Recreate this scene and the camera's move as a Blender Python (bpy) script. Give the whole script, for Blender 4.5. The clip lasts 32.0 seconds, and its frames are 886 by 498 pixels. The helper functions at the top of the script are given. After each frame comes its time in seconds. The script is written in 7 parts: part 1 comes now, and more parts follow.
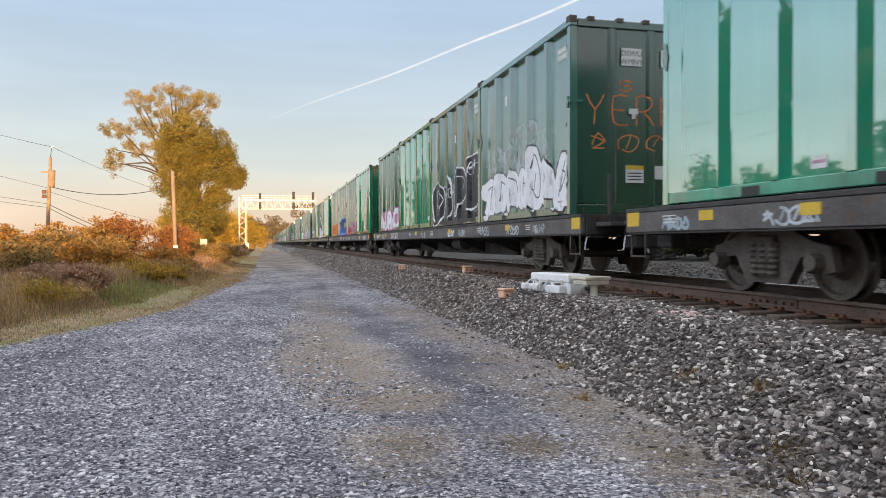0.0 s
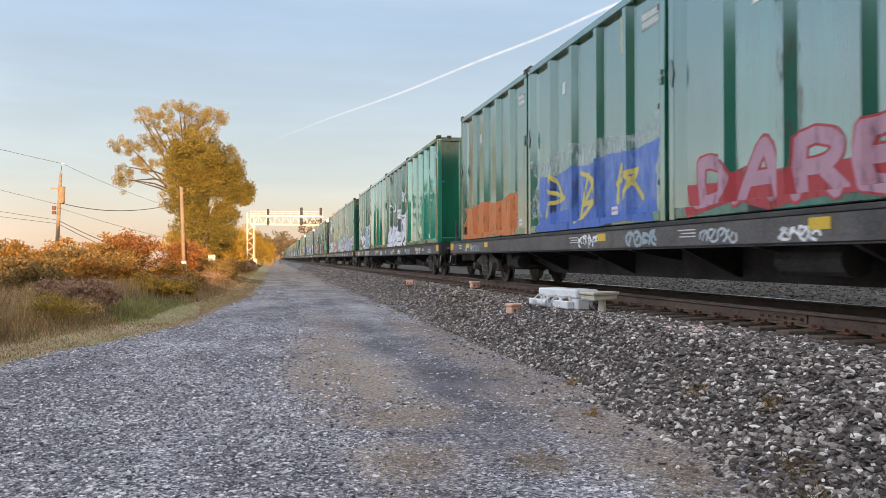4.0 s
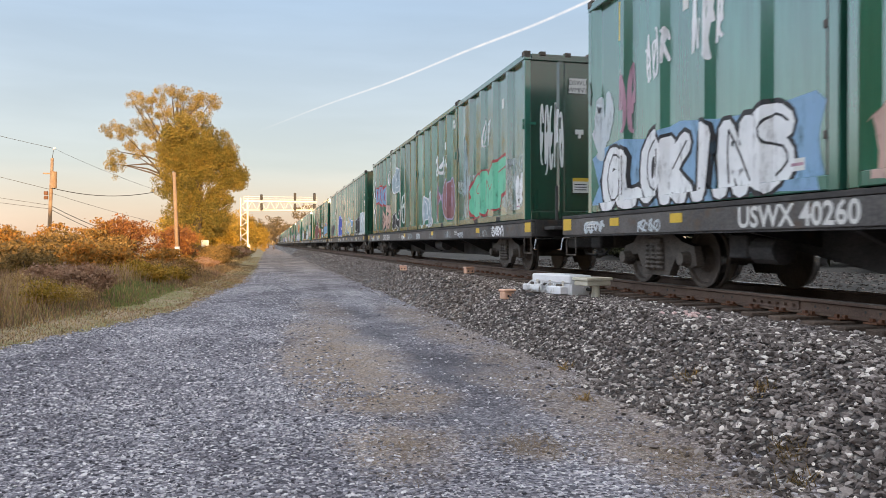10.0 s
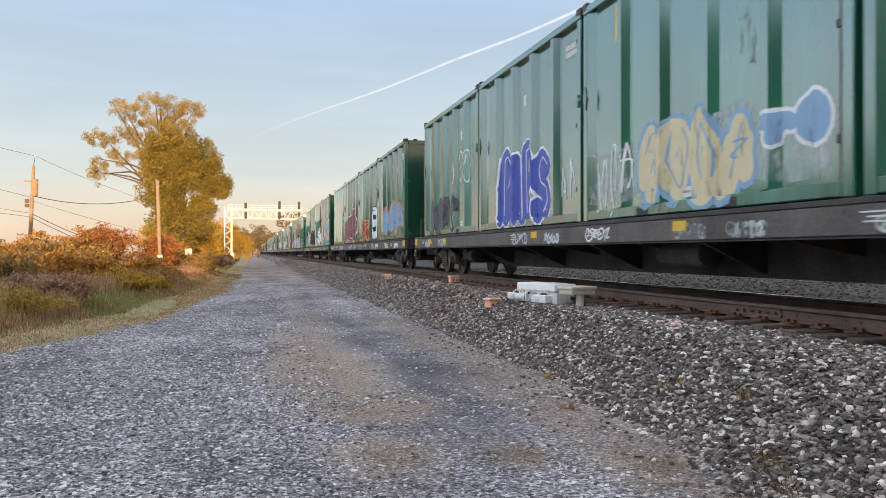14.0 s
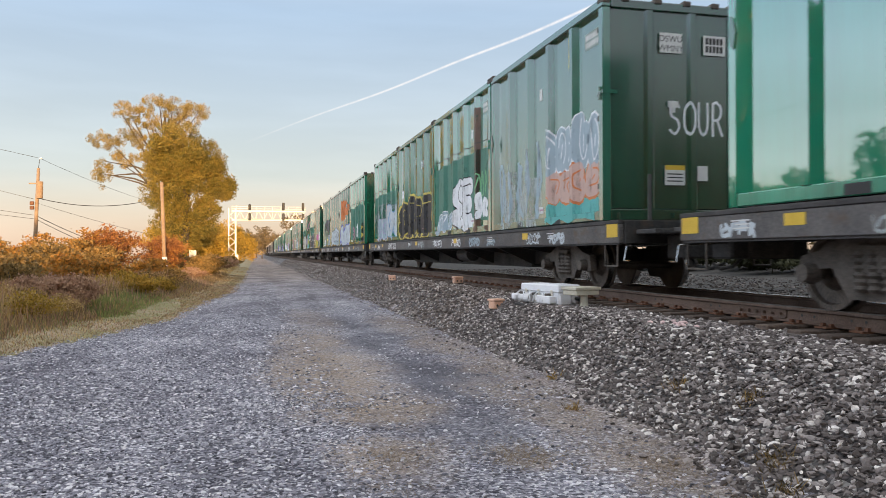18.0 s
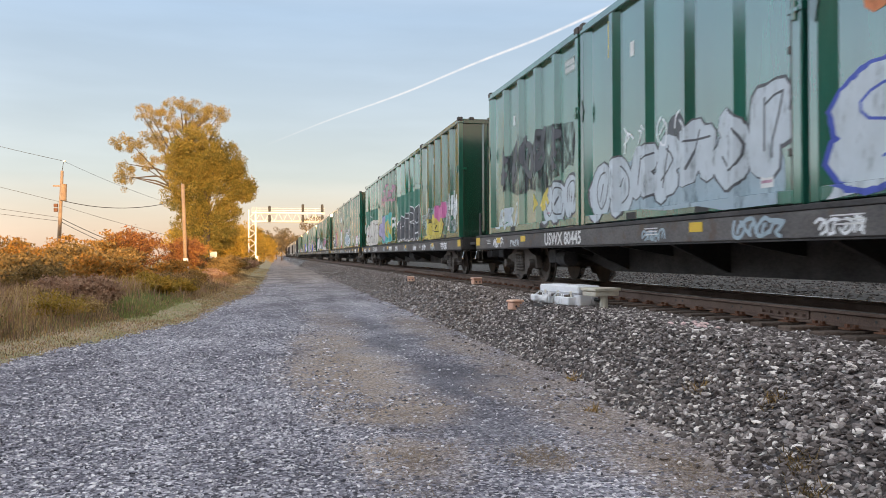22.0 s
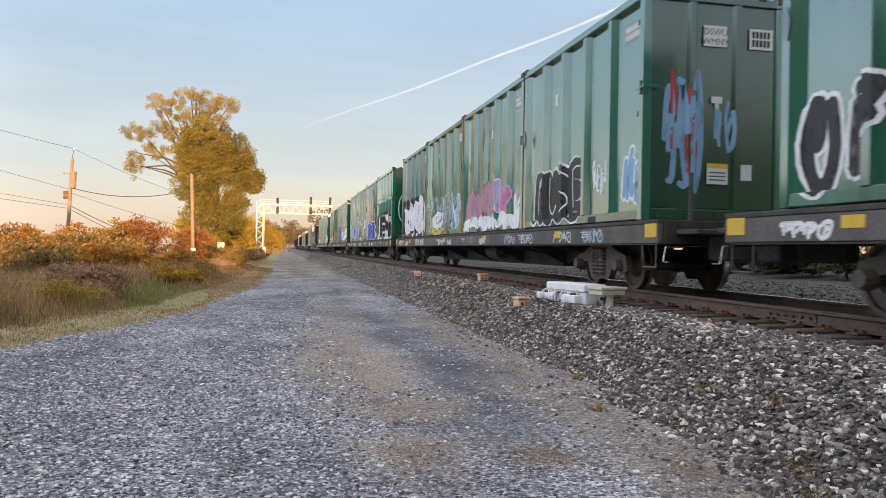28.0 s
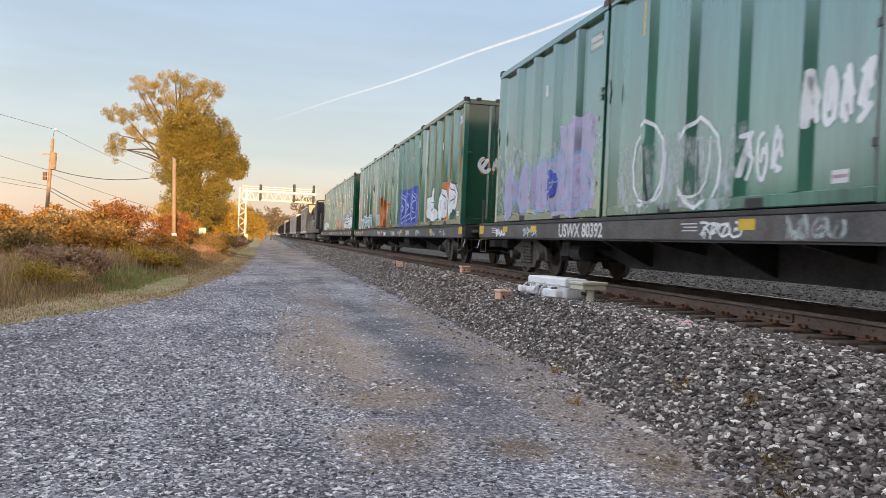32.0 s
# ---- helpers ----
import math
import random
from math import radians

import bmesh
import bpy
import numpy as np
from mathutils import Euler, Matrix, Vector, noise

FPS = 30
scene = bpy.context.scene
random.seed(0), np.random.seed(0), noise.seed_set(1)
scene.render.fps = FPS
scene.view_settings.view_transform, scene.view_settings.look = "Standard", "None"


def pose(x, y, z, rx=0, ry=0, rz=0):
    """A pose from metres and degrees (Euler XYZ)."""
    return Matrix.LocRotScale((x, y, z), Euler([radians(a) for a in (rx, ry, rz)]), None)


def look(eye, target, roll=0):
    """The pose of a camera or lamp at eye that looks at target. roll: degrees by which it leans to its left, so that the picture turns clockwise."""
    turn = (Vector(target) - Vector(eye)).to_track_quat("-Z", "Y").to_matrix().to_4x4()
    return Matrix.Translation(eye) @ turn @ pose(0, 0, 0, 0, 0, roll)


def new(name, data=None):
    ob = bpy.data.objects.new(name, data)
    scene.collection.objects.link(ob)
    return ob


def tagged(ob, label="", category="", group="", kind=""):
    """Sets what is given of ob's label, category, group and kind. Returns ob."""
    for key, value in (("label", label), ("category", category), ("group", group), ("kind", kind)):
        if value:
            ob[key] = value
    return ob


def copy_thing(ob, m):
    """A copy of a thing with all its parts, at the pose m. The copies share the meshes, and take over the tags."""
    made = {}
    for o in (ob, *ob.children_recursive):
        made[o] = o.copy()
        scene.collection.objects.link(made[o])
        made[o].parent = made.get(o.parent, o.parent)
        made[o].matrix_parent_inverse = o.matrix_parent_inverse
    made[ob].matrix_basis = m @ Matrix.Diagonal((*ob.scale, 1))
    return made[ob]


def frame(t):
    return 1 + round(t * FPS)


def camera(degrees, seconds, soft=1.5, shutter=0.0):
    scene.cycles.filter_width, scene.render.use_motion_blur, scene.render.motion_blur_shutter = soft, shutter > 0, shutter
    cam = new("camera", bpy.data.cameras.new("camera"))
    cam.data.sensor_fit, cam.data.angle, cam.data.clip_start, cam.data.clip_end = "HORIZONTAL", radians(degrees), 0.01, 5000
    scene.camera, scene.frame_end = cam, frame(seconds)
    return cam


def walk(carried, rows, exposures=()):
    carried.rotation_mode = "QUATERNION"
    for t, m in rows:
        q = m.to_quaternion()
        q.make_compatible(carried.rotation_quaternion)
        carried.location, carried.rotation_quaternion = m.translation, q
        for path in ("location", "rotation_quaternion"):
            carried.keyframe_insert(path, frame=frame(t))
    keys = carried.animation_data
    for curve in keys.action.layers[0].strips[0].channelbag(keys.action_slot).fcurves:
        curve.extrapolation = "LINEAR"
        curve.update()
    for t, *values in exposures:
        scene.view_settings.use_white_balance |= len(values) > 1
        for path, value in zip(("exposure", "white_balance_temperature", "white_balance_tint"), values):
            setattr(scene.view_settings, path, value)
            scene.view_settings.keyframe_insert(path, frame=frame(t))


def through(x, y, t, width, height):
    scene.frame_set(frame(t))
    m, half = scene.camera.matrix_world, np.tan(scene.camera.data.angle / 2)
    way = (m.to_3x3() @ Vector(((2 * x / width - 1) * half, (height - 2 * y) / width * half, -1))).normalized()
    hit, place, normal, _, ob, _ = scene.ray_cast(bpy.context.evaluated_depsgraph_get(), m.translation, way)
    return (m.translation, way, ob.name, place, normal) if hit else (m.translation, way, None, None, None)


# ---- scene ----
# ---------- camera ----------
# The eye stands still in the gravel lane; the hand turns it a little: seconds, tilt, roll, turn
EYE = (0.0, 0.0, 1.635)
PATH = [
    (0, 89.537, 0.000, -13.218),    (0.5, 89.753, -0.096, -13.191),    (1, 89.952, -0.336, -13.189),
    (1.5, 90.106, -0.500, -13.167),    (2, 90.295, -0.547, -13.114),    (2.5, 90.483, -0.472, -12.995),
    (3, 90.625, -0.361, -12.827),    (3.5, 90.692, -0.246, -12.744),    (5.5, 90.613, 0.369, -12.385),
    (6, 90.539, 0.347, -12.329),    (6.5, 90.470, 0.255, -12.381),    (7, 90.405, 0.187, -12.472),
    (7.5, 90.347, 0.091, -12.571),    (8, 90.262, 0.055, -12.641),    (8.5, 90.124, 0.064, -12.743),
    (9, 89.918, 0.046, -12.852),    (9.5, 89.694, -0.016, -12.975),    (10, 89.612, -0.043, -13.111),
    (10.5, 89.630, -0.088, -13.274),    (11, 89.751, -0.021, -13.506),    (11.5, 89.867, 0.019, -13.794),
    (12, 89.954, -0.056, -14.068),    (12.5, 90.080, 0.017, -14.263),    (13, 90.211, 0.043, -14.336),
    (13.5, 90.274, 0.042, -14.331),    (14, 90.276, 0.023, -14.254),    (14.5, 90.264, 0.030, -14.133),
    (16.5, 90.120, -0.132, -13.868),    (17, 90.165, -0.163, -13.939),    (17.5, 90.251, -0.140, -14.013),
    (18, 90.348, -0.141, -13.959),    (18.5, 90.500, -0.047, -13.785),    (19, 90.608, 0.015, -13.546),
    (19.5, 90.632, 0.065, -13.315),    (20, 90.560, 0.077, -13.115),    (20.5, 90.471, 0.030, -12.977),
    (21, 90.411, -0.044, -12.815),    (21.5, 90.413, -0.160, -12.667),    (22, 90.431, -0.227, -12.540),
    (22.5, 90.373, -0.261, -12.457),    (23, 90.219, -0.377, -12.471),    (23.5, 90.030, -0.465, -12.510),
    (24, 89.901, -0.509, -12.533),    (24.5, 89.818, -0.476, -12.531),    (25, 89.780, -0.228, -12.494),
    (25.5, 89.784, 0.119, -12.472),    (27.5, 90.072, 1.055, -12.060),    (28, 90.079, 1.022, -12.019),
    (28.5, 89.970, 0.992, -12.251),    (29, 89.793, 1.043, -12.800),    (29.5, 89.628, 1.147, -13.532),
    (30, 89.447, 1.276, -14.176),    (30.5, 89.324, 1.527, -14.435),    (31, 89.197, 1.679, -14.285),
    (31.5, 89.219, 2.211, -14.002),    (32, 89.465, 2.429, -13.339),
]

cam = camera(60.67, 32.0, soft=0.8, shutter=0.15)
walk(cam, [(t, pose(*EYE, tilt, 0, turn) @ pose(0, 0, 0, 0, 0, roll)) for t, tilt, roll, turn in PATH],
     exposures=[(0, 0.80, 6960, 13), (32, 0.80, 6960, 13)])

# ---------- world and sun ----------
SUN_UP, SUN_FROM = 5.0, 178.0   # degrees of height, and of bearing clockwise from the track's way (+y)
world = bpy.data.worlds.new("sky")
scene.world = world
world.use_nodes = True
wn, wl = world.node_tree.nodes, world.node_tree.links
sky = wn.new("ShaderNodeTexSky")
sky.sky_type = "NISHITA"
sky.sun_disc = False
sky.sun_elevation, sky.sun_rotation = radians(SUN_UP), radians(SUN_FROM)
sky.air_density, sky.dust_density, sky.ozone_density = 1.0, 1.6, 1.6
# a thin veil of high cloud over the clear sky, rosy low down and pale blue above
gen = wn.new("ShaderNodeTexCoord").outputs["Generated"]
cut = wn.new("ShaderNodeSeparateXYZ")
wl.new(gen, cut.inputs[0])
tone = wn.new("ShaderNodeValToRGB")
for el, (p, c) in zip([tone.color_ramp.elements[0], tone.color_ramp.elements[1], tone.color_ramp.elements.new(0.10), tone.color_ramp.elements.new(0.3), tone.color_ramp.elements.new(0.5)],
                      [(0.0, (0.76, 0.58, 0.455)), (1.0, (1.5, 1.56, 1.68)), (0.10, (0.49, 0.535, 0.585)), (0.3, (0.34, 0.46, 0.63)), (0.5, (0.58, 0.70, 0.87))]):
    el.position, el.color = p, (*c, 1)
wl.new(cut.outputs[2], tone.inputs[0])
gain = wn.new("ShaderNodeMix")
gain.data_type, gain.blend_type = "RGBA", "MULTIPLY"
gain.inputs[0].default_value = 1.0
gain.inputs[7].default_value = (9.0, 9.0, 9.0, 1)
wl.new(tone.outputs[0], gain.inputs[6])
veil = wn.new("ShaderNodeMix")
veil.data_type = "RGBA"
veil.inputs[0].default_value = 0.6
wl.new(sky.outputs[0], veil.inputs[6])
# faint streaks of cirrus
flat_ = wn.new("ShaderNodeMapping")
flat_.inputs["Scale"].default_value = (1.2, 1.2, 9.0)
wl.new(gen, flat_.inputs[0])
wisp = wn.new("ShaderNodeTexNoise")
wisp.inputs["Scale"].default_value, wisp.inputs["Detail"].default_value = 2.2, 6.0
wl.new(flat_.outputs[0], wisp.inputs["Vector"])
wr = wn.new("ShaderNodeMapRange")
wr.inputs["From Min"].default_value, wr.inputs["From Max"].default_value = 0.35, 0.75
wr.inputs["To Min"].default_value, wr.inputs["To Max"].default_value = 0.93, 1.12
wl.new(wisp.outputs["Fac"], wr.inputs["Value"])
streak = wn.new("ShaderNodeMix")
streak.data_type, streak.blend_type = "RGBA", "MULTIPLY"
streak.inputs[0].default_value = 1.0
# brighter towards the evening side, across the verge
west = wn.new("ShaderNodeMapRange")
west.interpolation_type = "SMOOTHSTEP"
west.inputs["From Min"].default_value, west.inputs["From Max"].default_value = -0.25, -0.75
west.inputs["To Min"].default_value, west.inputs["To Max"].default_value = 1.0, 2.7
wl.new(cut.outputs[0], west.inputs["Value"])
glow = wn.new("ShaderNodeMix")
glow.data_type, glow.blend_type = "RGBA", "MULTIPLY"
glow.inputs[0].default_value = 1.0
wl.new(gain.outputs[2], glow.inputs[6])
wl.new(west.outputs[0], glow.inputs[7])
wl.new(glow.outputs[2], streak.inputs[6])
wl.new(wr.outputs[0], streak.inputs[7])
wl.new(streak.outputs[2], veil.inputs[7])
wl.new(veil.outputs[2], wn["Background"].inputs[0])
wn["Background"].inputs[1].default_value = 0.11
sun = new("sun", bpy.data.lights.new("sun", "SUN"))
sun.data.energy, sun.data.angle, sun.data.color = 5.0, radians(0.6), (1.0, 0.66, 0.34)
bear, up = radians(SUN_FROM), radians(SUN_UP)
toward = Vector((math.sin(bear) * math.cos(up), math.cos(bear) * math.cos(up), math.sin(up)))
sun.matrix_world = look(toward * 50, (0, 0, 0))

# ---------- materials ----------
def nodes_of(name):
    m = bpy.data.materials.new(name)
    m.use_nodes = True
    return m, m.node_tree.nodes, m.node_tree.links, m.node_tree.nodes["Principled BSDF"]


def noise_node(n, l, vec, scale, detail=4.0, rough=0.6):
    x = n.new("ShaderNodeTexNoise")
    x.inputs["Scale"].default_value, x.inputs["Detail"].default_value, x.inputs["Roughness"].default_value = scale, detail, rough
    l.new(vec, x.inputs["Vector"])
    return x.outputs["Fac"]


def ramp_node(n, l, fac, stops):
    r = n.new("ShaderNodeValToRGB")
    e = r.color_ramp.elements
    while len(e) < len(stops):
        e.new(0.5)
    for el, (p, c) in zip(e, stops):
        el.position, el.color = p, (*c, 1)
    l.new(fac, r.inputs[0])
    return r.outputs[0]


def mix_node(n, l, fac, a, b, how="MIX"):
    x = n.new("ShaderNodeMix")
    x.data_type, x.blend_type = "RGBA", how
    for sock, v in ((x.inputs[0], fac), (x.inputs[6], a), (x.inputs[7], b)):
        if isinstance(v, (int, float)):
            sock.default_value = v
        elif isinstance(v, tuple):
            sock.default_value = (*v, 1)
        else:
            l.new(v, sock)
    return x.outputs[2]


def bump_node(n, l, height, strength, dist, bsdf):
    b = n.new("ShaderNodeBump")
    b.inputs["Strength"].default_value, b.inputs["Distance"].default_value = strength, dist
    l.new(height, b.inputs["Height"])
    l.new(b.outputs[0], bsdf.inputs["Normal"])
    return b


def plain(name, dark, light, rough=0.8, metal=0.0, big=1.5, fine=40.0, bump=0.2, dist=0.004, rust=None, vary=0.0):
    """Two tones of one stuff, mottled at two scales, with fine relief; rust: a third tone in patches."""
    m, n, l, p = nodes_of(name)
    co = n.new("ShaderNodeTexCoord").outputs["Object"]
    a, b = noise_node(n, l, co, big), noise_node(n, l, co, fine)
    f = n.new("ShaderNodeMath")
    f.operation = "ADD"
    l.new(a, f.inputs[0])
    l.new(b, f.inputs[1])
    h = n.new("ShaderNodeMath")
    h.operation = "MULTIPLY"
    h.inputs[1].default_value = 0.5
    l.new(f.outputs[0], h.inputs[0])
    col = ramp_node(n, l, h.outputs[0], [(0.36, dark), (0.64, light)])
    if rust:
        r = ramp_node(n, l, noise_node(n, l, co, big * 2.3, 6), [(0.55, (0, 0, 0)), (0.68, (1, 1, 1))])
        col = mix_node(n, l, r, col, rust)
    if vary:
        o = n.new("ShaderNodeObjectInfo")
        v = ramp_node(n, l, o.outputs["Random"], [(0.0, (1 - vary,) * 3), (1.0, (1 + vary,) * 3)])
        col = mix_node(n, l, 1.0, col, v, "MULTIPLY")
    l.new(col, p.inputs["Base Color"])
    p.inputs["Roughness"].default_value, p.inputs["Metallic"].default_value = rough, metal
    bump_node(n, l, b, bump, dist, p)
    return m


def leafy(name, tones, rough=0.7, through=0.25):
    """Leaves whose tone changes from leaf to leaf and in drifts."""
    m, n, l, p = nodes_of(name)
    g = n.new("ShaderNodeNewGeometry")
    co = n.new("ShaderNodeTexCoord").outputs["Object"]
    drift = noise_node(n, l, co, 0.35, 3)
    f = n.new("ShaderNodeMath")
    f.operation = "MULTIPLY_ADD"
    l.new(g.outputs["Random Per Island"], f.inputs[0])
    f.inputs[1].default_value = 0.55
    l.new(drift, f.inputs[2])
    h = n.new("ShaderNodeMath")
    h.operation = "SUBTRACT"
    l.new(f.outputs[0], h.inputs[0])
    h.inputs[1].default_value = 0.28
    k = len(tones) - 1
    col = ramp_node(n, l, h.outputs[0], [(0.12 + 0.76 * i / k, c) for i, c in enumerate(tones)])
    l.new(col, p.inputs["Base Color"])
    p.inputs["Roughness"].default_value = rough
    p.inputs["Specular IOR Level"].default_value = 0.25
    tr = n.new("ShaderNodeBsdfTranslucent")
    l.new(col, tr.inputs[0])
    mx = n.new("ShaderNodeMixShader")
    mx.inputs[0].default_value = through
    l.new(p.outputs[0], mx.inputs[1])
    l.new(tr.outputs[0], mx.inputs[2])
    l.new(mx.outputs[0], n["Material Output"].inputs[0])
    return m


def stony(name, tones, rough=0.85):
    """Broken stones: each its own grey, with grain."""
    m, n, l, p = nodes_of(name)
    g = n.new("ShaderNodeNewGeometry")
    co = n.new("ShaderNodeTexCoord").outputs["Object"]
    k = len(tones) - 1
    col = ramp_node(n, l, g.outputs["Random Per Island"], [(i / k, c) for i, c in enumerate(tones)])
    gr = noise_node(n, l, co, 60, 4)
    col = mix_node(n, l, 0.5, col, ramp_node(n, l, gr, [(0.3, (0.45,) * 3), (0.7, (1.0,) * 3)]), "MULTIPLY")
    l.new(col, p.inputs["Base Color"])
    p.inputs["Roughness"].default_value, p.inputs["Specular IOR Level"].default_value = rough, 0.25
    bump_node(n, l, gr, 0.5, 0.006, p)
    return m


def green_paint():
    """Container paint. Object colour gives the tint; its alpha the gloss left in it."""
    m, n, l, p = nodes_of("container_green_paint")
    o = n.new("ShaderNodeObjectInfo")
    co = n.new("ShaderNodeTexCoord").outputs["Object"]
    mp = n.new("ShaderNodeMapping")
    mp.inputs["Scale"].default_value = (1.0, 1.0, 0.12)
    l.new(co, mp.inputs[0])
    ad = n.new("ShaderNodeVectorMath")
    l.new(mp.outputs[0], ad.inputs[0])
    l.new(o.outputs["Location"], ad.inputs[1])
    stain = noise_node(n, l, ad.outputs[0], 1.6, 6, 0.6)
    fine = noise_node(n, l, co, 22, 5)
    worn = n.new("ShaderNodeMapRange")
    worn.inputs["From Min"].default_value, worn.inputs["From Max"].default_value = 0.5, 1.0
    worn.inputs["To Min"].default_value, worn.inputs["To Max"].default_value = 0.9, 0.25
    l.new(o.outputs["Alpha"], worn.inputs["Value"])
    col = mix_node(n, l, worn.outputs[0], o.outputs["Color"], ramp_node(n, l, stain, [(0.3, (0.36, 0.40, 0.40)), (0.5, (0.92, 0.92, 0.92)), (0.72, (1.6, 1.55, 1.6))]), "MULTIPLY")
    chalk = ramp_node(n, l, fine, [(0.45, (0, 0, 0)), (0.75, (1, 1, 1))])
    dull = n.new("ShaderNodeMath")
    dull.operation = "SUBTRACT"
    dull.inputs[0].default_value = 1.0
    l.new(o.outputs["Alpha"], dull.inputs[1])
    amt = n.new("ShaderNodeMath")
    amt.operation = "MULTIPLY"
    l.new(dull.outputs[0], amt.inputs[0])
    l.new(chalk, amt.inputs[1])
    am2 = n.new("ShaderNodeMath")
    am2.operation = "MULTIPLY"
    am2.inputs[1].default_value = 0.08
    l.new(amt.outputs[0], am2.inputs[0])
    col = mix_node(n, l, am2.outputs[0], col, (0.30, 0.36, 0.32))
    l.new(col, p.inputs["Base Color"])
    rg = n.new("ShaderNodeMapRange")
    rg.inputs["From Min"].default_value, rg.inputs["From Max"].default_value = 0.0, 1.0
    rg.inputs["To Min"].default_value, rg.inputs["To Max"].default_value = 0.36, 0.08
    l.new(o.outputs["Alpha"], rg.inputs["Value"])
    l.new(rg.outputs[0], p.inputs["Roughness"])
    ci = n.new("ShaderNodeMapRange")
    ci.inputs["From Min"].default_value, ci.inputs["From Max"].default_value = 0.78, 1.0
    ci.inputs["To Min"].default_value, ci.inputs["To Max"].default_value = 2.1, 2.6
    l.new(o.outputs["Alpha"], ci.inputs["Value"])
    l.new(ci.outputs[0], p.inputs["Coat IOR"])
    cw = n.new("ShaderNodeMath")
    cw.operation = "MULTIPLY"
    cw.inputs[1].default_value = 1.2
    cw.use_clamp = True
    l.new(o.outputs["Alpha"], cw.inputs[0])
    l.new(cw.outputs[0], p.inputs["Coat Weight"])
    cr = n.new("ShaderNodeMapRange")
    cr.inputs["From Min"].default_value, cr.inputs["From Max"].default_value = 0.5, 1.0
    cr.inputs["To Min"].default_value, cr.inputs["To Max"].default_value = 0.24, 0.03
    l.new(o.outputs["Alpha"], cr.inputs["Value"])
    l.new(cr.outputs[0], p.inputs["Coat Roughness"])
    dent = noise_node(n, l, ad.outputs[0], 1.2, 2)
    bump_node(n, l, dent, 0.55, 0.07, p)
    return m


def sprayed(name, col, rough=0.5, low=0.30, high=0.47):
    """Aerosol paint: worn, faded in patches."""
    m, n, l, p = nodes_of(name)
    co = n.new("ShaderNodeTexCoord").outputs["Object"]
    a = noise_node(n, l, co, 2.5, 5)
    c = mix_node(n, l, 0.5, col, ramp_node(n, l, a, [(0.3, (0.75, 0.77, 0.76)), (0.7, (1.08, 1.08, 1.08))]), "MULTIPLY")
    l.new(c, p.inputs["Base Color"])
    p.inputs["Roughness"].default_value = rough
    mp = n.new("ShaderNodeMapping")
    mp.inputs["Scale"].default_value = (1.0, 1.0, 0.3)
    l.new(co, mp.inputs[0])
    worn = ramp_node(n, l, noise_node(n, l, mp.outputs[0], 5.0, 8, 0.75), [(low, (0.3 if low < 0.4 else 0.0,) * 3), (high, (0.96,) * 3)])
    tr, mx = n.new("ShaderNodeBsdfTransparent"), n.new("ShaderNodeMixShader")
    l.new(worn, mx.inputs[0])
    l.new(tr.outputs[0], mx.inputs[1])
    l.new(p.outputs[0], mx.inputs[2])
    l.new(mx.outputs[0], n["Material Output"].inputs[0])
    return m


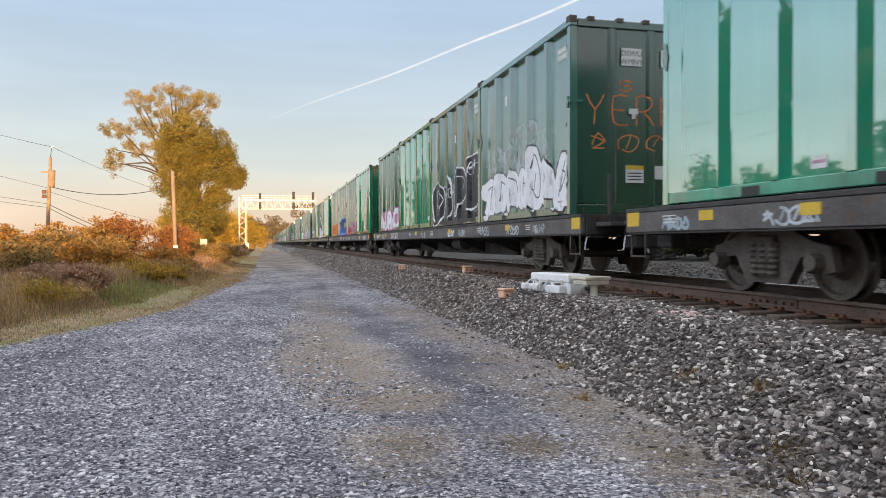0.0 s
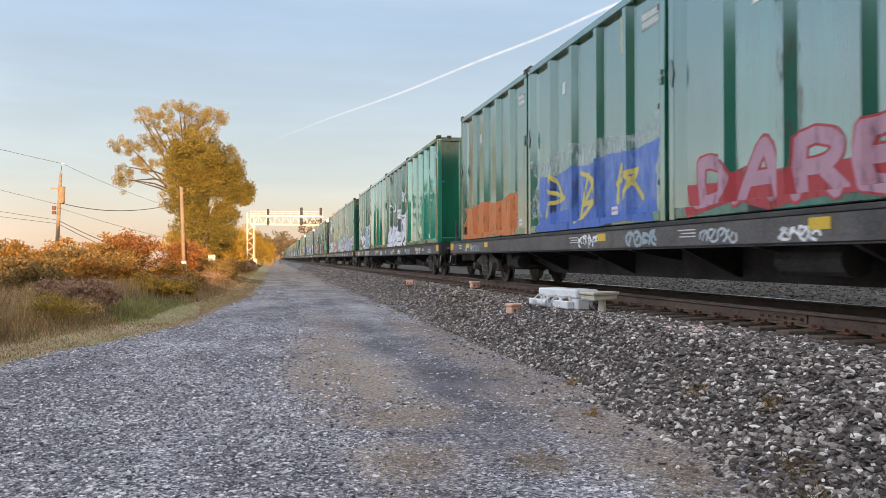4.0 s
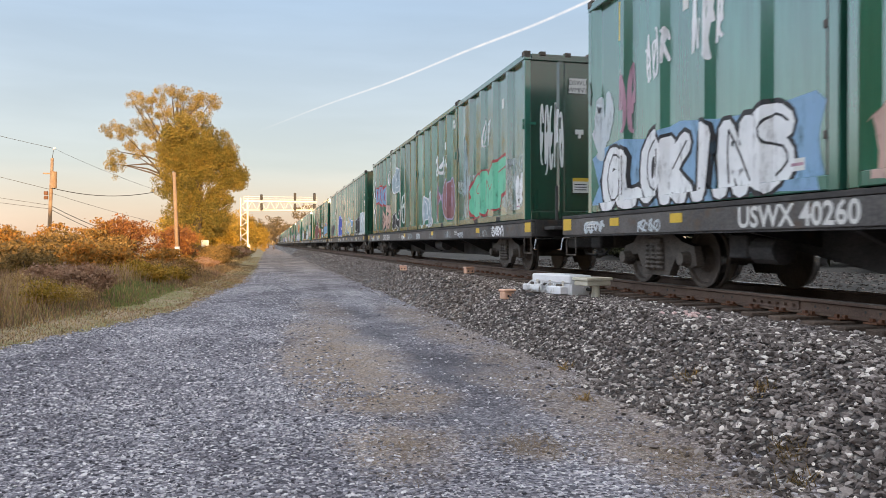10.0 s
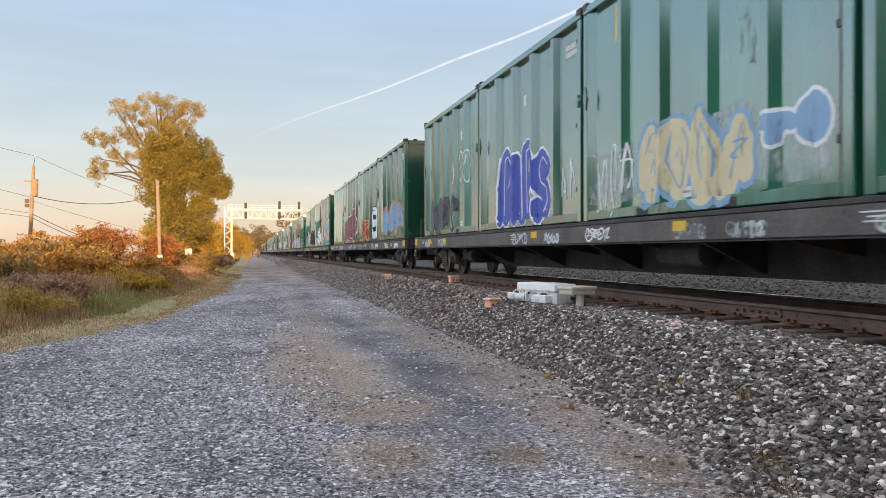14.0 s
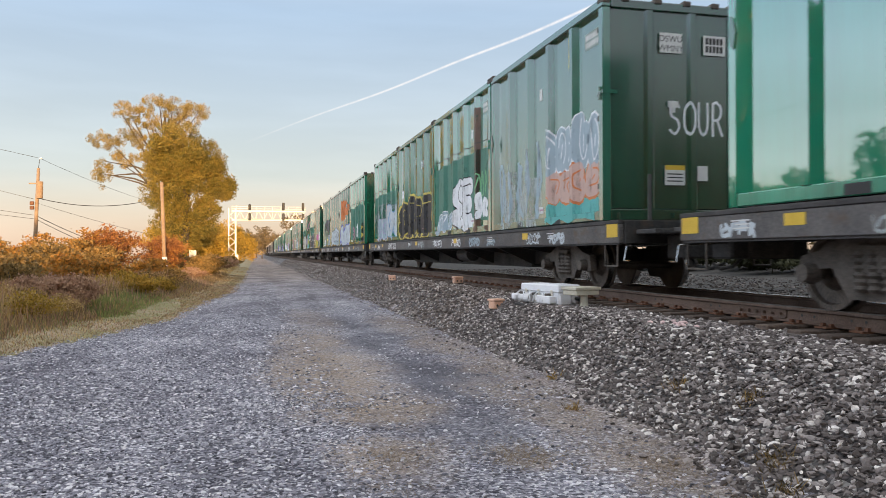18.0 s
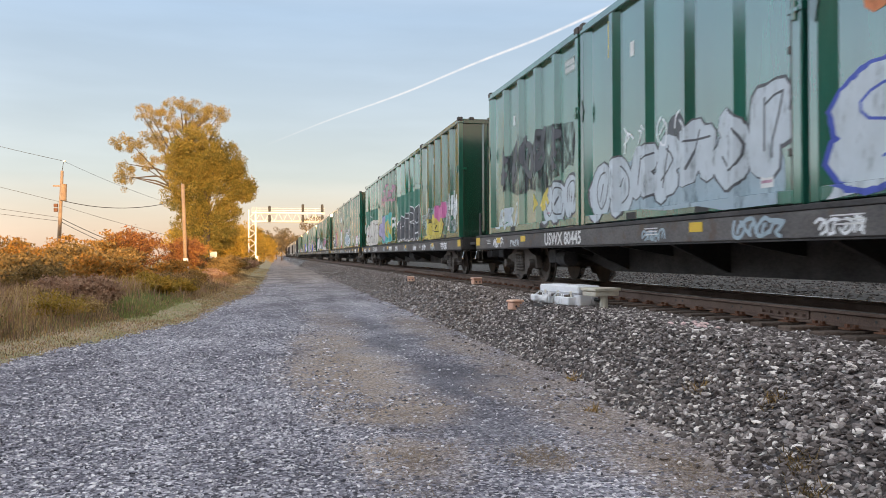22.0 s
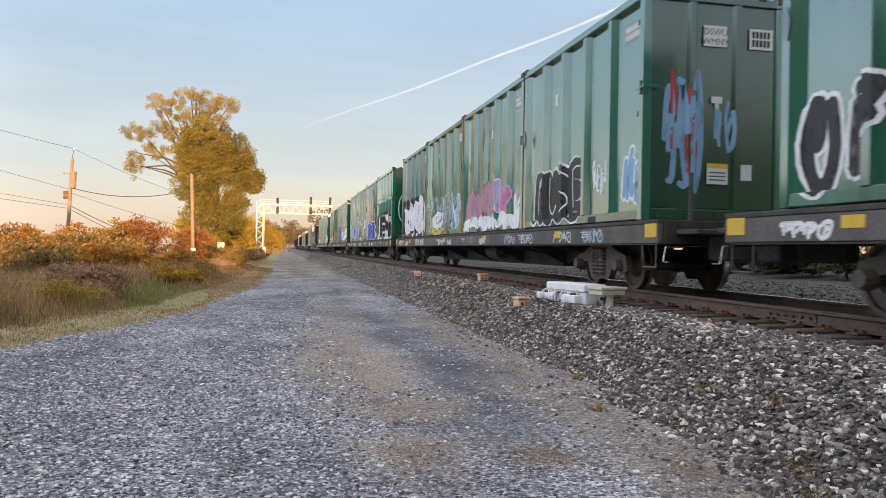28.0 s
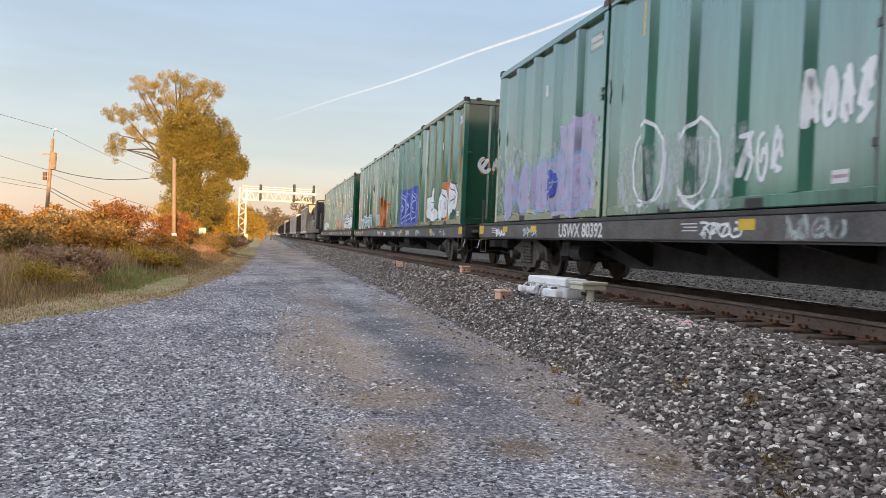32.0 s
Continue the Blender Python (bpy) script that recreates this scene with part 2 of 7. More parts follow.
M = {
    "green": green_paint(),
    "deck": plain("car_black_paint", (0.012, 0.012, 0.013), (0.05, 0.047, 0.045), 0.6, 0.0, 1.2, 30, 0.2, 0.004, (0.075, 0.045, 0.03)),
    "sill": plain("sill_weathered_paint", (0.045, 0.043, 0.044), (0.15, 0.138, 0.132), 0.6, 0.0, 1.6, 26, 0.2, 0.004, (0.10, 0.07, 0.05)),
    "under": plain("underframe_grime", (0.026, 0.025, 0.026), (0.085, 0.08, 0.077), 0.85, 0.0, 2.0, 30),
    "truck": plain("cast_steel_grime", (0.04, 0.034, 0.03), (0.15, 0.125, 0.105), 0.7, 0.1, 3.0, 40, 0.3),
    "wheel": plain("wheel_steel", (0.06, 0.05, 0.043), (0.16, 0.13, 0.11), 0.55, 0.3, 4.0, 40),
    "tread": plain("polished_steel", (0.45, 0.44, 0.43), (0.62, 0.61, 0.6), 0.22, 1.0, 6.0, 90, 0.05),
    "rail": plain("rusty_rail", (0.085, 0.052, 0.038), (0.19, 0.128, 0.098), 0.75, 0.2, 2.0, 50, 0.3),
    "tie": plain("creosoted_wood", (0.05, 0.036, 0.028), (0.16, 0.115, 0.09), 0.9, 0.0, 3.0, 30, 0.5, 0.01, None, 0.3),
    "white": plain("white_enamel", (0.62, 0.63, 0.64), (0.78, 0.79, 0.80), 0.5, 0.0, 3.0, 60, 0.1),
    "grey_box": plain("light_grey_enamel", (0.78, 0.79, 0.82), (0.9, 0.91, 0.93), 0.45, 0.0, 4.0, 60, 0.1),
    "cream_enamel": plain("cream_enamel", (0.55, 0.52, 0.42), (0.72, 0.68, 0.56), 0.5, 0.0, 4.0, 60, 0.1),
    "yellow": plain("reflective_yellow", (0.60, 0.38, 0.03), (0.74, 0.50, 0.06), 0.45, 0.0, 4.0, 60, 0.05),
    "orange": plain("orange_plastic", (0.80, 0.45, 0.30), (0.92, 0.62, 0.46), 0.5, 0.0, 6.0, 60, 0.1),
    "black": plain("black_rubber", (0.008, 0.008, 0.008), (0.02, 0.02, 0.02), 0.6),
    "rust": plain("rusted_steel", (0.09, 0.04, 0.022), (0.2, 0.09, 0.05), 0.85, 0.0, 3.0, 40, 0.3),
    "pole": plain("weathered_pole_wood", (0.20, 0.13, 0.085), (0.38, 0.27, 0.18), 0.9, 0.0, 2.0, 24, 0.4, 0.01),
    "silver": plain("aluminium_paint", (0.60, 0.56, 0.48), (0.76, 0.71, 0.62), 0.5, 0.1, 2.0, 30, 0.1),
    "bark": plain("tree_bark", (0.05, 0.038, 0.028), (0.14, 0.11, 0.085), 0.95, 0.0, 2.0, 18, 0.8, 0.03),
    "wire": plain("black_cable", (0.015, 0.015, 0.016), (0.03, 0.03, 0.03), 0.6),
    "paper": plain("printed_label", (0.60, 0.60, 0.58), (0.74, 0.74, 0.72), 0.6, 0.0, 5.0, 70, 0.0),
    "faded_panel": plain("faded_sticker", (0.20, 0.27, 0.25), (0.33, 0.40, 0.37), 0.6, 0.0, 5.0, 70, 0.0),
    "ink": plain("black_ink", (0.02, 0.02, 0.02), (0.04, 0.04, 0.04), 0.6),
    "loco": plain("locomotive_black", (0.012, 0.012, 0.014), (0.035, 0.035, 0.038), 0.4, 0.0, 1.0, 20, 0.1),
    "hopper": plain("hopper_grey", (0.40, 0.36, 0.31), (0.62, 0.57, 0.50), 0.6, 0.0, 0.6, 12, 0.2, 0.004, (0.2, 0.12, 0.08)),
    "hopper_dark": plain("gondola_brown", (0.03, 0.022, 0.018), (0.07, 0.05, 0.04), 0.7, 0.0, 0.6, 12, 0.2),
    "stones": stony("ballast_stone", [(0.075, 0.063, 0.059), (0.105, 0.089, 0.083), (0.14, 0.119, 0.112), (0.18, 0.154, 0.145), (0.225, 0.196, 0.186), (0.28, 0.245, 0.234), (0.46, 0.412, 0.392), (1.0, 0.94, 0.89)]),
    "dusty_stones": stony("rust_dusted_stone", [(0.085, 0.066, 0.056), (0.13, 0.103, 0.09), (0.18, 0.146, 0.128), (0.25, 0.207, 0.185), (0.36, 0.305, 0.275), (0.75, 0.68, 0.63)]),
    # darker stones, laid between and beyond the rails
    "dark_stones": stony("dark_ballast_stone", [(0.035, 0.03, 0.028), (0.06, 0.05, 0.046), (0.09, 0.076, 0.07), (0.13, 0.112, 0.10), (0.30, 0.26, 0.24)]),
    "chips": stony("road_stone", [(0.07, 0.07, 0.085), (0.21, 0.208, 0.245), (0.33, 0.325, 0.375), (0.52, 0.51, 0.565), (0.98, 0.96, 0.99)]),
}

# ---------- mesh helpers ----------
def mesh_ob(name, verts, faces, mat, parent=None, label="", smooth=False):
    me = bpy.data.meshes.new(name)
    me.from_pydata([tuple(v) for v in verts], [], [tuple(f) for f in faces])
    if smooth:
        me.polygons.foreach_set("use_smooth", [True] * len(me.polygons))
    me.update()
    me.materials.append(M[mat] if isinstance(mat, str) else mat)
    ob = new(name, me)
    ob.parent = parent
    if label:
        ob["label"] = label
    return ob


def part(name, bm, mat, parent=None, label="", smooth=False):
    """One bmesh as one mesh object under a thing or a part."""
    bmesh.ops.recalc_face_normals(bm, faces=bm.faces)
    me = bpy.data.meshes.new(name)
    bm.to_mesh(me)
    bm.free()
    if smooth:
        me.polygons.foreach_set("use_smooth", [True] * len(me.polygons))
    me.materials.append(M[mat] if isinstance(mat, str) else mat)
    ob = new(name, me)
    ob.parent = parent
    if label:
        ob["label"] = label
    return ob


def add_box(bm, x0, x1, y0, y1, z0, z1, bevel=0.0):
    g = bmesh.ops.create_cube(bm, size=1.0)
    vs = g["verts"]
    bmesh.ops.scale(bm, verts=vs, vec=(x1 - x0, y1 - y0, z1 - z0))
    bmesh.ops.translate(bm, verts=vs, vec=((x0 + x1) / 2, (y0 + y1) / 2, (z0 + z1) / 2))
    if bevel:
        es = list({e for v in vs for e in v.link_edges})
        bmesh.ops.bevel(bm, geom=es, offset=bevel, segments=1, affect="EDGES")
    return vs


def box(x0, x1, y0, y1, z0, z1, bevel=0.0):
    bm = bmesh.new()
    add_box(bm, x0, x1, y0, y1, z0, z1, bevel)
    return bm


def add_cyl(bm, a, b, r, r2=None, seg=12):
    a, b = Vector(a), Vector(b)
    d = b - a
    m = Matrix.Translation((a + b) / 2) @ d.to_track_quat("Z", "Y").to_matrix().to_4x4()
    bmesh.ops.create_cone(bm, cap_ends=True, segments=seg, radius1=r, radius2=r if r2 is None else r2, depth=d.length, matrix=m)


def cyl(a, b, r, r2=None, seg=12):
    bm = bmesh.new()
    add_cyl(bm, a, b, r, r2, seg)
    return bm


def add_prism(bm, outline, axis, lo, hi):
    """An outline of two coordinates, drawn out along an axis."""
    def at(u, v, w):
        return {"x": (w, u, v), "y": (u, w, v), "z": (u, v, w)}[axis]
    a = [bm.verts.new(at(u, v, lo)) for u, v in outline]
    b = [bm.verts.new(at(u, v, hi)) for u, v in outline]
    k = len(outline)
    bm.faces.new(a)
    bm.faces.new(b[::-1])
    for i in range(k):
        bm.faces.new((a[i], b[i], b[(i + 1) % k], a[(i + 1) % k]))


def prism(outline, axis, lo, hi):
    bm = bmesh.new()
    add_prism(bm, outline, axis, lo, hi)
    return bm


def empty(name, m=None, parent=None):
    ob = new(name)
    ob.empty_display_size = 0.3
    ob.parent = parent
    if m is not None:
        ob.matrix_basis = m
    return ob


# ---------- ground ----------
TRACK, RAIL_Z, GAUGE = 6.905, 1.0, 1.505
BASE_TOP = 0.745          # top of the ballast at the tie ends


EDGE = [(-2000.0, -6.0), (0.0, -5.4), (9.0, -4.8), (13.0, -4.05), (15.0, -3.5), (17.0, -2.8), (19.5, -2.1), (25.0, -1.75), (34.0, -0.95), (50.0, -0.75), (3000.0, -0.6)]


def lane_edge(y):
    """Where the gravel lane ends and the weeds begin."""
    for (a, u), (b, v) in zip(EDGE, EDGE[1:]):
        if y < b:
            q = (y - a) / (b - a)
            return u + (v - u) * q + 0.12 * noise.noise((0.0, y * 0.6, 4.0))
    return EDGE[-1][1]


def bank_toe(y):
    """Where the ballast bank meets the lane."""
    return 3.28 + 0.42 * min(max((y - 4.5) / 6.0, 0.0), 1.0) + 0.14 * noise.noise((0.0, y * 0.5, 9.0))


def ground_z(x, y):
    """Height of the land: lane, ballast bank, verge."""
    z = 0.035 * noise.noise((x * 0.5, y * 0.35, 0.0)) + 0.012 * noise.noise((x * 2.1, y * 1.7, 3.0))
    if x > 3.0:
        toe = bank_toe(y)
        k = min(max((x - toe) / (4.72 - toe), 0.0), 1.0)
        k = k * k * (3 - 2 * k) * 0.35 + k * 0.65
        z = z * (1 - k) + BASE_TOP * k
        if x > 8.6:
            z = BASE_TOP + 0.03 * noise.noise((x * 0.8, y * 0.8, 7.0))
    e = lane_edge(y)
    if x < e:
        z += 0.22 * min((e - x) / 2.5, 1.0) * (1 + 0.5 * noise.noise((x * 0.3, y * 0.3, 5.0)))
    if x > 18:
        z = BASE_TOP + 0.3 * min((x - 18) / 4.0, 1.0) * (1 + 0.6 * noise.noise((x * 0.25, y * 0.25, 1.0)))
    d = max(y - 70.0, 0.0)
    z -= min(d * 0.004, 0.35) * (1.0 if x < 3.2 else max(0.0, 1 - (x - 3.2) / 1.0))
    return z


def axis_steps(lo, hi, near_lo, near_hi, fine, grow):
    xs, x, s = [], near_lo, fine
    while x < near_hi:
        xs.append(x)
        x += fine
    s = fine
    while x < hi:
        xs.append(x)
        s *= grow
        x += s
    xs.append(hi)
    x, s = near_lo, fine
    while x > lo:
        s *= grow
        x -= s
        xs.insert(0, max(x, lo))
    return xs


# dry, dusty patches on the lane and smooth dark fines: x, y, half width, half length, strength
SOIL = [(0.95, 10.8, 0.8, 2.9, 1.2), (0.95, 14.2, 0.6, 2.0, 1.0), (1.1, 8.0, 0.75, 0.9, 1.1), (1.06, 6.0, 0.45, 0.6, 1.0), (3.3, 13.3, 0.55, 1.6, 0.85),
        (3.4, 10.7, 0.5, 1.3, 0.75), (3.2, 8.7, 0.75, 1.1, 0.75), (3.2, 7.0, 0.6, 1.15, 0.85), (3.05, 5.5, 0.5, 0.7, 0.9), (2.1, 5.8, 0.3, 0.3, 0.6),
        (3.2, 17.5, 0.5, 3.0, 0.7), (1.3, 19.0, 0.6, 3.5, 0.5), (2.9, 4.4, 0.5, 0.5, 0.8)]
FINES = [(2.3, 9.6, 0.6, 1.8, 0.9), (1.8, 13.2, 0.6, 1.3, 0.9), (2.0, 6.9, 0.5, 0.9, 0.6), (2.3, 17.0, 0.7, 3.0, 0.6), (0.2, 22.0, 0.6, 4.0, 0.5)]


def ground_material():
    m, n, l, p = nodes_of("lane_gravel_and_soil")
    co = n.new("ShaderNodeTexCoord").outputs["Object"]
    sep = n.new("ShaderNodeSeparateXYZ")
    l.new(co, sep.inputs[0])
    # crushed stone of the lane
    v = n.new("ShaderNodeTexVoronoi")
    v.inputs["Scale"].default_value = 42
    l.new(co, v.inputs["Vector"])
    v2 = n.new("ShaderNodeTexVoronoi")
    v2.inputs["Scale"].default_value = 19
    l.new(co, v2.inputs["Vector"])
    sp = n.new("ShaderNodeSeparateColor")
    l.new(v.outputs["Color"], sp.inputs[0])
    stone = ramp_node(n, l, sp.outputs[0], [(0.0, (0.075, 0.075, 0.09)), (0.5, (0.30, 0.297, 0.342)), (0.8, (0.54, 0.53, 0.58)), (1.0, (0.92, 0.91, 0.94))])
    broad = noise_node(n, l, co, 0.45, 5)
    stone = mix_node(n, l, 0.6, stone, ramp_node(n, l, broad, [(0.3, (0.72, 0.72, 0.74)), (0.7, (1.25, 1.23, 1.22))]), "MULTIPLY")
    ruts = n.new("ShaderNodeMapping")
    ruts.inputs["Scale"].default_value = (1.0, 0.1, 1.0)
    l.new(co, ruts.inputs[0])
    stone = mix_node(n, l, 0.7, stone, ramp_node(n, l, noise_node(n, l, ruts.outputs[0], 1.3, 4), [(0.32, (0.7, 0.7, 0.73)), (0.6, (1.2, 1.2, 1.2))]), "MULTIPLY")
    # dead grass and dust along the strip before the bank
    soil = mix_node(n, l, 0.2, ramp_node(n, l, noise_node(n, l, co, 45, 8, 0.8), [(0.37, (0.09, 0.068, 0.054)), (0.5, (0.36, 0.28, 0.215)), (0.63, (0.68, 0.555, 0.44))]), stone)
    warp = n.new("ShaderNodeVectorMath")
    warp.operation = "MULTIPLY_ADD"
    wn_ = n.new("ShaderNodeTexNoise")
    wn_.inputs["Scale"].default_value, wn_.inputs["Detail"].default_value, wn_.inputs["Roughness"].default_value = 0.9, 6.0, 0.7
    l.new(co, wn_.inputs["Vector"])
    l.new(wn_.outputs["Color"], warp.inputs[0])
    warp.inputs[1].default_value, warp.inputs[2].default_value = (1.5, 2.4, 0), (-0.75, -1.2, 0)
    moved = n.new("ShaderNodeVectorMath")
    l.new(co, moved.inputs[0])
    l.new(warp.outputs[0], moved.inputs[1])

    def blots(table):
        out = None
        for x, y, rx, ry, top in table:
            c = n.new("ShaderNodeMapping")
            c.inputs["Scale"].default_value = (1 / rx, 1 / ry, 0)
            c.inputs["Location"].default_value = (-x / rx, -y / ry, 0)
            l.new(moved.outputs[0], c.inputs[0])
            d = n.new("ShaderNodeVectorMath")
            d.operation = "LENGTH"
            l.new(c.outputs[0], d.inputs[0])
            e = n.new("ShaderNodeMapRange")
            e.interpolation_type = "SMOOTHSTEP"
            e.inputs["From Min"].default_value, e.inputs["From Max"].default_value = 0.5, 1.5
            e.inputs["To Min"].default_value, e.inputs["To Max"].default_value = top * 0.85, 0.0
            l.new(d.outputs[1], e.inputs["Value"])
            if out is None:
                out = e.outputs[0]
            else:
                mx = n.new("ShaderNodeMath")
                mx.operation = "MAXIMUM"
                l.new(out, mx.inputs[0])
                l.new(e.outputs[0], mx.inputs[1])
                out = mx.outputs[0]
        return out
    stone = mix_node(n, l, blots(FINES), stone, ramp_node(n, l, noise_node(n, l, co, 55, 5), [(0.38, (0.06, 0.062, 0.074)), (0.62, (0.40, 0.40, 0.45))]))
    patch = ramp_node(n, l, noise_node(n, l, co, 2.6, 8, 0.75), [(0.34, (0.35, 0.35, 0.35)), (0.54, (1, 1, 1))])
    m1 = n.new("ShaderNodeMath")
    m1.operation = "MULTIPLY"
    l.new(blots(SOIL), m1.inputs[0])
    l.new(patch, m1.inputs[1])
    # further on, browner trodden earth, with some low-sun warmth put into its colour
    far = n.new("ShaderNodeMapRange")
    far.inputs["From Min"].default_value, far.inputs["From Max"].default_value = 20.0, 60.0
    far.inputs["To Min"].default_value, far.inputs["To Max"].default_value = 0.0, 0.8
    l.new(sep.outputs[1], far.inputs["Value"])
    stone = mix_node(n, l, far.outputs[0], stone, mix_node(n, l, 0.5, soil, (0.40, 0.32, 0.26)))
    # dark compacted fines in ragged blotches
    fines = n.new("ShaderNodeMapping")
    fines.inputs["Scale"].default_value = (0.55, 0.3, 1.0)
    l.new(co, fines.inputs[0])
    stone = mix_node(n, l, 1.0, stone, ramp_node(n, l, noise_node(n, l, fines.outputs[0], 1.0, 7, 0.65), [(0.40, (0.95, 0.95, 0.95)), (0.60, (0.48, 0.47, 0.49))]), "MULTIPLY")
    col = mix_node(n, l, m1.outputs[0], stone, soil)
    l.new(col, p.inputs["Base Color"])
    p.inputs["Roughness"].default_value, p.inputs["Specular IOR Level"].default_value = 0.9, 0.2
    h = n.new("ShaderNodeMath")
    h.operation = "ADD"
    l.new(v.outputs["Distance"], h.inputs[0])
    l.new(v2.outputs["Distance"], h.inputs[1])
    bump_node(n, l, h.outputs[0], 0.9, 0.02, p)
    return m


def bank_material():
    m, n, l, p = nodes_of("ballast_bed")
    co = n.new("ShaderNodeTexCoord").outputs["Object"]
    v = n.new("ShaderNodeTexVoronoi")
    v.inputs["Scale"].default_value = 17
    l.new(co, v.inputs["Vector"])
    sp = n.new("ShaderNodeSeparateColor")
    l.new(v.outputs["Color"], sp.inputs[0])
    col = ramp_node(n, l, sp.outputs[1], [(0.0, (0.075, 0.066, 0.067)), (0.5, (0.17, 0.15, 0.15)), (0.8, (0.46, 0.43, 0.41)), (1.0, (0.85, 0.81, 0.77))])
    # colour drops towards each cell's rim, painting shade into the gaps between stones
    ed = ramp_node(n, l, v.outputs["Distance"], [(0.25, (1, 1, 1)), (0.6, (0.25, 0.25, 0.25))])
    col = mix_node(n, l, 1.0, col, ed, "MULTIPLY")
    l.new(col, p.inputs["Base Color"])
    p.inputs["Roughness"].default_value = 0.85
    inv = n.new("ShaderNodeMath")
    inv.operation = "SUBTRACT"
    inv.inputs[0].default_value = 1.0
    l.new(v.outputs["Distance"], inv.inputs[1])
    bump_node(n, l, inv.outputs[0], 1.0, 0.05, p)
    return m


def verge_material():
    m, n, l, p = nodes_of("verge_soil_and_litter")
    co = n.new("ShaderNodeTexCoord").outputs["Object"]
    a = noise_node(n, l, co, 0.5, 5)
    b = noise_node(n, l, co, 14, 6)
    c1 = ramp_node(n, l, b, [(0.3, (0.20, 0.15, 0.10)), (0.5, (0.38, 0.29, 0.19)), (0.75, (0.52, 0.41, 0.27))])
    c2 = ramp_node(n, l, b, [(0.3, (0.15, 0.14, 0.06)), (0.7, (0.34, 0.29, 0.13))])
    l.new(mix_node(n, l, ramp_node(n, l, a, [(0.42, (0, 0, 0)), (0.58, (1, 1, 1))]), c1, c2), p.inputs["Base Color"])
    p.inputs["Roughness"].default_value = 0.95
    bump_node(n, l, b, 0.8, 0.03, p)
    return m


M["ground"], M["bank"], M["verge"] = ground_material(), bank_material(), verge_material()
# ground between and beyond the rails, kept near black
M["dark_bed"] = plain("dark_track_ground", (0.025, 0.024, 0.022), (0.095, 0.088, 0.08), 0.95, 0.0, 1.0, 30, 0.6, 0.02)


def build_ground():
    xs = axis_steps(-1500, 1500, -9.0, 12.0, 0.25, 1.35)
    ys = axis_steps(-400, 3000, 1.5, 40.0, 0.4, 1.09)
    verts = [(x, y, ground_z(x, y)) for y in ys for x in xs]
    w = len(xs)
    faces, slots = [], []
    for j in range(len(ys) - 1):
        ym = (ys[j] + ys[j + 1]) / 2
        for i in range(w - 1):
            xm = (xs[i] + xs[i + 1]) / 2
            faces.append((j * w + i, j * w + i + 1, (j + 1) * w + i + 1, (j + 1) * w + i))
            toe = bank_toe(ym) + 0.12 + 0.12 * noise.noise((xm * 2, ym * 2.0, 9.0))
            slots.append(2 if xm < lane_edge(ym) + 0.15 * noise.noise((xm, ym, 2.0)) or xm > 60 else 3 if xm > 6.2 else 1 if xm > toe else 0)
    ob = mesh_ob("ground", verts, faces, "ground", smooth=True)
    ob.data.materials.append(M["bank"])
    ob.data.materials.append(M["verge"])
    ob.data.materials.append(M["dark_bed"])
    ob.data.polygons.foreach_set("material_index", slots)
    tagged(ob, "gravel lane beside a dark stone ballast bank and weedy verge", "ground", kind="structure")


build_ground()


def stones(name, count, place, size, label, mat, seed, small=False, flat=0.62, tip=0.7):
    """Loose broken stones, each a rough lump, scattered by place(rng) -> x, y, z arrays."""
    rng = np.random.default_rng(seed)
    t = (1 + 5 ** 0.5) / 2
    ico = np.array([(-1, t, 0), (1, t, 0), (-1, -t, 0), (1, -t, 0), (0, -1, t), (0, 1, t), (0, -1, -t), (0, 1, -t), (t, 0, -1), (t, 0, 1), (-t, 0, -1), (-t, 0, 1)]) / 1.9
    tri = np.array([(0, 11, 5), (0, 5, 1), (0, 1, 7), (0, 7, 10), (0, 10, 11), (1, 5, 9), (5, 11, 4), (11, 10, 2), (10, 7, 6), (7, 1, 8),
                    (3, 9, 4), (3, 4, 2), (3, 2, 6), (3, 6, 8), (3, 8, 9), (4, 9, 5), (2, 4, 11), (6, 2, 10), (8, 6, 7), (9, 8, 1)])
    if small:
        ico = np.array([(1, 0, 0), (-1, 0, 0), (0, 1, 0), (0, -1, 0), (0, 0, 1), (0, 0, -1)]) * 1.15
        tri = np.array([(0, 2, 4), (2, 1, 4), (1, 3, 4), (3, 0, 4), (2, 0, 5), (1, 2, 5), (3, 1, 5), (0, 3, 5)])
    m = len(ico)
    p = place(rng, count)
    n = len(p)
    s = rng.uniform(size[0], size[1], (n, 1, 1)) * rng.uniform(0.55, 1.3, (n, 1, 3)) * np.array([1.15, 0.95, flat])
    v = ico[None] * (1 + rng.uniform(-0.5, 0.42, (n, m, 1))) * s
    a, b = rng.uniform(0, 6.283, (n, 1)), rng.uniform(-tip, tip, (n, 1))
    x, y, z = v[..., 0], v[..., 1], v[..., 2]
    y, z = y * np.cos(b) - z * np.sin(b), y * np.sin(b) + z * np.cos(b)
    x, y = x * np.cos(a) - y * np.sin(a), x * np.sin(a) + y * np.cos(a)
    v = np.stack([x, y, z], -1) + p[:, None]
    f = (tri[None] + m * np.arange(n)[:, None, None]).reshape(-1, 3)
    ob = fast_mesh(name, v.reshape(-1, 3), f, mat)
    return tagged(ob, label, "stones", kind="stuff")


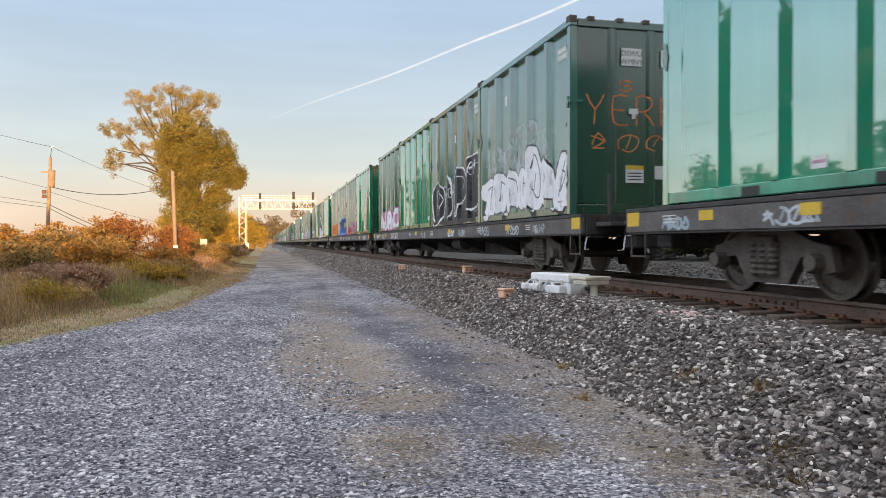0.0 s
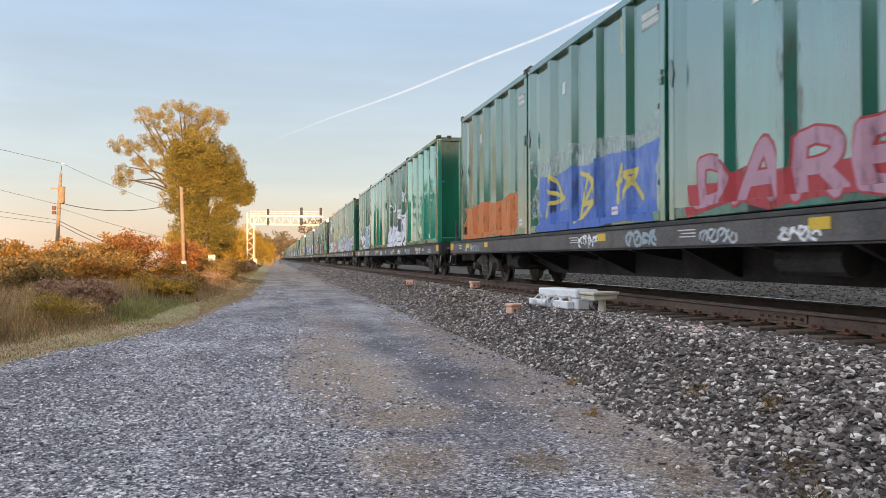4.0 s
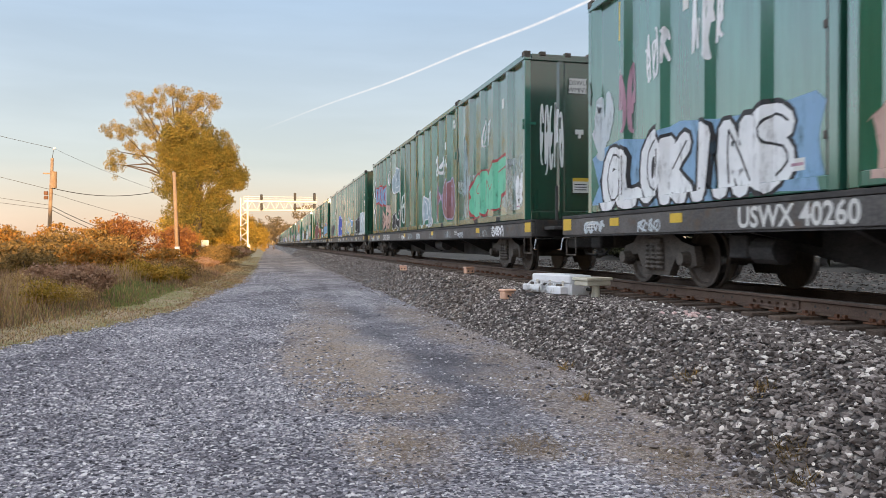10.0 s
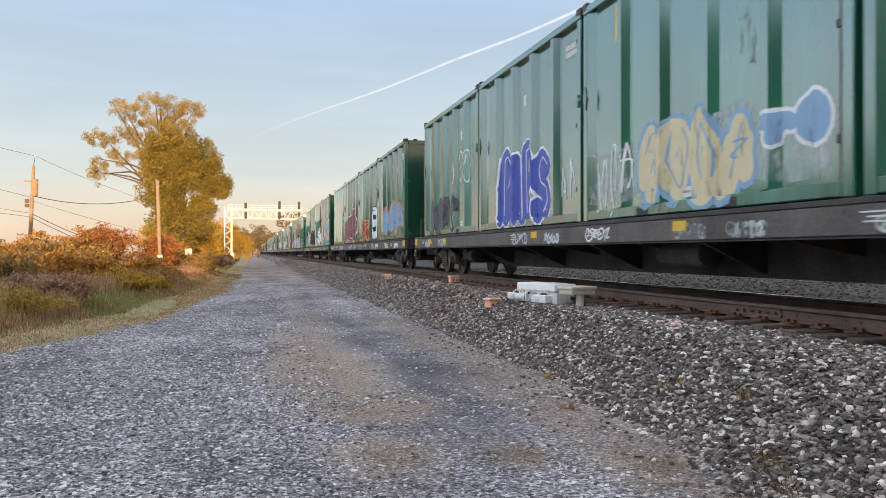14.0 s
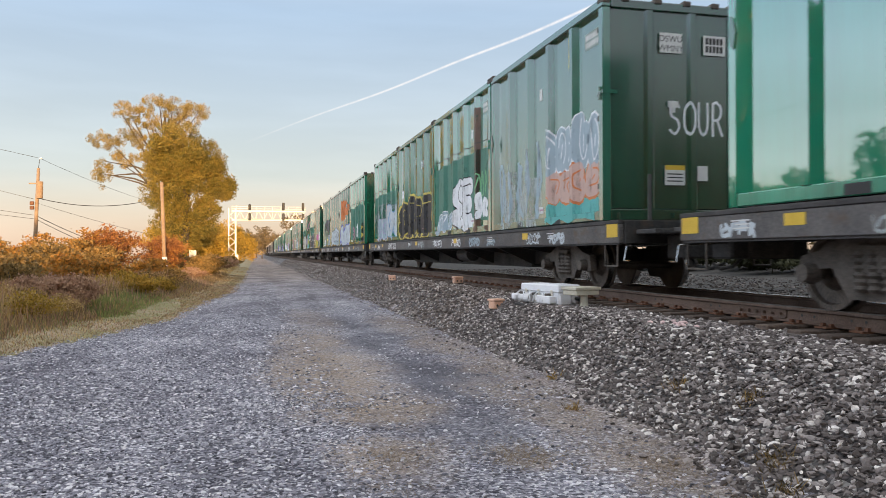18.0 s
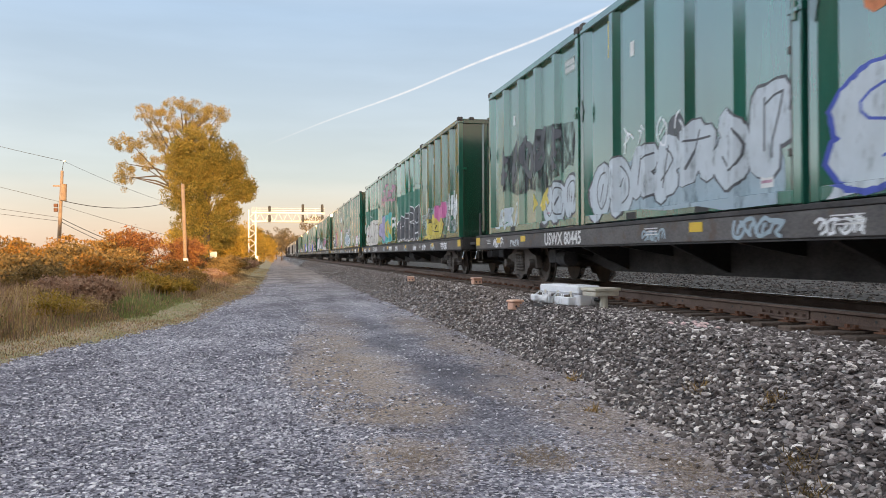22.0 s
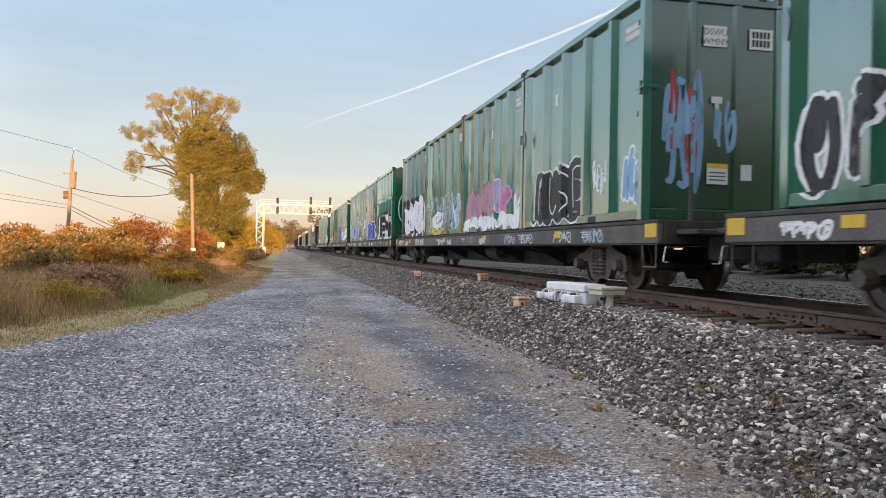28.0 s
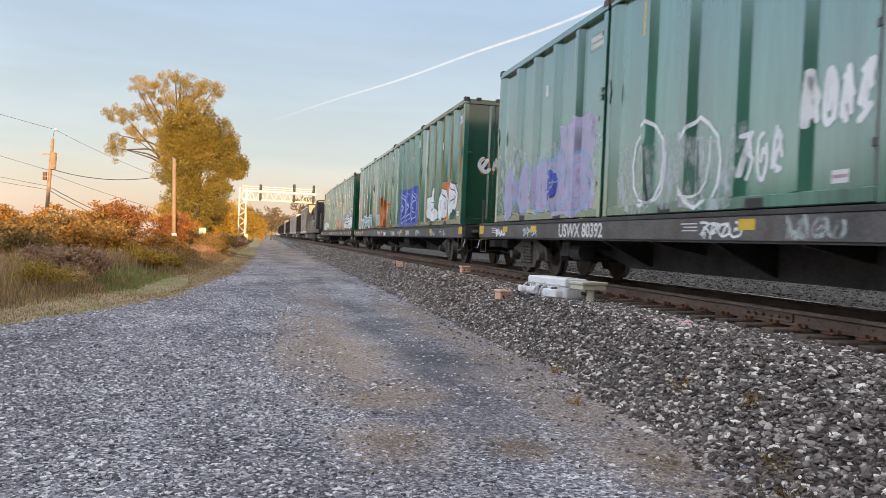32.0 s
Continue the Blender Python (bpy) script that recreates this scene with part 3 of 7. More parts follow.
def fast_mesh(name, v, f, mat):
    k = f.shape[1]
    me = bpy.data.meshes.new(name)
    me.vertices.add(len(v))
    me.vertices.foreach_set("co", np.ascontiguousarray(v, dtype=np.float32).ravel())
    me.loops.add(f.size)
    me.loops.foreach_set("vertex_index", np.ascontiguousarray(f, dtype=np.int32).ravel())
    me.polygons.add(len(f))
    me.polygons.foreach_set("loop_start", np.arange(0, f.size, k, dtype=np.int32))
    me.update(calc_edges=True)
    me.shade_flat()
    me.materials.append(M[mat] if isinstance(mat, str) else mat)
    return new(name, me)


def heights(x, y):
    return np.array([ground_z(a, b) for a, b in zip(x, y)])


def bank_place(y0, y1):
    def place(rng, n):
        y = y0 + (y1 - y0) * rng.random(n) ** 1.25
        toe = np.array([bank_toe(b) for b in y])
        x = toe - 0.02 + (5.95 - toe) * rng.random(n) ** 0.92 + 0.22 * rng.standard_normal(n) * (rng.random(n) < 0.22)
        x = np.clip(x, toe - 0.55, 5.66 + 0.3 * (rng.random(n) < 0.12))
        return np.stack([x, y, heights(x, y) + 0.008], 1)
    return place


def crib_place(y0, y1):
    def place(rng, n):
        y = y0 + (y1 - y0) * rng.random(n)
        x = 6.3 + rng.random(n) ** 1.5 * 11.0
        return np.stack([x, y, heights(x, y) + 0.005], 1)
    return place


def lane_place(y0, y1, bend):
    return lambda rng, n: lane_spots(rng, y0 + (y1 - y0) * rng.random(n) ** bend, n)


def lane_spots(rng, y, n):
    x = np.where(rng.random(n) < 0.7, -4.2 + 5.2 * rng.random(n), -3.8 + 7.3 * rng.random(n))
    ok = x > np.array([lane_edge(b) for b in y]) - 0.1
    x, y = x[ok], y[ok]
    bare = np.zeros(len(x))
    for cx, cy, rx, ry, top in SOIL + FINES:
        bare = np.maximum(bare, top * (((x - cx) / rx) ** 2 + ((y - cy) / ry) ** 2 < 1.1))
    keep = rng.random(len(x)) > 0.45 * bare
    x, y = x[keep], y[keep]
    return np.stack([x, y, heights(x, y) + 0.002], 1)


stones("ballast_stones", 30000, bank_place(2.5, 15.0), (0.014, 0.037), "loose broken ballast stones, dark grey with pale ones", "stones", 1)
stones("ballast_stones", 18000, bank_place(15.0, 48.0), (0.02, 0.044), "loose broken ballast stones further along the bank", "dusty_stones", 2, True)
stones("ballast_stones", 14000, bank_place(48.0, 120.0), (0.03, 0.055), "broken ballast stones far along the bank", "dusty_stones", 5, True)
stones("ballast_stones", 11000, crib_place(4.0, 40.0), (0.024, 0.05), "loose ballast stones between and beyond the rails", "dark_stones", 3, True)
stones("road_chips", 22000, lane_place(3.6, 9.0, 1.1), (0.007, 0.023), "loose blue-grey crushed stone on the lane", "chips", 4, False, 0.5, 0.35)
stones("road_chips", 38000, lane_place(8.0, 44.0, 2.0), (0.009, 0.027), "blue-grey crushed stone further along the lane", "chips", 6, True, 0.5, 0.35)


# ---------- track ----------
RAIL = [(-0.07, 0), (0.07, 0), (0.07, 0.012), (0.012, 0.035), (0.009, 0.125), (0.036, 0.14), (0.036, 0.168), (0.026, 0.175),
        (-0.026, 0.175), (-0.036, 0.168), (-0.036, 0.14), (-0.009, 0.125), (-0.012, 0.035), (-0.07, 0.012)]


def build_track():
    bed = empty("railway_track", pose(TRACK, 0, 0))
    tagged(bed, "single railway track with rusty rails on wooden ties", "track", kind="structure")
    zb = RAIL_Z - 0.175
    for sx, nm in ((-GAUGE / 2, "near_rail"), (GAUGE / 2, "far_rail")):
        lo = -60.0
        part("rail", prism([(sx + u, zb + v) for u, v in RAIL], "y", lo, 900.0), "rail", bed, "rusty brown steel rail")
        # near head given dull brown steel to stand for its dark reflection
        part("rail_head", prism([(sx - 0.037, RAIL_Z - 0.004), (sx + 0.037, RAIL_Z - 0.004), (sx + 0.035, RAIL_Z + 0.003), (sx - 0.035, RAIL_Z + 0.003)], "y", lo, 900.0), "wheel" if sx < 0 else "tread", bed, "running surface toned dark in place of its reflection" if sx < 0 else "bright worn running surface")
    # ties
    tie = box(-1.3, 1.3, -0.115, 0.115, -0.17, 0.0, 0.012)
    me = bpy.data.meshes.new("tie")
    tie.to_mesh(me)
    tie.free()
    me.materials.append(M["tie"])
    rng = random.Random(7)
    for i in range(150):
        o = new("tie", me)
        o.parent = bed
        o.matrix_basis = pose(rng.uniform(-0.06, 0.06), -6.0 + 0.5 * i + rng.uniform(-0.03, 0.03), zb - 0.012 + rng.uniform(-0.01, 0.004), 0, 0, rng.uniform(-1.2, 1.2))
    vs, fs = [], []
    for i in range(500):
        y = 69.5 + 0.5 * i
        k = len(vs)
        vs += [(-1.3, y, 0.65), (1.3, y, 0.65), (1.3, y + 0.23, 0.65), (-1.3, y + 0.23, 0.65), (-1.3, y, zb - 0.012), (1.3, y, zb - 0.012), (1.3, y + 0.23, zb - 0.012), (-1.3, y + 0.23, zb - 0.012)]
        fs += [(k + 4, k + 5, k + 6, k + 7), (k, k + 1, k + 5, k + 4), (k, k + 4, k + 7, k + 3)]
    tagged(mesh_ob("far_ties", vs, fs, "tie", bed), kind="stuff")
    # tie plates and spikes on the near rail
    pb = bmesh.new()
    add_box(pb, -0.19, 0.16, -0.09, 0.09, -0.012, 0.006)
    for sx in (-0.10, 0.10):
        for sy in (-0.06, 0.06):
            add_box(pb, sx - 0.02, sx + 0.02, sy - 0.02, sy + 0.02, 0.0, 0.04)
    pm = bpy.data.meshes.new("tie_plate")
    pb.to_mesh(pm)
    pb.free()
    pm.materials.append(M["rust"])
    for i in range(84):
        for sx in (-GAUGE / 2, GAUGE / 2):
            o = new("tie_plate", pm)
            o.parent = bed
            o.matrix_basis = pose(sx, -6.0 + 0.5 * i, zb)
    # joint bars with bolts
    jb = bmesh.new()
    add_prism(jb, [(-0.016, 0.03), (-0.045, 0.03), (-0.032, 0.06), (-0.032, 0.10), (-0.04, 0.13), (-0.016, 0.13)], "y", -0.45, 0.45)
    for k in range(6):
        y = -0.375 + 0.15 * k
        add_cyl(jb, (-0.07, y, 0.08), (-0.03, y, 0.08), 0.018, seg=6)
    jm = bpy.data.meshes.new("joint_bar")
    jb.to_mesh(jm)
    jb.free()
    jm.materials.append(M["rail"])
    for y in (4.0, 8.2, 16.9, 27.0, 38.9):
        o = new("joint_bar", jm)
        o.parent = bed
        o.matrix_basis = pose(-GAUGE / 2, y, zb)
    # bolt holes along the near web
    hb = cyl((-0.014, 0, 0.085), (-0.0085, 0, 0.085), 0.016, seg=10)
    hm = bpy.data.meshes.new("bolt_hole")
    hb.to_mesh(hm)
    hb.free()
    hm.materials.append(M["ink"])
    for y in (6.55, 6.75, 7.3, 7.5, 9.1, 9.3, 10.6, 10.8):
        o = new("bolt_hole", hm)
        o.parent = bed
        o.matrix_basis = pose(-GAUGE / 2, y, zb)


build_track()

# ---------- trackside things ----------
def build_switch_machine():
    m = empty("switch_machine", pose(5.05, 12.52, 0.745, 0, 0, 12))
    tagged(m, "light grey switch machine with cables on the ballast beside the rail", "switch machine")
    part("housing", box(-0.20, 0.20, -0.57, 0.57, 0.0, 0.215, 0.018), "grey_box", m)
    part("lid", box(-0.225, 0.225, -0.60, 0.60, 0.217, 0.355, 0.02), "grey_box", m, "pale grey overhanging lid")
    part("lid_plate", box(-0.05, 0.14, -0.45, -0.05, 0.357, 0.366, 0.003), "white", m)
    part("end_cover", box(-0.19, 0.05, -0.60, -0.572, 0.02, 0.205, 0.012), "grey_box", m)
    part("flange", cyl((0.12, -0.60, 0.11), (0.12, -0.572, 0.11), 0.075, seg=16), "grey_box", m)
    part("side_box", box(-0.345, -0.203, -0.50, -0.10, 0.03, 0.165, 0.012), "grey_box", m, "pale grey terminal box")
    part("motor", cyl((-0.27, 0.18, 0.10), (-0.27, 0.52, 0.10), 0.075, seg=14), "white", m, "round pale motor housing")
    part("base_plate", box(-0.36, 0.26, -0.5, 0.6, -0.045, -0.002), "under", m, "dark steel base plate")
    bm = bmesh.new()
    for p, q in (((0.12, -0.60, 0.12), (0.16, -0.68, 0.11)), ((0.16, -0.68, 0.11), (0.28, -0.68, 0.15)), ((0.28, -0.68, 0.15), (0.36, -0.60, 0.19))):
        add_cyl(bm, p, q, 0.03, seg=8)
    part("cable", bm, "black", m, "thick black cable")
    for k in range(9):
        y = -0.30 + 0.10 * k
        z = 0.17 + 0.02 * (k % 3)
        bm = bmesh.new()
        pts = [(-0.20, y, z - 0.03), (-0.27, y + 0.03, z + 0.02), (-0.33, y + 0.07 * (-1) ** k, z - 0.04), (-0.35, y + 0.10 * (-1) ** k, 0.05 + 0.02 * (k % 2))]
        for p, q in zip(pts, pts[1:]):
            add_cyl(bm, p, q, 0.013, seg=6)
        part("conduit", bm, "white", m)
    for y in (-0.4, 0.0, 0.4):
        part("clamp", box(-0.240, -0.227, y - 0.03, y + 0.03, 0.16, 0.26, 0.004), "silver", m)
    for y in (-0.35, 0.05, 0.45):
        part("side_fitting", box(-0.31, -0.205, y - 0.04, y + 0.05, 0.16, 0.205, 0.008), "truck", m, "dark steel fitting")
    part("crank_cover", box(-0.42, -0.30, 0.48, 0.62, 0.06, 0.17, 0.02), "grey_box", m)
    arm = empty("junction_post", pose(5.22, 11.45, 0.76, 0, 0, 14))
    tagged(arm, "cream cable junction head on a short white post", "post")
    part("post", cyl((0, 0, -0.04), (0, 0, 0.19), 0.07, 0.06, 14), "cream_enamel", arm)
    part("head", box(-0.24, 0.24, -0.10, 0.26, 0.192, 0.275, 0.012), "cream_enamel", arm)
    part("head_lid", box(-0.26, 0.26, -0.12, 0.28, 0.277, 0.325, 0.008), "cream_enamel", arm)


build_switch_machine()


def orange_box(x, y, z, s, turn):
    o = empty("track_marker", pose(x, y, z, 0, 0, turn))
    tagged(o, "small orange plastic cable marker lying on the ballast", "marker", "orange markers on the ballast")
    part("body", box(-0.14 * s, 0.14 * s, -0.1 * s, 0.1 * s, 0.0, 0.15 * s, 0.02 * s), "orange", o)
    part("cap", box(-0.16 * s, 0.13 * s, -0.12 * s, 0.11 * s, 0.152 * s, 0.20 * s, 0.012 * s), "orange", o, "paler weathered cap")
    for k in (-0.06, 0.06):
        part("hole", cyl((k * s, -0.104 * s, 0.07 * s), (k * s, -0.1005 * s, 0.07 * s), 0.024 * s, seg=10), "ink", o)


orange_box(4.49, 13.82, 0.58, 0.95, 20)
orange_box(5.55, 20.6, 0.80, 0.95, 8)
orange_box(4.55, 25.5, 0.73, 0.85, -15)


def build_post():
    p = empty("wooden_post", pose(-5.21, 48, 0.1))
    tagged(p, "bare wooden utility post with a white band and small cap", "post")
    part("shaft", cyl((0, 0, 0), (-0.2, 0, 5.85), 0.12, 0.095, 14), "pole", p, smooth=True)
    part("white_band", cyl((-0.005, 0, 0.5), (-0.04, 0, 1.38), 0.15, 0.147, 14), "white", p, "white painted marker board")
    for k in range(3):
        part("mark", box(-0.09, 0.05, -0.16, -0.1515, 0.62 + 0.24 * k, 0.72 + 0.24 * k), "ink", p)


def build_utility_pole():
    p = empty("utility_pole", pose(-23.67, 92, 0.0))
    tagged(p, "tall wooden utility pole with transformer and sagging wires", "utility pole")
    part("shaft", cyl((0, 0, 0), (0.45, 0, 11.2), 0.24, 0.16, 14), "pole", p, smooth=True)
    part("transformer", cyl((0.62, -0.25, 7.85), (0.66, -0.25, 9.7), 0.34, seg=16), "pole", p, "weathered brown transformer can")
    for z in (6.6, 7.1):
        part("insulator_box", box(-0.35, 0.05, -0.35, -0.05, z, z + 0.4, 0.03), "rust", p)
    part("cross_arm", box(-0.45, 0.75, -0.3, -0.18, 9.4, 9.55), "pole", p)
    part("top_pin", cyl((0.45, 0, 11.2), (0.60, 0, 12.3), 0.035, 0.025, 8), "wire", p)
    part("insulator", cyl((0.55, 0, 12.25), (0.80, 0, 12.35), 0.10, 0.08, 10), "white", p)

    def wire(a, b, sag, r=0.03):
        bm = bmesh.new()
        a, b = Vector(a), Vector(b)
        pts = [a.lerp(b, k / 14) - Vector((0, 0, sag * 4 * (k / 14) * (1 - k / 14))) for k in range(15)]
        d = (b - a).normalized()
        side = d.cross(Vector((0, 0, 1))).normalized()
        over = side.cross(d)
        rings = [[bm.verts.new(q + r * (math.cos(1.2566 * i) * side + math.sin(1.2566 * i) * over)) for i in range(5)] for q in pts]
        for u, v in zip(rings, rings[1:]):
            for i in range(5):
                bm.faces.new((u[i], u[(i + 1) % 5], v[(i + 1) % 5], v[i]))
        part("wire", bm, "wire", p)
    wire((0.6, 0, 12.3), (-30, -14, 20.0), 0.5, 0.022)
    wire((0.6, 0, 12.3), (16.5, 14, 6.8), 0.6, 0.018)
    wire((0.3, 0, 7.7), (-30, -6, 16.5), 0.3, 0.022)
    wire((0.3, 0, 5.95), (-30, -6, 10.8), 0.1, 0.022)
    wire((0.3, 0, 5.55), (-30, -6, 9.6), 0.1, 0.022)
    wire((0.35, 0, 7.9), (13.4, 2, 8.4), 1.0, 0.04)
    wire((0.4, 0, 7.3), (20.0, 4, 2.2), 0.4, 0.018)
    wire((0.3, 0, 5.9), (12.5, 2, 1.0), 0.5, 0.035)
    wire((0.3, 0, 5.5), (9.5, 2, 1.2), 0.3, 0.03)


build_post()
build_utility_pole()


def build_signal_bridge():
    g = empty("signal_bridge", pose(0, 160, -0.35))
    tagged(g, "aluminium lattice signal bridge over the track with three signal heads", "signal bridge")
    xl, zt = -4.5, 11.3
    for x in (xl - 0.65, xl + 0.65):
        for y in (-0.6, 0.6):
            part("mast_leg", box(x - 0.09, x + 0.09, y - 0.09, y + 0.09, 0.0, zt), "silver", g)
    z, k = 0.3, 0
    while z < zt - 0.9:
        s = 1 if k % 2 else -1
        for y in (-0.6, 0.6):
            part("mast_brace", cyl((xl - s * 0.65, y, z), (xl + s * 0.65, y, z + 1.05), 0.06, seg=6), "silver", g)
        z += 1.05
        k += 1
    lo, hi, x1 = 8.95, 10.75, 10.2
    for z in (lo, hi):
        for y in (-0.6, 0.6):
            part("chord", box(xl, x1, y - 0.1, y + 0.1, z - 0.15, z + 0.15), "silver", g)
    x, k = xl + 0.7, 0
    while x < x1 - 0.6:
        s = k % 2
        part("beam_brace", cyl((x, -0.6, hi if s else lo), (x + 0.92, -0.6, lo if s else hi), 0.055, seg=6), "silver", g)
        x += 0.92
        k += 1
    part("walkway", box(xl + 0.4, x1 - 0.1, -1.15, -0.65, lo + 0.10, lo + 0.16), "silver", g)
    for z in (hi + 0.45, hi + 0.9):
        part("hand_rail", cyl((xl, -1.1, z), (x1, -1.1, z), 0.05, seg=6), "silver", g)
    x = xl
    while x <= x1:
        part("rail_post", cyl((x, -1.1, lo + 0.1), (x, -1.1, hi + 0.9), 0.045, seg=6), "silver", g)
        x += 1.6
    for x, h in ((-1.0, 1.2), (5.7, 1.6), (9.65, 1.6)):
        hd = part("signal_head", box(x - 0.26, x + 0.26, -1.6, -1.35, hi + 0.15, hi + 0.15 + h, 0.10), "black", g, "black signal head with hoods")
        part("signal_head_low", box(x - 0.26, x + 0.26, -1.6, -1.35, lo - 0.1, lo + 1.35, 0.08), "black", g)
        for z in (hi + 0.45, hi + 0.95):
            part("hood", cyl((x, -1.95, z), (x, -1.6, z), 0.17, seg=12), "black", hd)
    for y in (-0.6, 0.6):
        part("ladder_rail", cyl((xl + 0.9, y * 0.4, 0), (xl + 0.9, y * 0.4, zt + 0.6), 0.035, seg=6), "silver", g)
    part("case", box(xl + 0.75, xl + 1.25, -1.2, -0.7, 0.2, 1.9, 0.04), "silver", g, "silver relay case at the foot")


build_signal_bridge()


def build_relay_sign():
    s = empty("trackside_board", pose(-4.85, 64, 0.0))
    tagged(s, "faded white trackside board half hidden by red bushes", "sign")
    part("board", box(-0.28, 0.28, -0.03, 0.03, 0.9, 1.95, 0.02), "cream_enamel", s)
    for x in (-0.2, 0.2):
        part("leg", box(x - 0.05, x + 0.05, 0.032, 0.13, 0.0, 1.9), "pole", s)


build_relay_sign()


def build_contrail():
    """A vapour trail, far off and high."""
    m, n, l, p = nodes_of("vapour")
    co = n.new("ShaderNodeTexCoord").outputs["Object"]
    uv = n.new("ShaderNodeUVMap").outputs[0]
    sep = n.new("ShaderNodeSeparateXYZ")
    l.new(uv, sep.inputs[0])
    across = ramp_node(n, l, sep.outputs[1], [(0.0, (0, 0, 0)), (0.35, (0.8, 0.8, 0.8)), (0.55, (1, 1, 1)), (1.0, (0, 0, 0))])
    along = ramp_node(n, l, sep.outputs[0], [(0.0, (0.8,) * 3), (0.7, (0.55,) * 3), (1.0, (0.0,) * 3)])
    puff = ramp_node(n, l, noise_node(n, l, co, 0.02, 5), [(0.3, (0.45,) * 3), (0.65, (1, 1, 1))])
    a = mix_node(n, l, 1.0, mix_node(n, l, 1.0, across, along, "MULTIPLY"), puff, "MULTIPLY")
    # emission stands in for sunlight on the trail
    tr, em, mx = n.new("ShaderNodeBsdfTransparent"), n.new("ShaderNodeEmission"), n.new("ShaderNodeMixShader")
    em.inputs[0].default_value, em.inputs[1].default_value = (1.0, 0.97, 0.95, 1), 0.72
    l.new(a, mx.inputs[0])
    l.new(tr.outputs[0], mx.inputs[1])
    l.new(em.outputs[0], mx.inputs[2])
    l.new(mx.outputs[0], n["Material Output"].inputs[0])
    a0, a1 = Vector((1560.0, 3000, 1140.0)), Vector((-60.0, 3000, 430.0))
    vs, fs, uvs = [], [], []
    for k in range(41):
        q = k / 40
        c = a0.lerp(a1, q) + Vector((0, 0, -14 * math.sin(q * 3.14159) + 3 * math.sin(q * 17)))
        w = 10.5 - 6.5 * q
        vs += [c + Vector((0, 0, -w)), c + Vector((0, 0, w))]
        if k:
            fs.append((2 * k - 2, 2 * k - 1, 2 * k + 1, 2 * k))
            uvs += [((k - 1) / 40, 0), ((k - 1) / 40, 1), (q, 1), (q, 0)]
    ob = mesh_ob("contrail_backdrop", vs, fs, m)
    lay = ob.data.uv_layers.new(name="UVMap")
    for d, u in zip(lay.data, uvs):
        d.uv = u
    tagged(ob, "long thin white vapour trail across the pale sky", "sky", kind="structure")
    ob.visible_shadow = False
    return ob


CONTRAIL = build_contrail()


def build_small_finds():
    """A fallen leaf and a few stones marked with pink paint."""
    rng = np.random.default_rng(55)
    leaf = mesh_ob("fallen_leaf", [(0, -0.07, 0), (0.05, 0, 0.02), (0, 0.07, 0.005), (-0.05, 0, 0.025), (0, 0, 0.0)], [(0, 1, 4), (1, 2, 4), (2, 3, 4), (3, 0, 4)], "yellow")
    leaf.matrix_basis = pose(3.66, 9.05, ground_z(3.66, 9.05) + 0.035, 10, 15, 40)
    tagged(leaf, "single yellow fallen leaf on the stones", "leaf")
    M["pink_mark"] = plain("pink_marking_paint", (0.70, 0.46, 0.45), (0.9, 0.72, 0.70), 0.8)
    for k in range(9):
        x, y = 4.92 + rng.normal(0, 0.12), 8.3 + rng.normal(0, 0.14)
        bm = bmesh.new()
        bmesh.ops.create_icosphere(bm, subdivisions=1, radius=0.04)
        for v in bm.verts:
            v.co *= rng.uniform(0.7, 1.3)
        o = part("marked_stone", bm, "pink_mark")
        o.matrix_basis = pose(x, y, ground_z(x, y) + 0.03, 0, 0, 40 * k) @ Matrix.Diagonal((1.1, 0.9, 0.6, 1))
        tagged(o, "ballast stone marked with faded pink paint", "stone", "pink marked stones")


build_small_finds()

# ---------- train ----------
CAR, BAY, LONG, HALF, TALL = 28.25, 6.23, 6.12, 1.275, 3.75   # car pitch; container pitch, length, half width, height
DECK_Z = RAIL_Z + 1.175
FRONT = 13.44            # where the first whole car's containers begin, along the track, at the start


def gone(t):
    """How far the train has come at t seconds."""
    return 10.9834 * t + 0.003950 * t ** 2 + 0.0001063 * t ** 3


def side_depth(y):
    """Outward step of the near wall at y along a container: panels flat, posts and ribs proud."""
    if y < 0.16 or y > LONG - 0.16:
        return 0.10
    if y > LONG - 0.34:
        return 0.10 * (y - LONG + 0.34) / 0.18
    w = (LONG - 0.16 * 2) / 5
    u = (y - 0.16) % w
    k = int((y - 0.16) / w)
    for c in ([w] if k == 0 else [0] if k == 4 else [0, w]):
        d = abs(u - c)
        if d < 0.065:
            return 0.10
        if d < 0.18:
            return 0.10 * (0.18 - d) / 0.115
    return 0.0


RIBS = [0.16 + (LONG - 0.32) / 5 * k for k in range(1, 5)]
BREAKS = sorted([0.16, 0.162, LONG - 0.16, LONG - 0.34] + [c + d for c in RIBS for d in (-0.18, -0.065, 0.065, 0.18)])
Z_LO, Z_HI = 0.175, TALL - 0.16


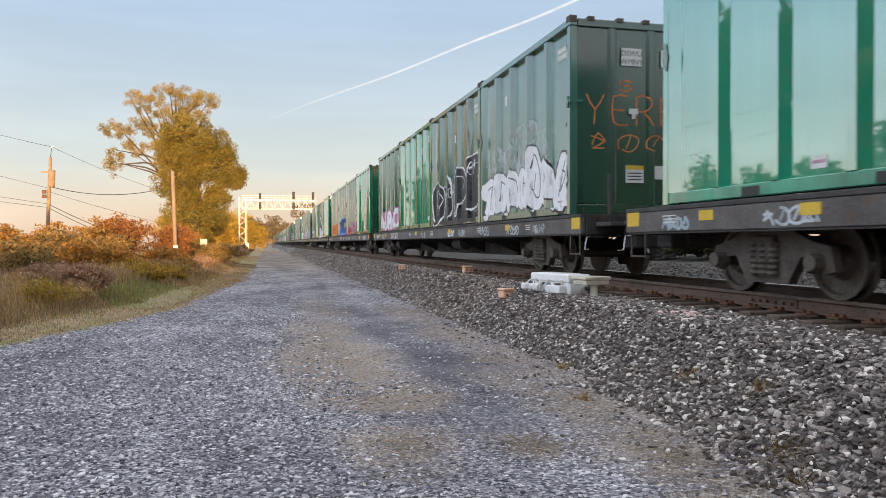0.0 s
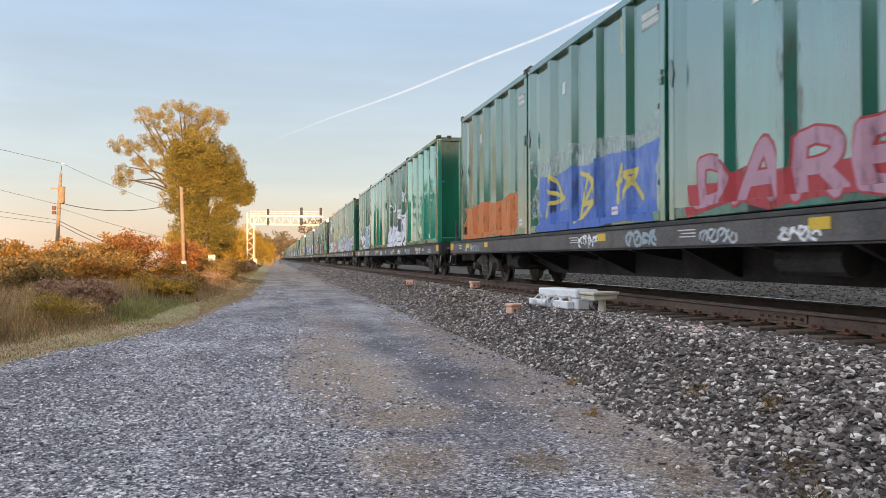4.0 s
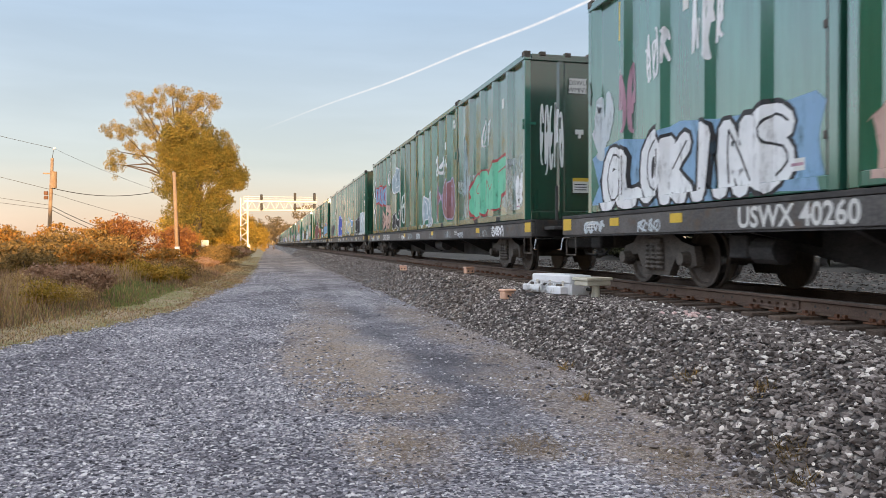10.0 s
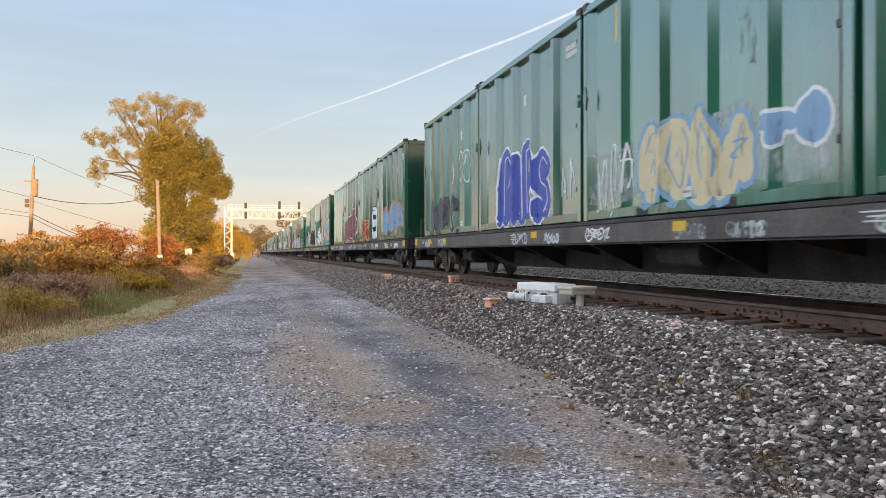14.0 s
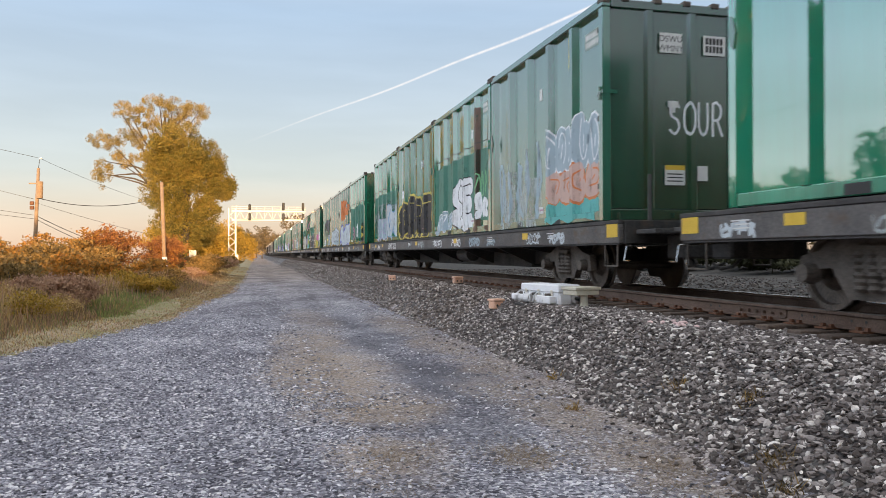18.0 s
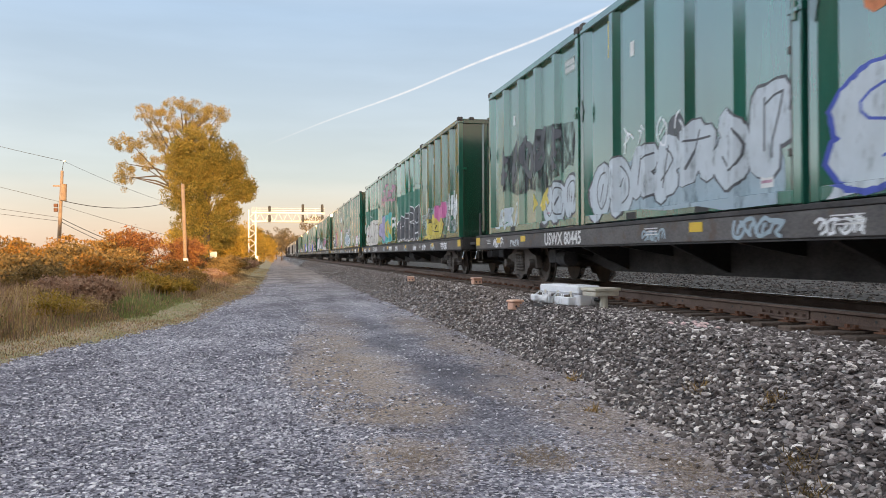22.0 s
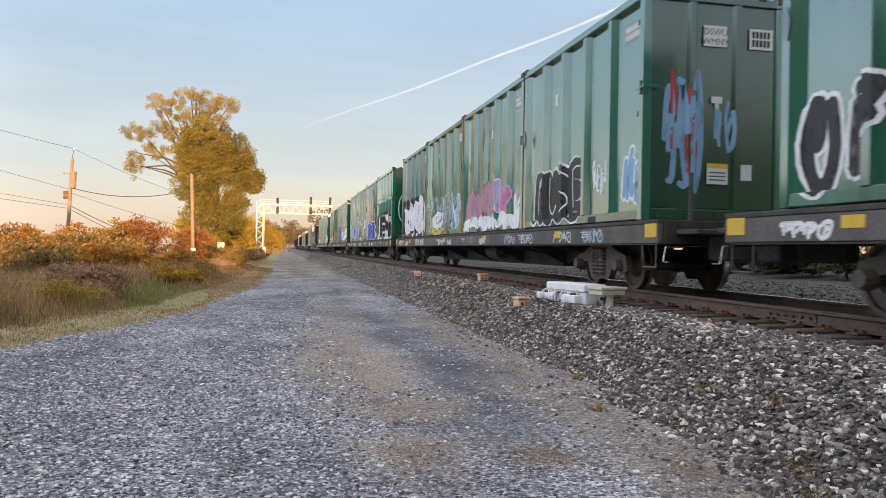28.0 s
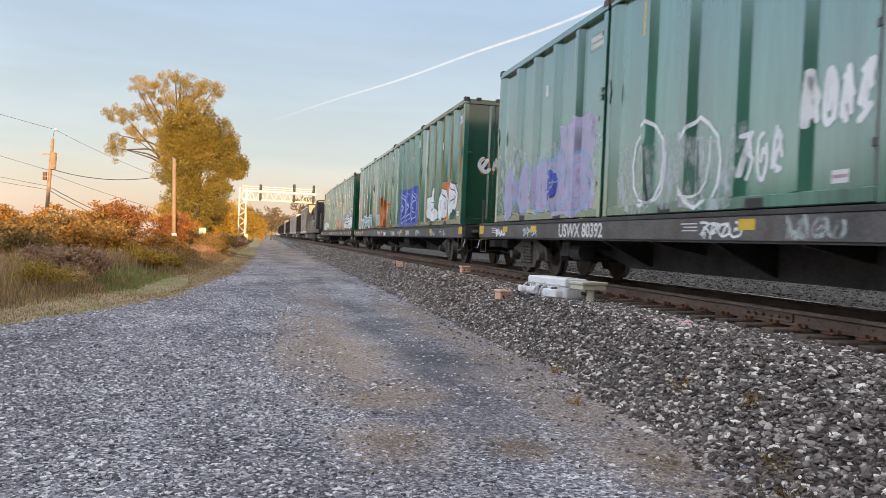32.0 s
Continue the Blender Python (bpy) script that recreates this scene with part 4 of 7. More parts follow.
def build_container():
    """A tall ribbed steel box, front end at y = 0, base at z = 0, centred on x."""
    c = empty("waste_container")
    W = HALF - 0.10     # panel plane
    for s in (-1, 1):
        part("side_panel", box(min(s * (W - 0.02), s * W), max(s * (W - 0.02), s * W), 0.1, LONG - 0.1, 0.12, TALL - 0.12), "green", c)
        for y in RIBS:
            o = [(y - 0.18, W), (y - 0.065, W + 0.10), (y + 0.065, W + 0.10), (y + 0.18, W)]
            part("rib", prism([(s * u, v) for v, u in o], "z", Z_LO, Z_HI - 0.004), "green", c)
        part("bottom_rail", box(min(s * (W - 0.08), s * (W + 0.095)), max(s * (W - 0.08), s * (W + 0.095)), 0.162, LONG - 0.162, 0.012, Z_LO - 0.003, 0.012), "green", c)
        part("top_rail", box(min(s * (W - 0.06), s * (W + 0.11)), max(s * (W - 0.06), s * (W + 0.11)), 0.0, LONG, Z_HI, TALL - 0.02, 0.014), "green", c)
        for y in (2.0, 4.08) if s < 0 else ():
            part("fork_pocket", box(min(s * (W + 0.05), s * (W + 0.0985)), max(s * (W + 0.05), s * (W + 0.0985)), y - 0.17, y + 0.17, 0.025, 0.135), "ink", c, "dark fork-lift pocket")
        if s < 0:
            part("post_gusset", prism([(s * W, LONG - 0.34), (s * (W + 0.10), LONG - 0.161), (s * W, LONG - 0.161)], "z", Z_LO, Z_HI - 0.004), "green", c)
        for y0 in (0.0, LONG - 0.16):
            part("corner_post", box(min(s * (W - 0.05), s * (W + 0.10)), max(s * (W - 0.05), s * (W + 0.10)), y0, y0 + 0.16, 0.0, Z_HI - 0.002, 0.012), "green", c)
            part("corner_casting", box(min(s * (W - 0.04), s * (W + 0.115)), max(s * (W - 0.04), s * (W + 0.115)), y0 - 0.012 if y0 == 0 else y0 - 0.0, y0 + 0.172, TALL - 0.10, TALL + 0.035, 0.012), "truck", c, "brown-stained corner casting")
    # ends
    for y, s in ((0.045, -1), (LONG - 0.045, 1)):
        part("end_wall", box(-W + 0.02, W - 0.02, min(y, y - s * 0.03), max(y, y - s * 0.03), 0.22, TALL - 0.12), "green", c)
        for x in (-0.40, 0.42):
            o = [(x - 0.10, y), (x - 0.05, y + s * 0.055), (x + 0.05, y + s * 0.055), (x + 0.10, y)]
            part("end_rib", prism(o, "z", 0.20, TALL - 0.17), "green", c)
        part("end_sill", box(-W + 0.052, W - 0.052, min(y - s * 0.05, y + s * 0.05), max(y - s * 0.05, y + s * 0.05), 0.0, 0.2, 0.01), "green", c)
        part("end_header", box(-W + 0.062, W - 0.062, min(y - s * 0.05, y + s * 0.05), max(y - s * 0.05, y + s * 0.05), TALL - 0.165, TALL - 0.02, 0.01), "green", c)
    part("roof", box(-W + 0.065, W - 0.065, 0.06, LONG - 0.06, TALL - 0.05, TALL - 0.018), "green", c)
    for x in (-0.85, -0.25, 0.3, 0.85):
        part("roof_clamp", box(x - 0.07, x + 0.07, -0.03, 0.12, TALL - 0.06, TALL + 0.03, 0.01), "truck", c, "brown steel lid clamp")
    bm = cyl((-W - 0.045, 0.205, Z_LO), (-W - 0.045, 0.205, Z_HI - 0.02), 0.026, seg=8)
    for z in (0.55, 1.7, 3.2):
        add_box(bm, -W - 0.08, -W - 0.002, 0.155, 0.255, z, z + 0.09, 0.008)
    part("lock_rod", bm, "truck", c, "dark steel locking rod")
    part("hinge_block", prism([(LONG - 0.18, 2.12), (LONG - 0.13, 2.30), (LONG - 0.07, 2.34), (LONG - 0.04, 2.10), (LONG - 0.08, 1.96), (LONG - 0.14, 1.92)], "x", -W - 0.125, -W - 0.095), "green", c)
    # door gear at the front corner
    bm = bmesh.new()
    add_cyl(bm, (-W - 0.115, 0.10, 2.04), (-W - 0.115, 0.10, 2.26), 0.028, seg=8)
    add_box(bm, -W - 0.13, -W - 0.09, 0.02, 0.20, 2.12, 2.18, 0.008)
    add_box(bm, -W - 0.12, -W + 0.15, -0.035, 0.0, 2.13, 2.19)
    part("door_latch", bm, "green", c)
    part("hinge_bar", prism([(u, v) for x in (-0.95, -0.45, 0.05, 0.55, 0.95) for u, v in ((x - 0.045, 0.05), (x - 0.04, 0.14), (x + 0.04, 0.14), (x + 0.045, 0.05))] + [(1.0, 0.05), (1.0, 0.03), (-1.0, 0.03), (-1.0, 0.05)], "y", -0.06, -0.006), "green", c)
    # plates
    def plate(name, x0, x1, z0, z1, label, mat="paper"):
        return part(name, box(x0, x1, 0.008, 0.0145, z0, z1), mat, c, label)
    w1 = plate("notice", -0.12, 0.26, 0.62, 0.96, "white notice with a yellow warning band")
    part("warning_band", box(-0.12, 0.26, 0.0055, 0.0075, 0.88, 0.96), "yellow", w1)
    for k in range(3):
        part("print_bar", box(-0.08, 0.22, 0.0055, 0.0075, 0.68 + 0.06 * k, 0.70 + 0.06 * k), "ink", w1)
    plate("blank_plate", 0.50, 0.70, 0.70, 0.96, "plain pale plate")
    t = plate("small_sign", -0.06, 0.14, 1.95, 2.06, "small white T-shaped sign")
    part("sign_stem", box(0.01, 0.08, 0.009, 0.0135, 1.86, 1.949), "paper", t)
    return c


def text_mesh(body, size, mat, name, bold=0.0):
    cu = bpy.data.curves.new("letters", "FONT")
    cu.body, cu.size, cu.offset, cu.resolution_u = body, size, bold, 3
    cu.align_x = "CENTER"
    tmp = new("letters", cu)
    me = bpy.data.meshes.new_from_object(tmp.evaluated_get(bpy.context.evaluated_depsgraph_get()))
    bpy.data.objects.remove(tmp)
    bpy.data.curves.remove(cu)
    me.name = name
    me.materials.clear()
    me.materials.append(M[mat] if isinstance(mat, str) else mat)
    return me


def lathe(profile, sgn, seg=28):
    """A ring turned about the x axis."""
    bm = bmesh.new()
    rows = [[bm.verts.new((sgn * x, r * math.cos(6.28318 * k / seg), r * math.sin(6.28318 * k / seg))) for x, r in profile] for k in range(seg)]
    m = len(profile)
    for k in range(seg):
        a, b = rows[k], rows[(k + 1) % seg]
        for i in range(m):
            bm.faces.new((a[i], a[(i + 1) % m], b[(i + 1) % m], b[i]))
    return bm


def build_truck(parent, y, ahead):
    """A two-axle freight truck under a car; wheelsets turn."""
    t = empty("truck", pose(0, y, 0), parent)
    for s in (-1, 1):
        bm = bmesh.new()
        o = [(-1.13, 0.33), (-1.05, 0.60), (-0.75, 0.66), (-0.42, 0.80), (0.42, 0.80), (0.75, 0.66), (1.05, 0.60), (1.13, 0.33),
             (0.98, 0.29), (0.80, 0.46), (0.60, 0.48), (0.38, 0.16), (-0.38, 0.16), (-0.60, 0.48), (-0.80, 0.46), (-0.98, 0.29)]
        x = s * 1.0
        add_prism(bm, o, "x", x - 0.06, x + 0.06)
        part("side_frame", bm, "truck", t)
        for u in (-0.17, 0.0, 0.17):
            sp = bmesh.new()
            rows = []
            for k in range(13):
                r = 0.08 if k % 2 else 0.058
                rows.append([sp.verts.new((s + r * math.cos(0.6283 * i), u + r * math.sin(0.6283 * i), 0.24 + 0.034 * k)) for i in range(10)])
            for a, b in zip(rows, rows[1:]):
                for i in range(10):
                    sp.faces.new((a[i], a[(i + 1) % 10], b[(i + 1) % 10], b[i]))
            ob = part("spring", sp, "truck", t)
            ob.location.x = s * 0.075
        for u in (-0.889, 0.889):
            part("bearing_cap", cyl((s * 1.02, u, 0.42), (s * 1.19, u, 0.42), 0.115, 0.095, 12), "truck", t)
            part("brake_shoe", box(min(s * 0.70, s * 0.80), max(s * 0.70, s * 0.80), u * 0.48 - 0.05, u * 0.48 + 0.05, 0.28, 0.62), "truck", t)
    part("bolster", box(-1.12, 1.12, -0.2, 0.2, 0.42, 0.72, 0.02), "truck", t)
    sets = []
    for u in (-0.889, 0.889):
        w = empty("wheelset", pose(0, y + u, 0.42), parent)
        part("axle", cyl((-0.95, 0, 0), (0.95, 0, 0), 0.075, seg=12), "wheel", w)
        for sgn in (-1, 1):
            wheel = part("wheel", lathe([(0.66, 0.08), (0.66, 0.447), (0.69, 0.445), (0.70, 0.42), (0.81, 0.415), (0.81, 0.36), (0.765, 0.34), (0.755, 0.2), (0.86, 0.14), (0.86, 0.08)], sgn), "wheel", w)
            part("tread", lathe([(0.703, 0.4195), (0.703, 0.4225), (0.795, 0.4185), (0.795, 0.4155)], sgn), "tread", wheel, "bright worn tread")
        sets.append(w)
    return sets


WHEELSETS = []


def build_flat_car():
    """A long flat car; its first container stands at y = 0, rail height z = 0."""
    c = empty("flat_car")
    y0, y1, top = -0.85, 3 * BAY + LONG + 0.85, 1.155
    for s in (-1, 1):
        xo, xi = s * 1.42, s * 1.34
        part("side_sill", box(min(xo, xi), max(xo, xi), y0, y1, top - 0.36, top - 0.066, 0.008), "sill", c, "black side sill with worn paint and stencils")
        # black strip along the sill top imitates the shadow gap below the containers
        part("top_flange", box(min(s * 1.43, s * 1.34), max(s * 1.43, s * 1.34), y0, y1, top - 0.063, top, 0.008), "under", c, "black strip painted for the shadow gap above the sill")
        part("sill_flange", box(min(s * 1.40, s * 1.2), max(s * 1.40, s * 1.2), y0 + 0.05, y1 - 0.05, top - 0.385, top - 0.362), "under", c)
    part("deck", box(-1.335, 1.335, y0 + 0.02, y1 - 0.02, top - 0.05, top - 0.004), "deck", c)
    o = [(y0 + 3.6, top - 0.06), (y1 - 3.6, top - 0.06), (y1 - 4.4, top - 0.45), (y1 - 6.6, top - 0.85), (y0 + 6.6, top - 0.85), (y0 + 4.4, top - 0.45)]
    part("centre_sill", prism(o, "x", -0.42, 0.42), "under", c)
    k = 0
    y = y0 + 4.6
    while y < y1 - 4.4:
        low = 0.80 if k % 2 else 0.56
        bm = prism([(-1.33, top - 0.06), (-1.33, top - 0.40), (-0.43, top - low), (0.43, top - low), (1.33, top - 0.40), (1.33, top - 0.06)], "y", y, y + 0.09)
        part("cross_bearer", bm, "deck", c)
        y += 1.62
        k += 1
    part("end_sill", box(-1.335, 1.335, y0 - 0.03, y0 + 0.05, top - 0.37, top - 0.01, 0.01), "deck", c)
    part("end_sill", box(-1.335, 1.335, y1 - 0.05, y1 + 0.03, top - 0.37, top - 0.01, 0.01), "deck", c)
    for y, d in ((y0, -1), (y1, 1)):
        bm = bmesh.new()
        add_box(bm, -0.36, 0.36, min(y, y + d * 0.28), max(y, y + d * 0.28), 0.56, 1.12, 0.03)
        add_box(bm, -0.11, 0.11, min(y + d * 0.28, y + d * 0.66), max(y + d * 0.28, y + d * 0.66), 0.70, 0.92, 0.03)
        add_box(bm, -0.22, 0.24, min(y + d * 0.62, y + d * 0.90), max(y + d * 0.62, y + d * 0.90), 0.64, 0.96, 0.06)
        part("coupler", bm, "truck", c)
        part("end_platform", box(-1.15, 1.15, min(y + d * 0.035, y + d * 0.62), max(y + d * 0.035, y + d * 0.62), 0.93, 1.0, 0.01), "under", c)
        part("draft_housing", box(-0.62, 0.62, min(y + d * 0.035, y + d * 0.5), max(y + d * 0.035, y + d * 0.5), 0.55, 0.925, 0.03), "under", c)
        for s in (-1, 1):
            bm = bmesh.new()
            x = s * 1.385
            for yy in (y - d * 0.12, y - d * 0.55):
                add_cyl(bm, (x, yy, top - 0.36), (x, yy, 0.42), 0.014, seg=6)
            add_cyl(bm, (x, y - d * 0.12, 0.43), (x, y - d * 0.55, 0.43), 0.014, seg=6)
            part("sill_step", bm, "truck", c)
        bm = bmesh.new()
        add_cyl(bm, (-1.36, y + d * 0.13, 0.74), (0.1, y + d * 0.13, 0.80), 0.013, seg=6)
        add_cyl(bm, (-1.36, y + d * 0.13, 0.74), (-1.40, y + d * 0.13, 0.52), 0.013, seg=6)
        add_cyl(bm, (-1.40, y + d * 0.13, 0.52), (-1.40, y + d * 0.30, 0.52), 0.013, seg=6)
        part("uncoupling_lever", bm, "tread", c, "bright bent steel uncoupling lever")
        bm = bmesh.new()
        pts = [(-0.30, y + d * 0.12, 0.66), (-0.34, y + d * 0.4, 0.44), (-0.30, y + d * 0.75, 0.40), (-0.26, y + d * 1.0, 0.48)]
        for p, q in zip(pts, pts[1:]):
            add_cyl(bm, p, q, 0.025, seg=8)
        part("air_hose", bm, "black", c)
        for s in (-1, 1):
            a, b = y - d * 0.05, y - d * 0.42
            part("end_reflector", box(min(s * 1.4205, s * 1.426), max(s * 1.4205, s * 1.426), min(a, b), max(a, b), top - 0.27, top - 0.06), "yellow", c, "yellow reflective patch")
    # side reflectors, stencils, tie-down boxes
    for yy in (3.2, 8.9, 14.2, 21.4, 23.3):
        part("reflector", box(-1.426, -1.4205, yy, yy + 0.32, top - 0.23, top - 0.10), "yellow", c, "yellow reflective patch")
    for yy, w in ((1.8, 0.35), (5.6, 0.4), (11.4, 0.45), (15.4, 0.4), (24.2, 0.35)):
        bm = bmesh.new()
        for k in range(3):
            add_box(bm, -1.4245, -1.4202, yy, yy + w * (1, 0.8, 0.9)[k], top - 0.15 - 0.045 * k, top - 0.134 - 0.045 * k)
        part("stencil", bm, "paper", c, "small white stencilled lines")
    for yy in (6.0, 12.2, 18.4):
        part("pedestal", box(-1.30, 1.30, yy - 0.05, yy + 0.13, top - 0.004, top + 0.018), "deck", c)
    bm = bmesh.new()
    add_cyl(bm, (-0.85, 9.2, 0.62), (-0.85, 10.3, 0.62), 0.2, seg=16)
    part("air_reservoir", bm, "under", c)
    bm = bmesh.new()
    add_cyl(bm, (-0.9, 20.0, 0.55), (-0.9, 20.45, 0.55), 0.17, seg=14)
    add_box(bm, -1.05, -0.7, 20.5, 20.9, 0.45, 0.75, 0.02)
    part("brake_valve", bm, "under", c)
    part("brake_wheel", cyl((-0.75, y0 + 0.25, 1.16), (-0.75, y0 + 0.25, 1.9), 0.035, seg=8), "under", c, "dark steel brake staff")
    mid = (y0 + y1) / 2
    for yy in (mid - 10.35, mid + 10.35):
        WHEELSETS.append(build_truck(c, yy, 1))
    return c


CONTAINER, FLAT = build_container(), build_flat_car()
CARS, BOXES = [], {}


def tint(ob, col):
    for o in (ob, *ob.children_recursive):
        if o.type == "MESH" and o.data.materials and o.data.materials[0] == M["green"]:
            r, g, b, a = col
            ends = o.name.startswith(("end_", "hinge", "roof"))     # end parts toned darker, their shade and dark reflections put into the colour
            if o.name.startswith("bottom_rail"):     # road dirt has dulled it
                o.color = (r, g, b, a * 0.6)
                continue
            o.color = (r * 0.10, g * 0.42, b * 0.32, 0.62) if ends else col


# paint of each container, front to rear: G glossy and new, n worn, o old and chalky, b with brown streaks
COATS = {-1: "nnoG", 0: "onGn", 1: "Gnnn", 2: "GnGn", 3: "onno", 4: "nono", 5: "onno", 6: "nnnG", 7: "nhnh", 8: "hnno",
         9: "nhnh", 10: "nonn", 11: "nnno", 12: "hnon", 13: "nonn", 14: "nnon"}
TINTS = {"G": (0.008, 0.26, 0.165, 1.0), "n": (0.015, 0.138, 0.090, 0.78), "o": (0.034, 0.165, 0.122, 0.66), "h": (0.014, 0.18, 0.118, 0.95)}
COAT_WORDS = {"G": "glossy clean green steel waste container on a flat car", "n": "worn green ribbed steel waste container with painted tags",
              "h": "green steel waste container, glossy above a seam and painted over below", "o": "faded chalky green steel waste container with painted tags"}


def assemble():
    rng = random.Random(11)
    for n in range(-1, 15):
        y = FRONT + CAR * n
        car = FLAT if n == -1 else copy_thing(FLAT, Matrix())
        car.matrix_basis = pose(TRACK, y, RAIL_Z)
        tagged(car, "long black flat car carrying four green containers", "railcar", "flat cars of the train")
        CARS.append((car, y))
        for k in range(4):
            b = CONTAINER if (n, k) == (-1, 0) else copy_thing(CONTAINER, Matrix())
            yy = y + BAY * k
            b.matrix_basis = pose(TRACK, yy, DECK_Z)
            coat = COATS[n][k]
            r, g, bl, a = TINTS[coat]
            f = rng.uniform(0.85, 1.15)
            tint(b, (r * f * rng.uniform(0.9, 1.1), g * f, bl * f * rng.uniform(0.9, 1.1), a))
            tagged(b, COAT_WORDS[coat], "container", "green containers on the train")
            BOXES[n, k] = (b, yy)


assemble()

# ---------- painted tags, plates and stencils ----------
GLYPHS = {
    "A": [[(0, 0), (0.4, 1), (0.6, 1), (1, 0)], [(0.2, 0.4), (0.8, 0.4)]], "B": [[(0.1, 0), (0.1, 1), (0.8, 0.9), (0.8, 0.6), (0.2, 0.5), (0.9, 0.4), (0.9, 0.1), (0.1, 0)]],
    "D": [[(0.1, 0), (0.1, 1), (0.7, 0.9), (0.95, 0.5), (0.7, 0.1), (0.1, 0)]], "J": [[(0.45, 1), (0.95, 1)], [(0.75, 1), (0.75, 0.2), (0.5, 0), (0.1, 0.1)]], "E": [[(0.9, 1), (0.1, 0.95), (0.1, 0.05), (0.9, 0)], [(0.1, 0.5), (0.75, 0.5)]],
    "F": [[(0.95, 1), (0.15, 0.95), (0.15, 0)], [(0.15, 0.52), (0.8, 0.52)]], "G": [[(0.9, 0.9), (0.4, 1), (0.05, 0.5), (0.4, 0), (0.9, 0.1), (0.9, 0.45), (0.55, 0.45)]],
    "H": [[(0.1, 0), (0.1, 1)], [(0.9, 0), (0.9, 1)], [(0.1, 0.5), (0.9, 0.5)]], "I": [[(0.5, 0), (0.5, 1)]],
    "K": [[(0.1, 0), (0.1, 1)], [(0.9, 1), (0.15, 0.5), (0.95, 0)]], "L": [[(0.1, 1), (0.1, 0.05), (0.9, 0)]],
    "M": [[(0, 0), (0.1, 1), (0.5, 0.4), (0.9, 1), (1, 0)]], "N": [[(0.05, 0), (0.1, 1), (0.9, 0), (0.95, 1)]],
    "O": [[(0.5, 1), (0.1, 0.75), (0.1, 0.25), (0.5, 0), (0.9, 0.25), (0.9, 0.75), (0.5, 1)]], "P": [[(0.1, 0), (0.1, 1), (0.75, 0.95), (0.9, 0.7), (0.7, 0.48), (0.15, 0.45)]],
    "R": [[(0.1, 0), (0.1, 1), (0.75, 0.95), (0.85, 0.7), (0.6, 0.5), (0.15, 0.48)], [(0.5, 0.48), (0.95, 0)]],
    "S": [[(0.9, 0.85), (0.5, 1), (0.1, 0.8), (0.25, 0.55), (0.75, 0.45), (0.9, 0.2), (0.5, 0), (0.08, 0.12)]], "T": [[(0, 0.97), (1, 0.97)], [(0.5, 0.97), (0.5, 0)]],
    "U": [[(0.1, 1), (0.1, 0.25), (0.5, 0), (0.9, 0.25), (0.9, 1)]], "V": [[(0.05, 1), (0.5, 0), (0.95, 1)]], "W": [[(0, 1), (0.25, 0), (0.5, 0.6), (0.75, 0), (1, 1)]],
    "Y": [[(0.05, 1), (0.5, 0.5), (0.95, 1)], [(0.5, 0.5), (0.45, 0)]], "2": [[(0.1, 0.8), (0.5, 1), (0.9, 0.75), (0.1, 0.05), (0.95, 0)]], "3": [[(0.1, 0.95), (0.85, 0.9), (0.4, 0.55), (0.9, 0.3), (0.5, 0), (0.1, 0.1)]],
}
SPRAY = {"white": (0.86, 0.87, 0.89), "black": (0.02, 0.02, 0.024), "pink": (0.62, 0.16, 0.36), "red": (0.46, 0.05, 0.06), "blue": (0.06, 0.10, 0.46), "sky": (0.24, 0.42, 0.62), "azure": (0.07, 0.17, 0.55),
         "mint": (0.16, 0.60, 0.40), "lime": (0.25, 0.62, 0.30), "orange": (0.66, 0.20, 0.06), "yellow": (0.68, 0.55, 0.12), "cream": (0.70, 0.62, 0.40), "bone": (0.70, 0.67, 0.62), "maroon": (0.28, 0.115, 0.12),
         "grey": (0.10, 0.105, 0.115), "silver": (0.56, 0.62, 0.66), "slate": (0.36, 0.46, 0.52), "lilac": (0.45, 0.40, 0.58), "peach": (0.62, 0.42, 0.36), "teal": (0.10, 0.46, 0.44), "brown": (0.13, 0.07, 0.045), "rose": (0.50, 0.28, 0.36)}
SPRAY = {k: sprayed("spray_" + k, v) for k, v in SPRAY.items()}
SPRAY["smoke"] = sprayed("thin_black_overspray", (0.03, 0.03, 0.035), 0.7, 0.42, 0.60)
SPRAY["haze"], SPRAY["grime"] = sprayed("pale_overspray", (0.58, 0.64, 0.65), 0.7, 0.42, 0.64), sprayed("brown_runs", (0.16, 0.10, 0.07), 0.8, 0.50, 0.64)
TAG_RNG = random.Random(77)


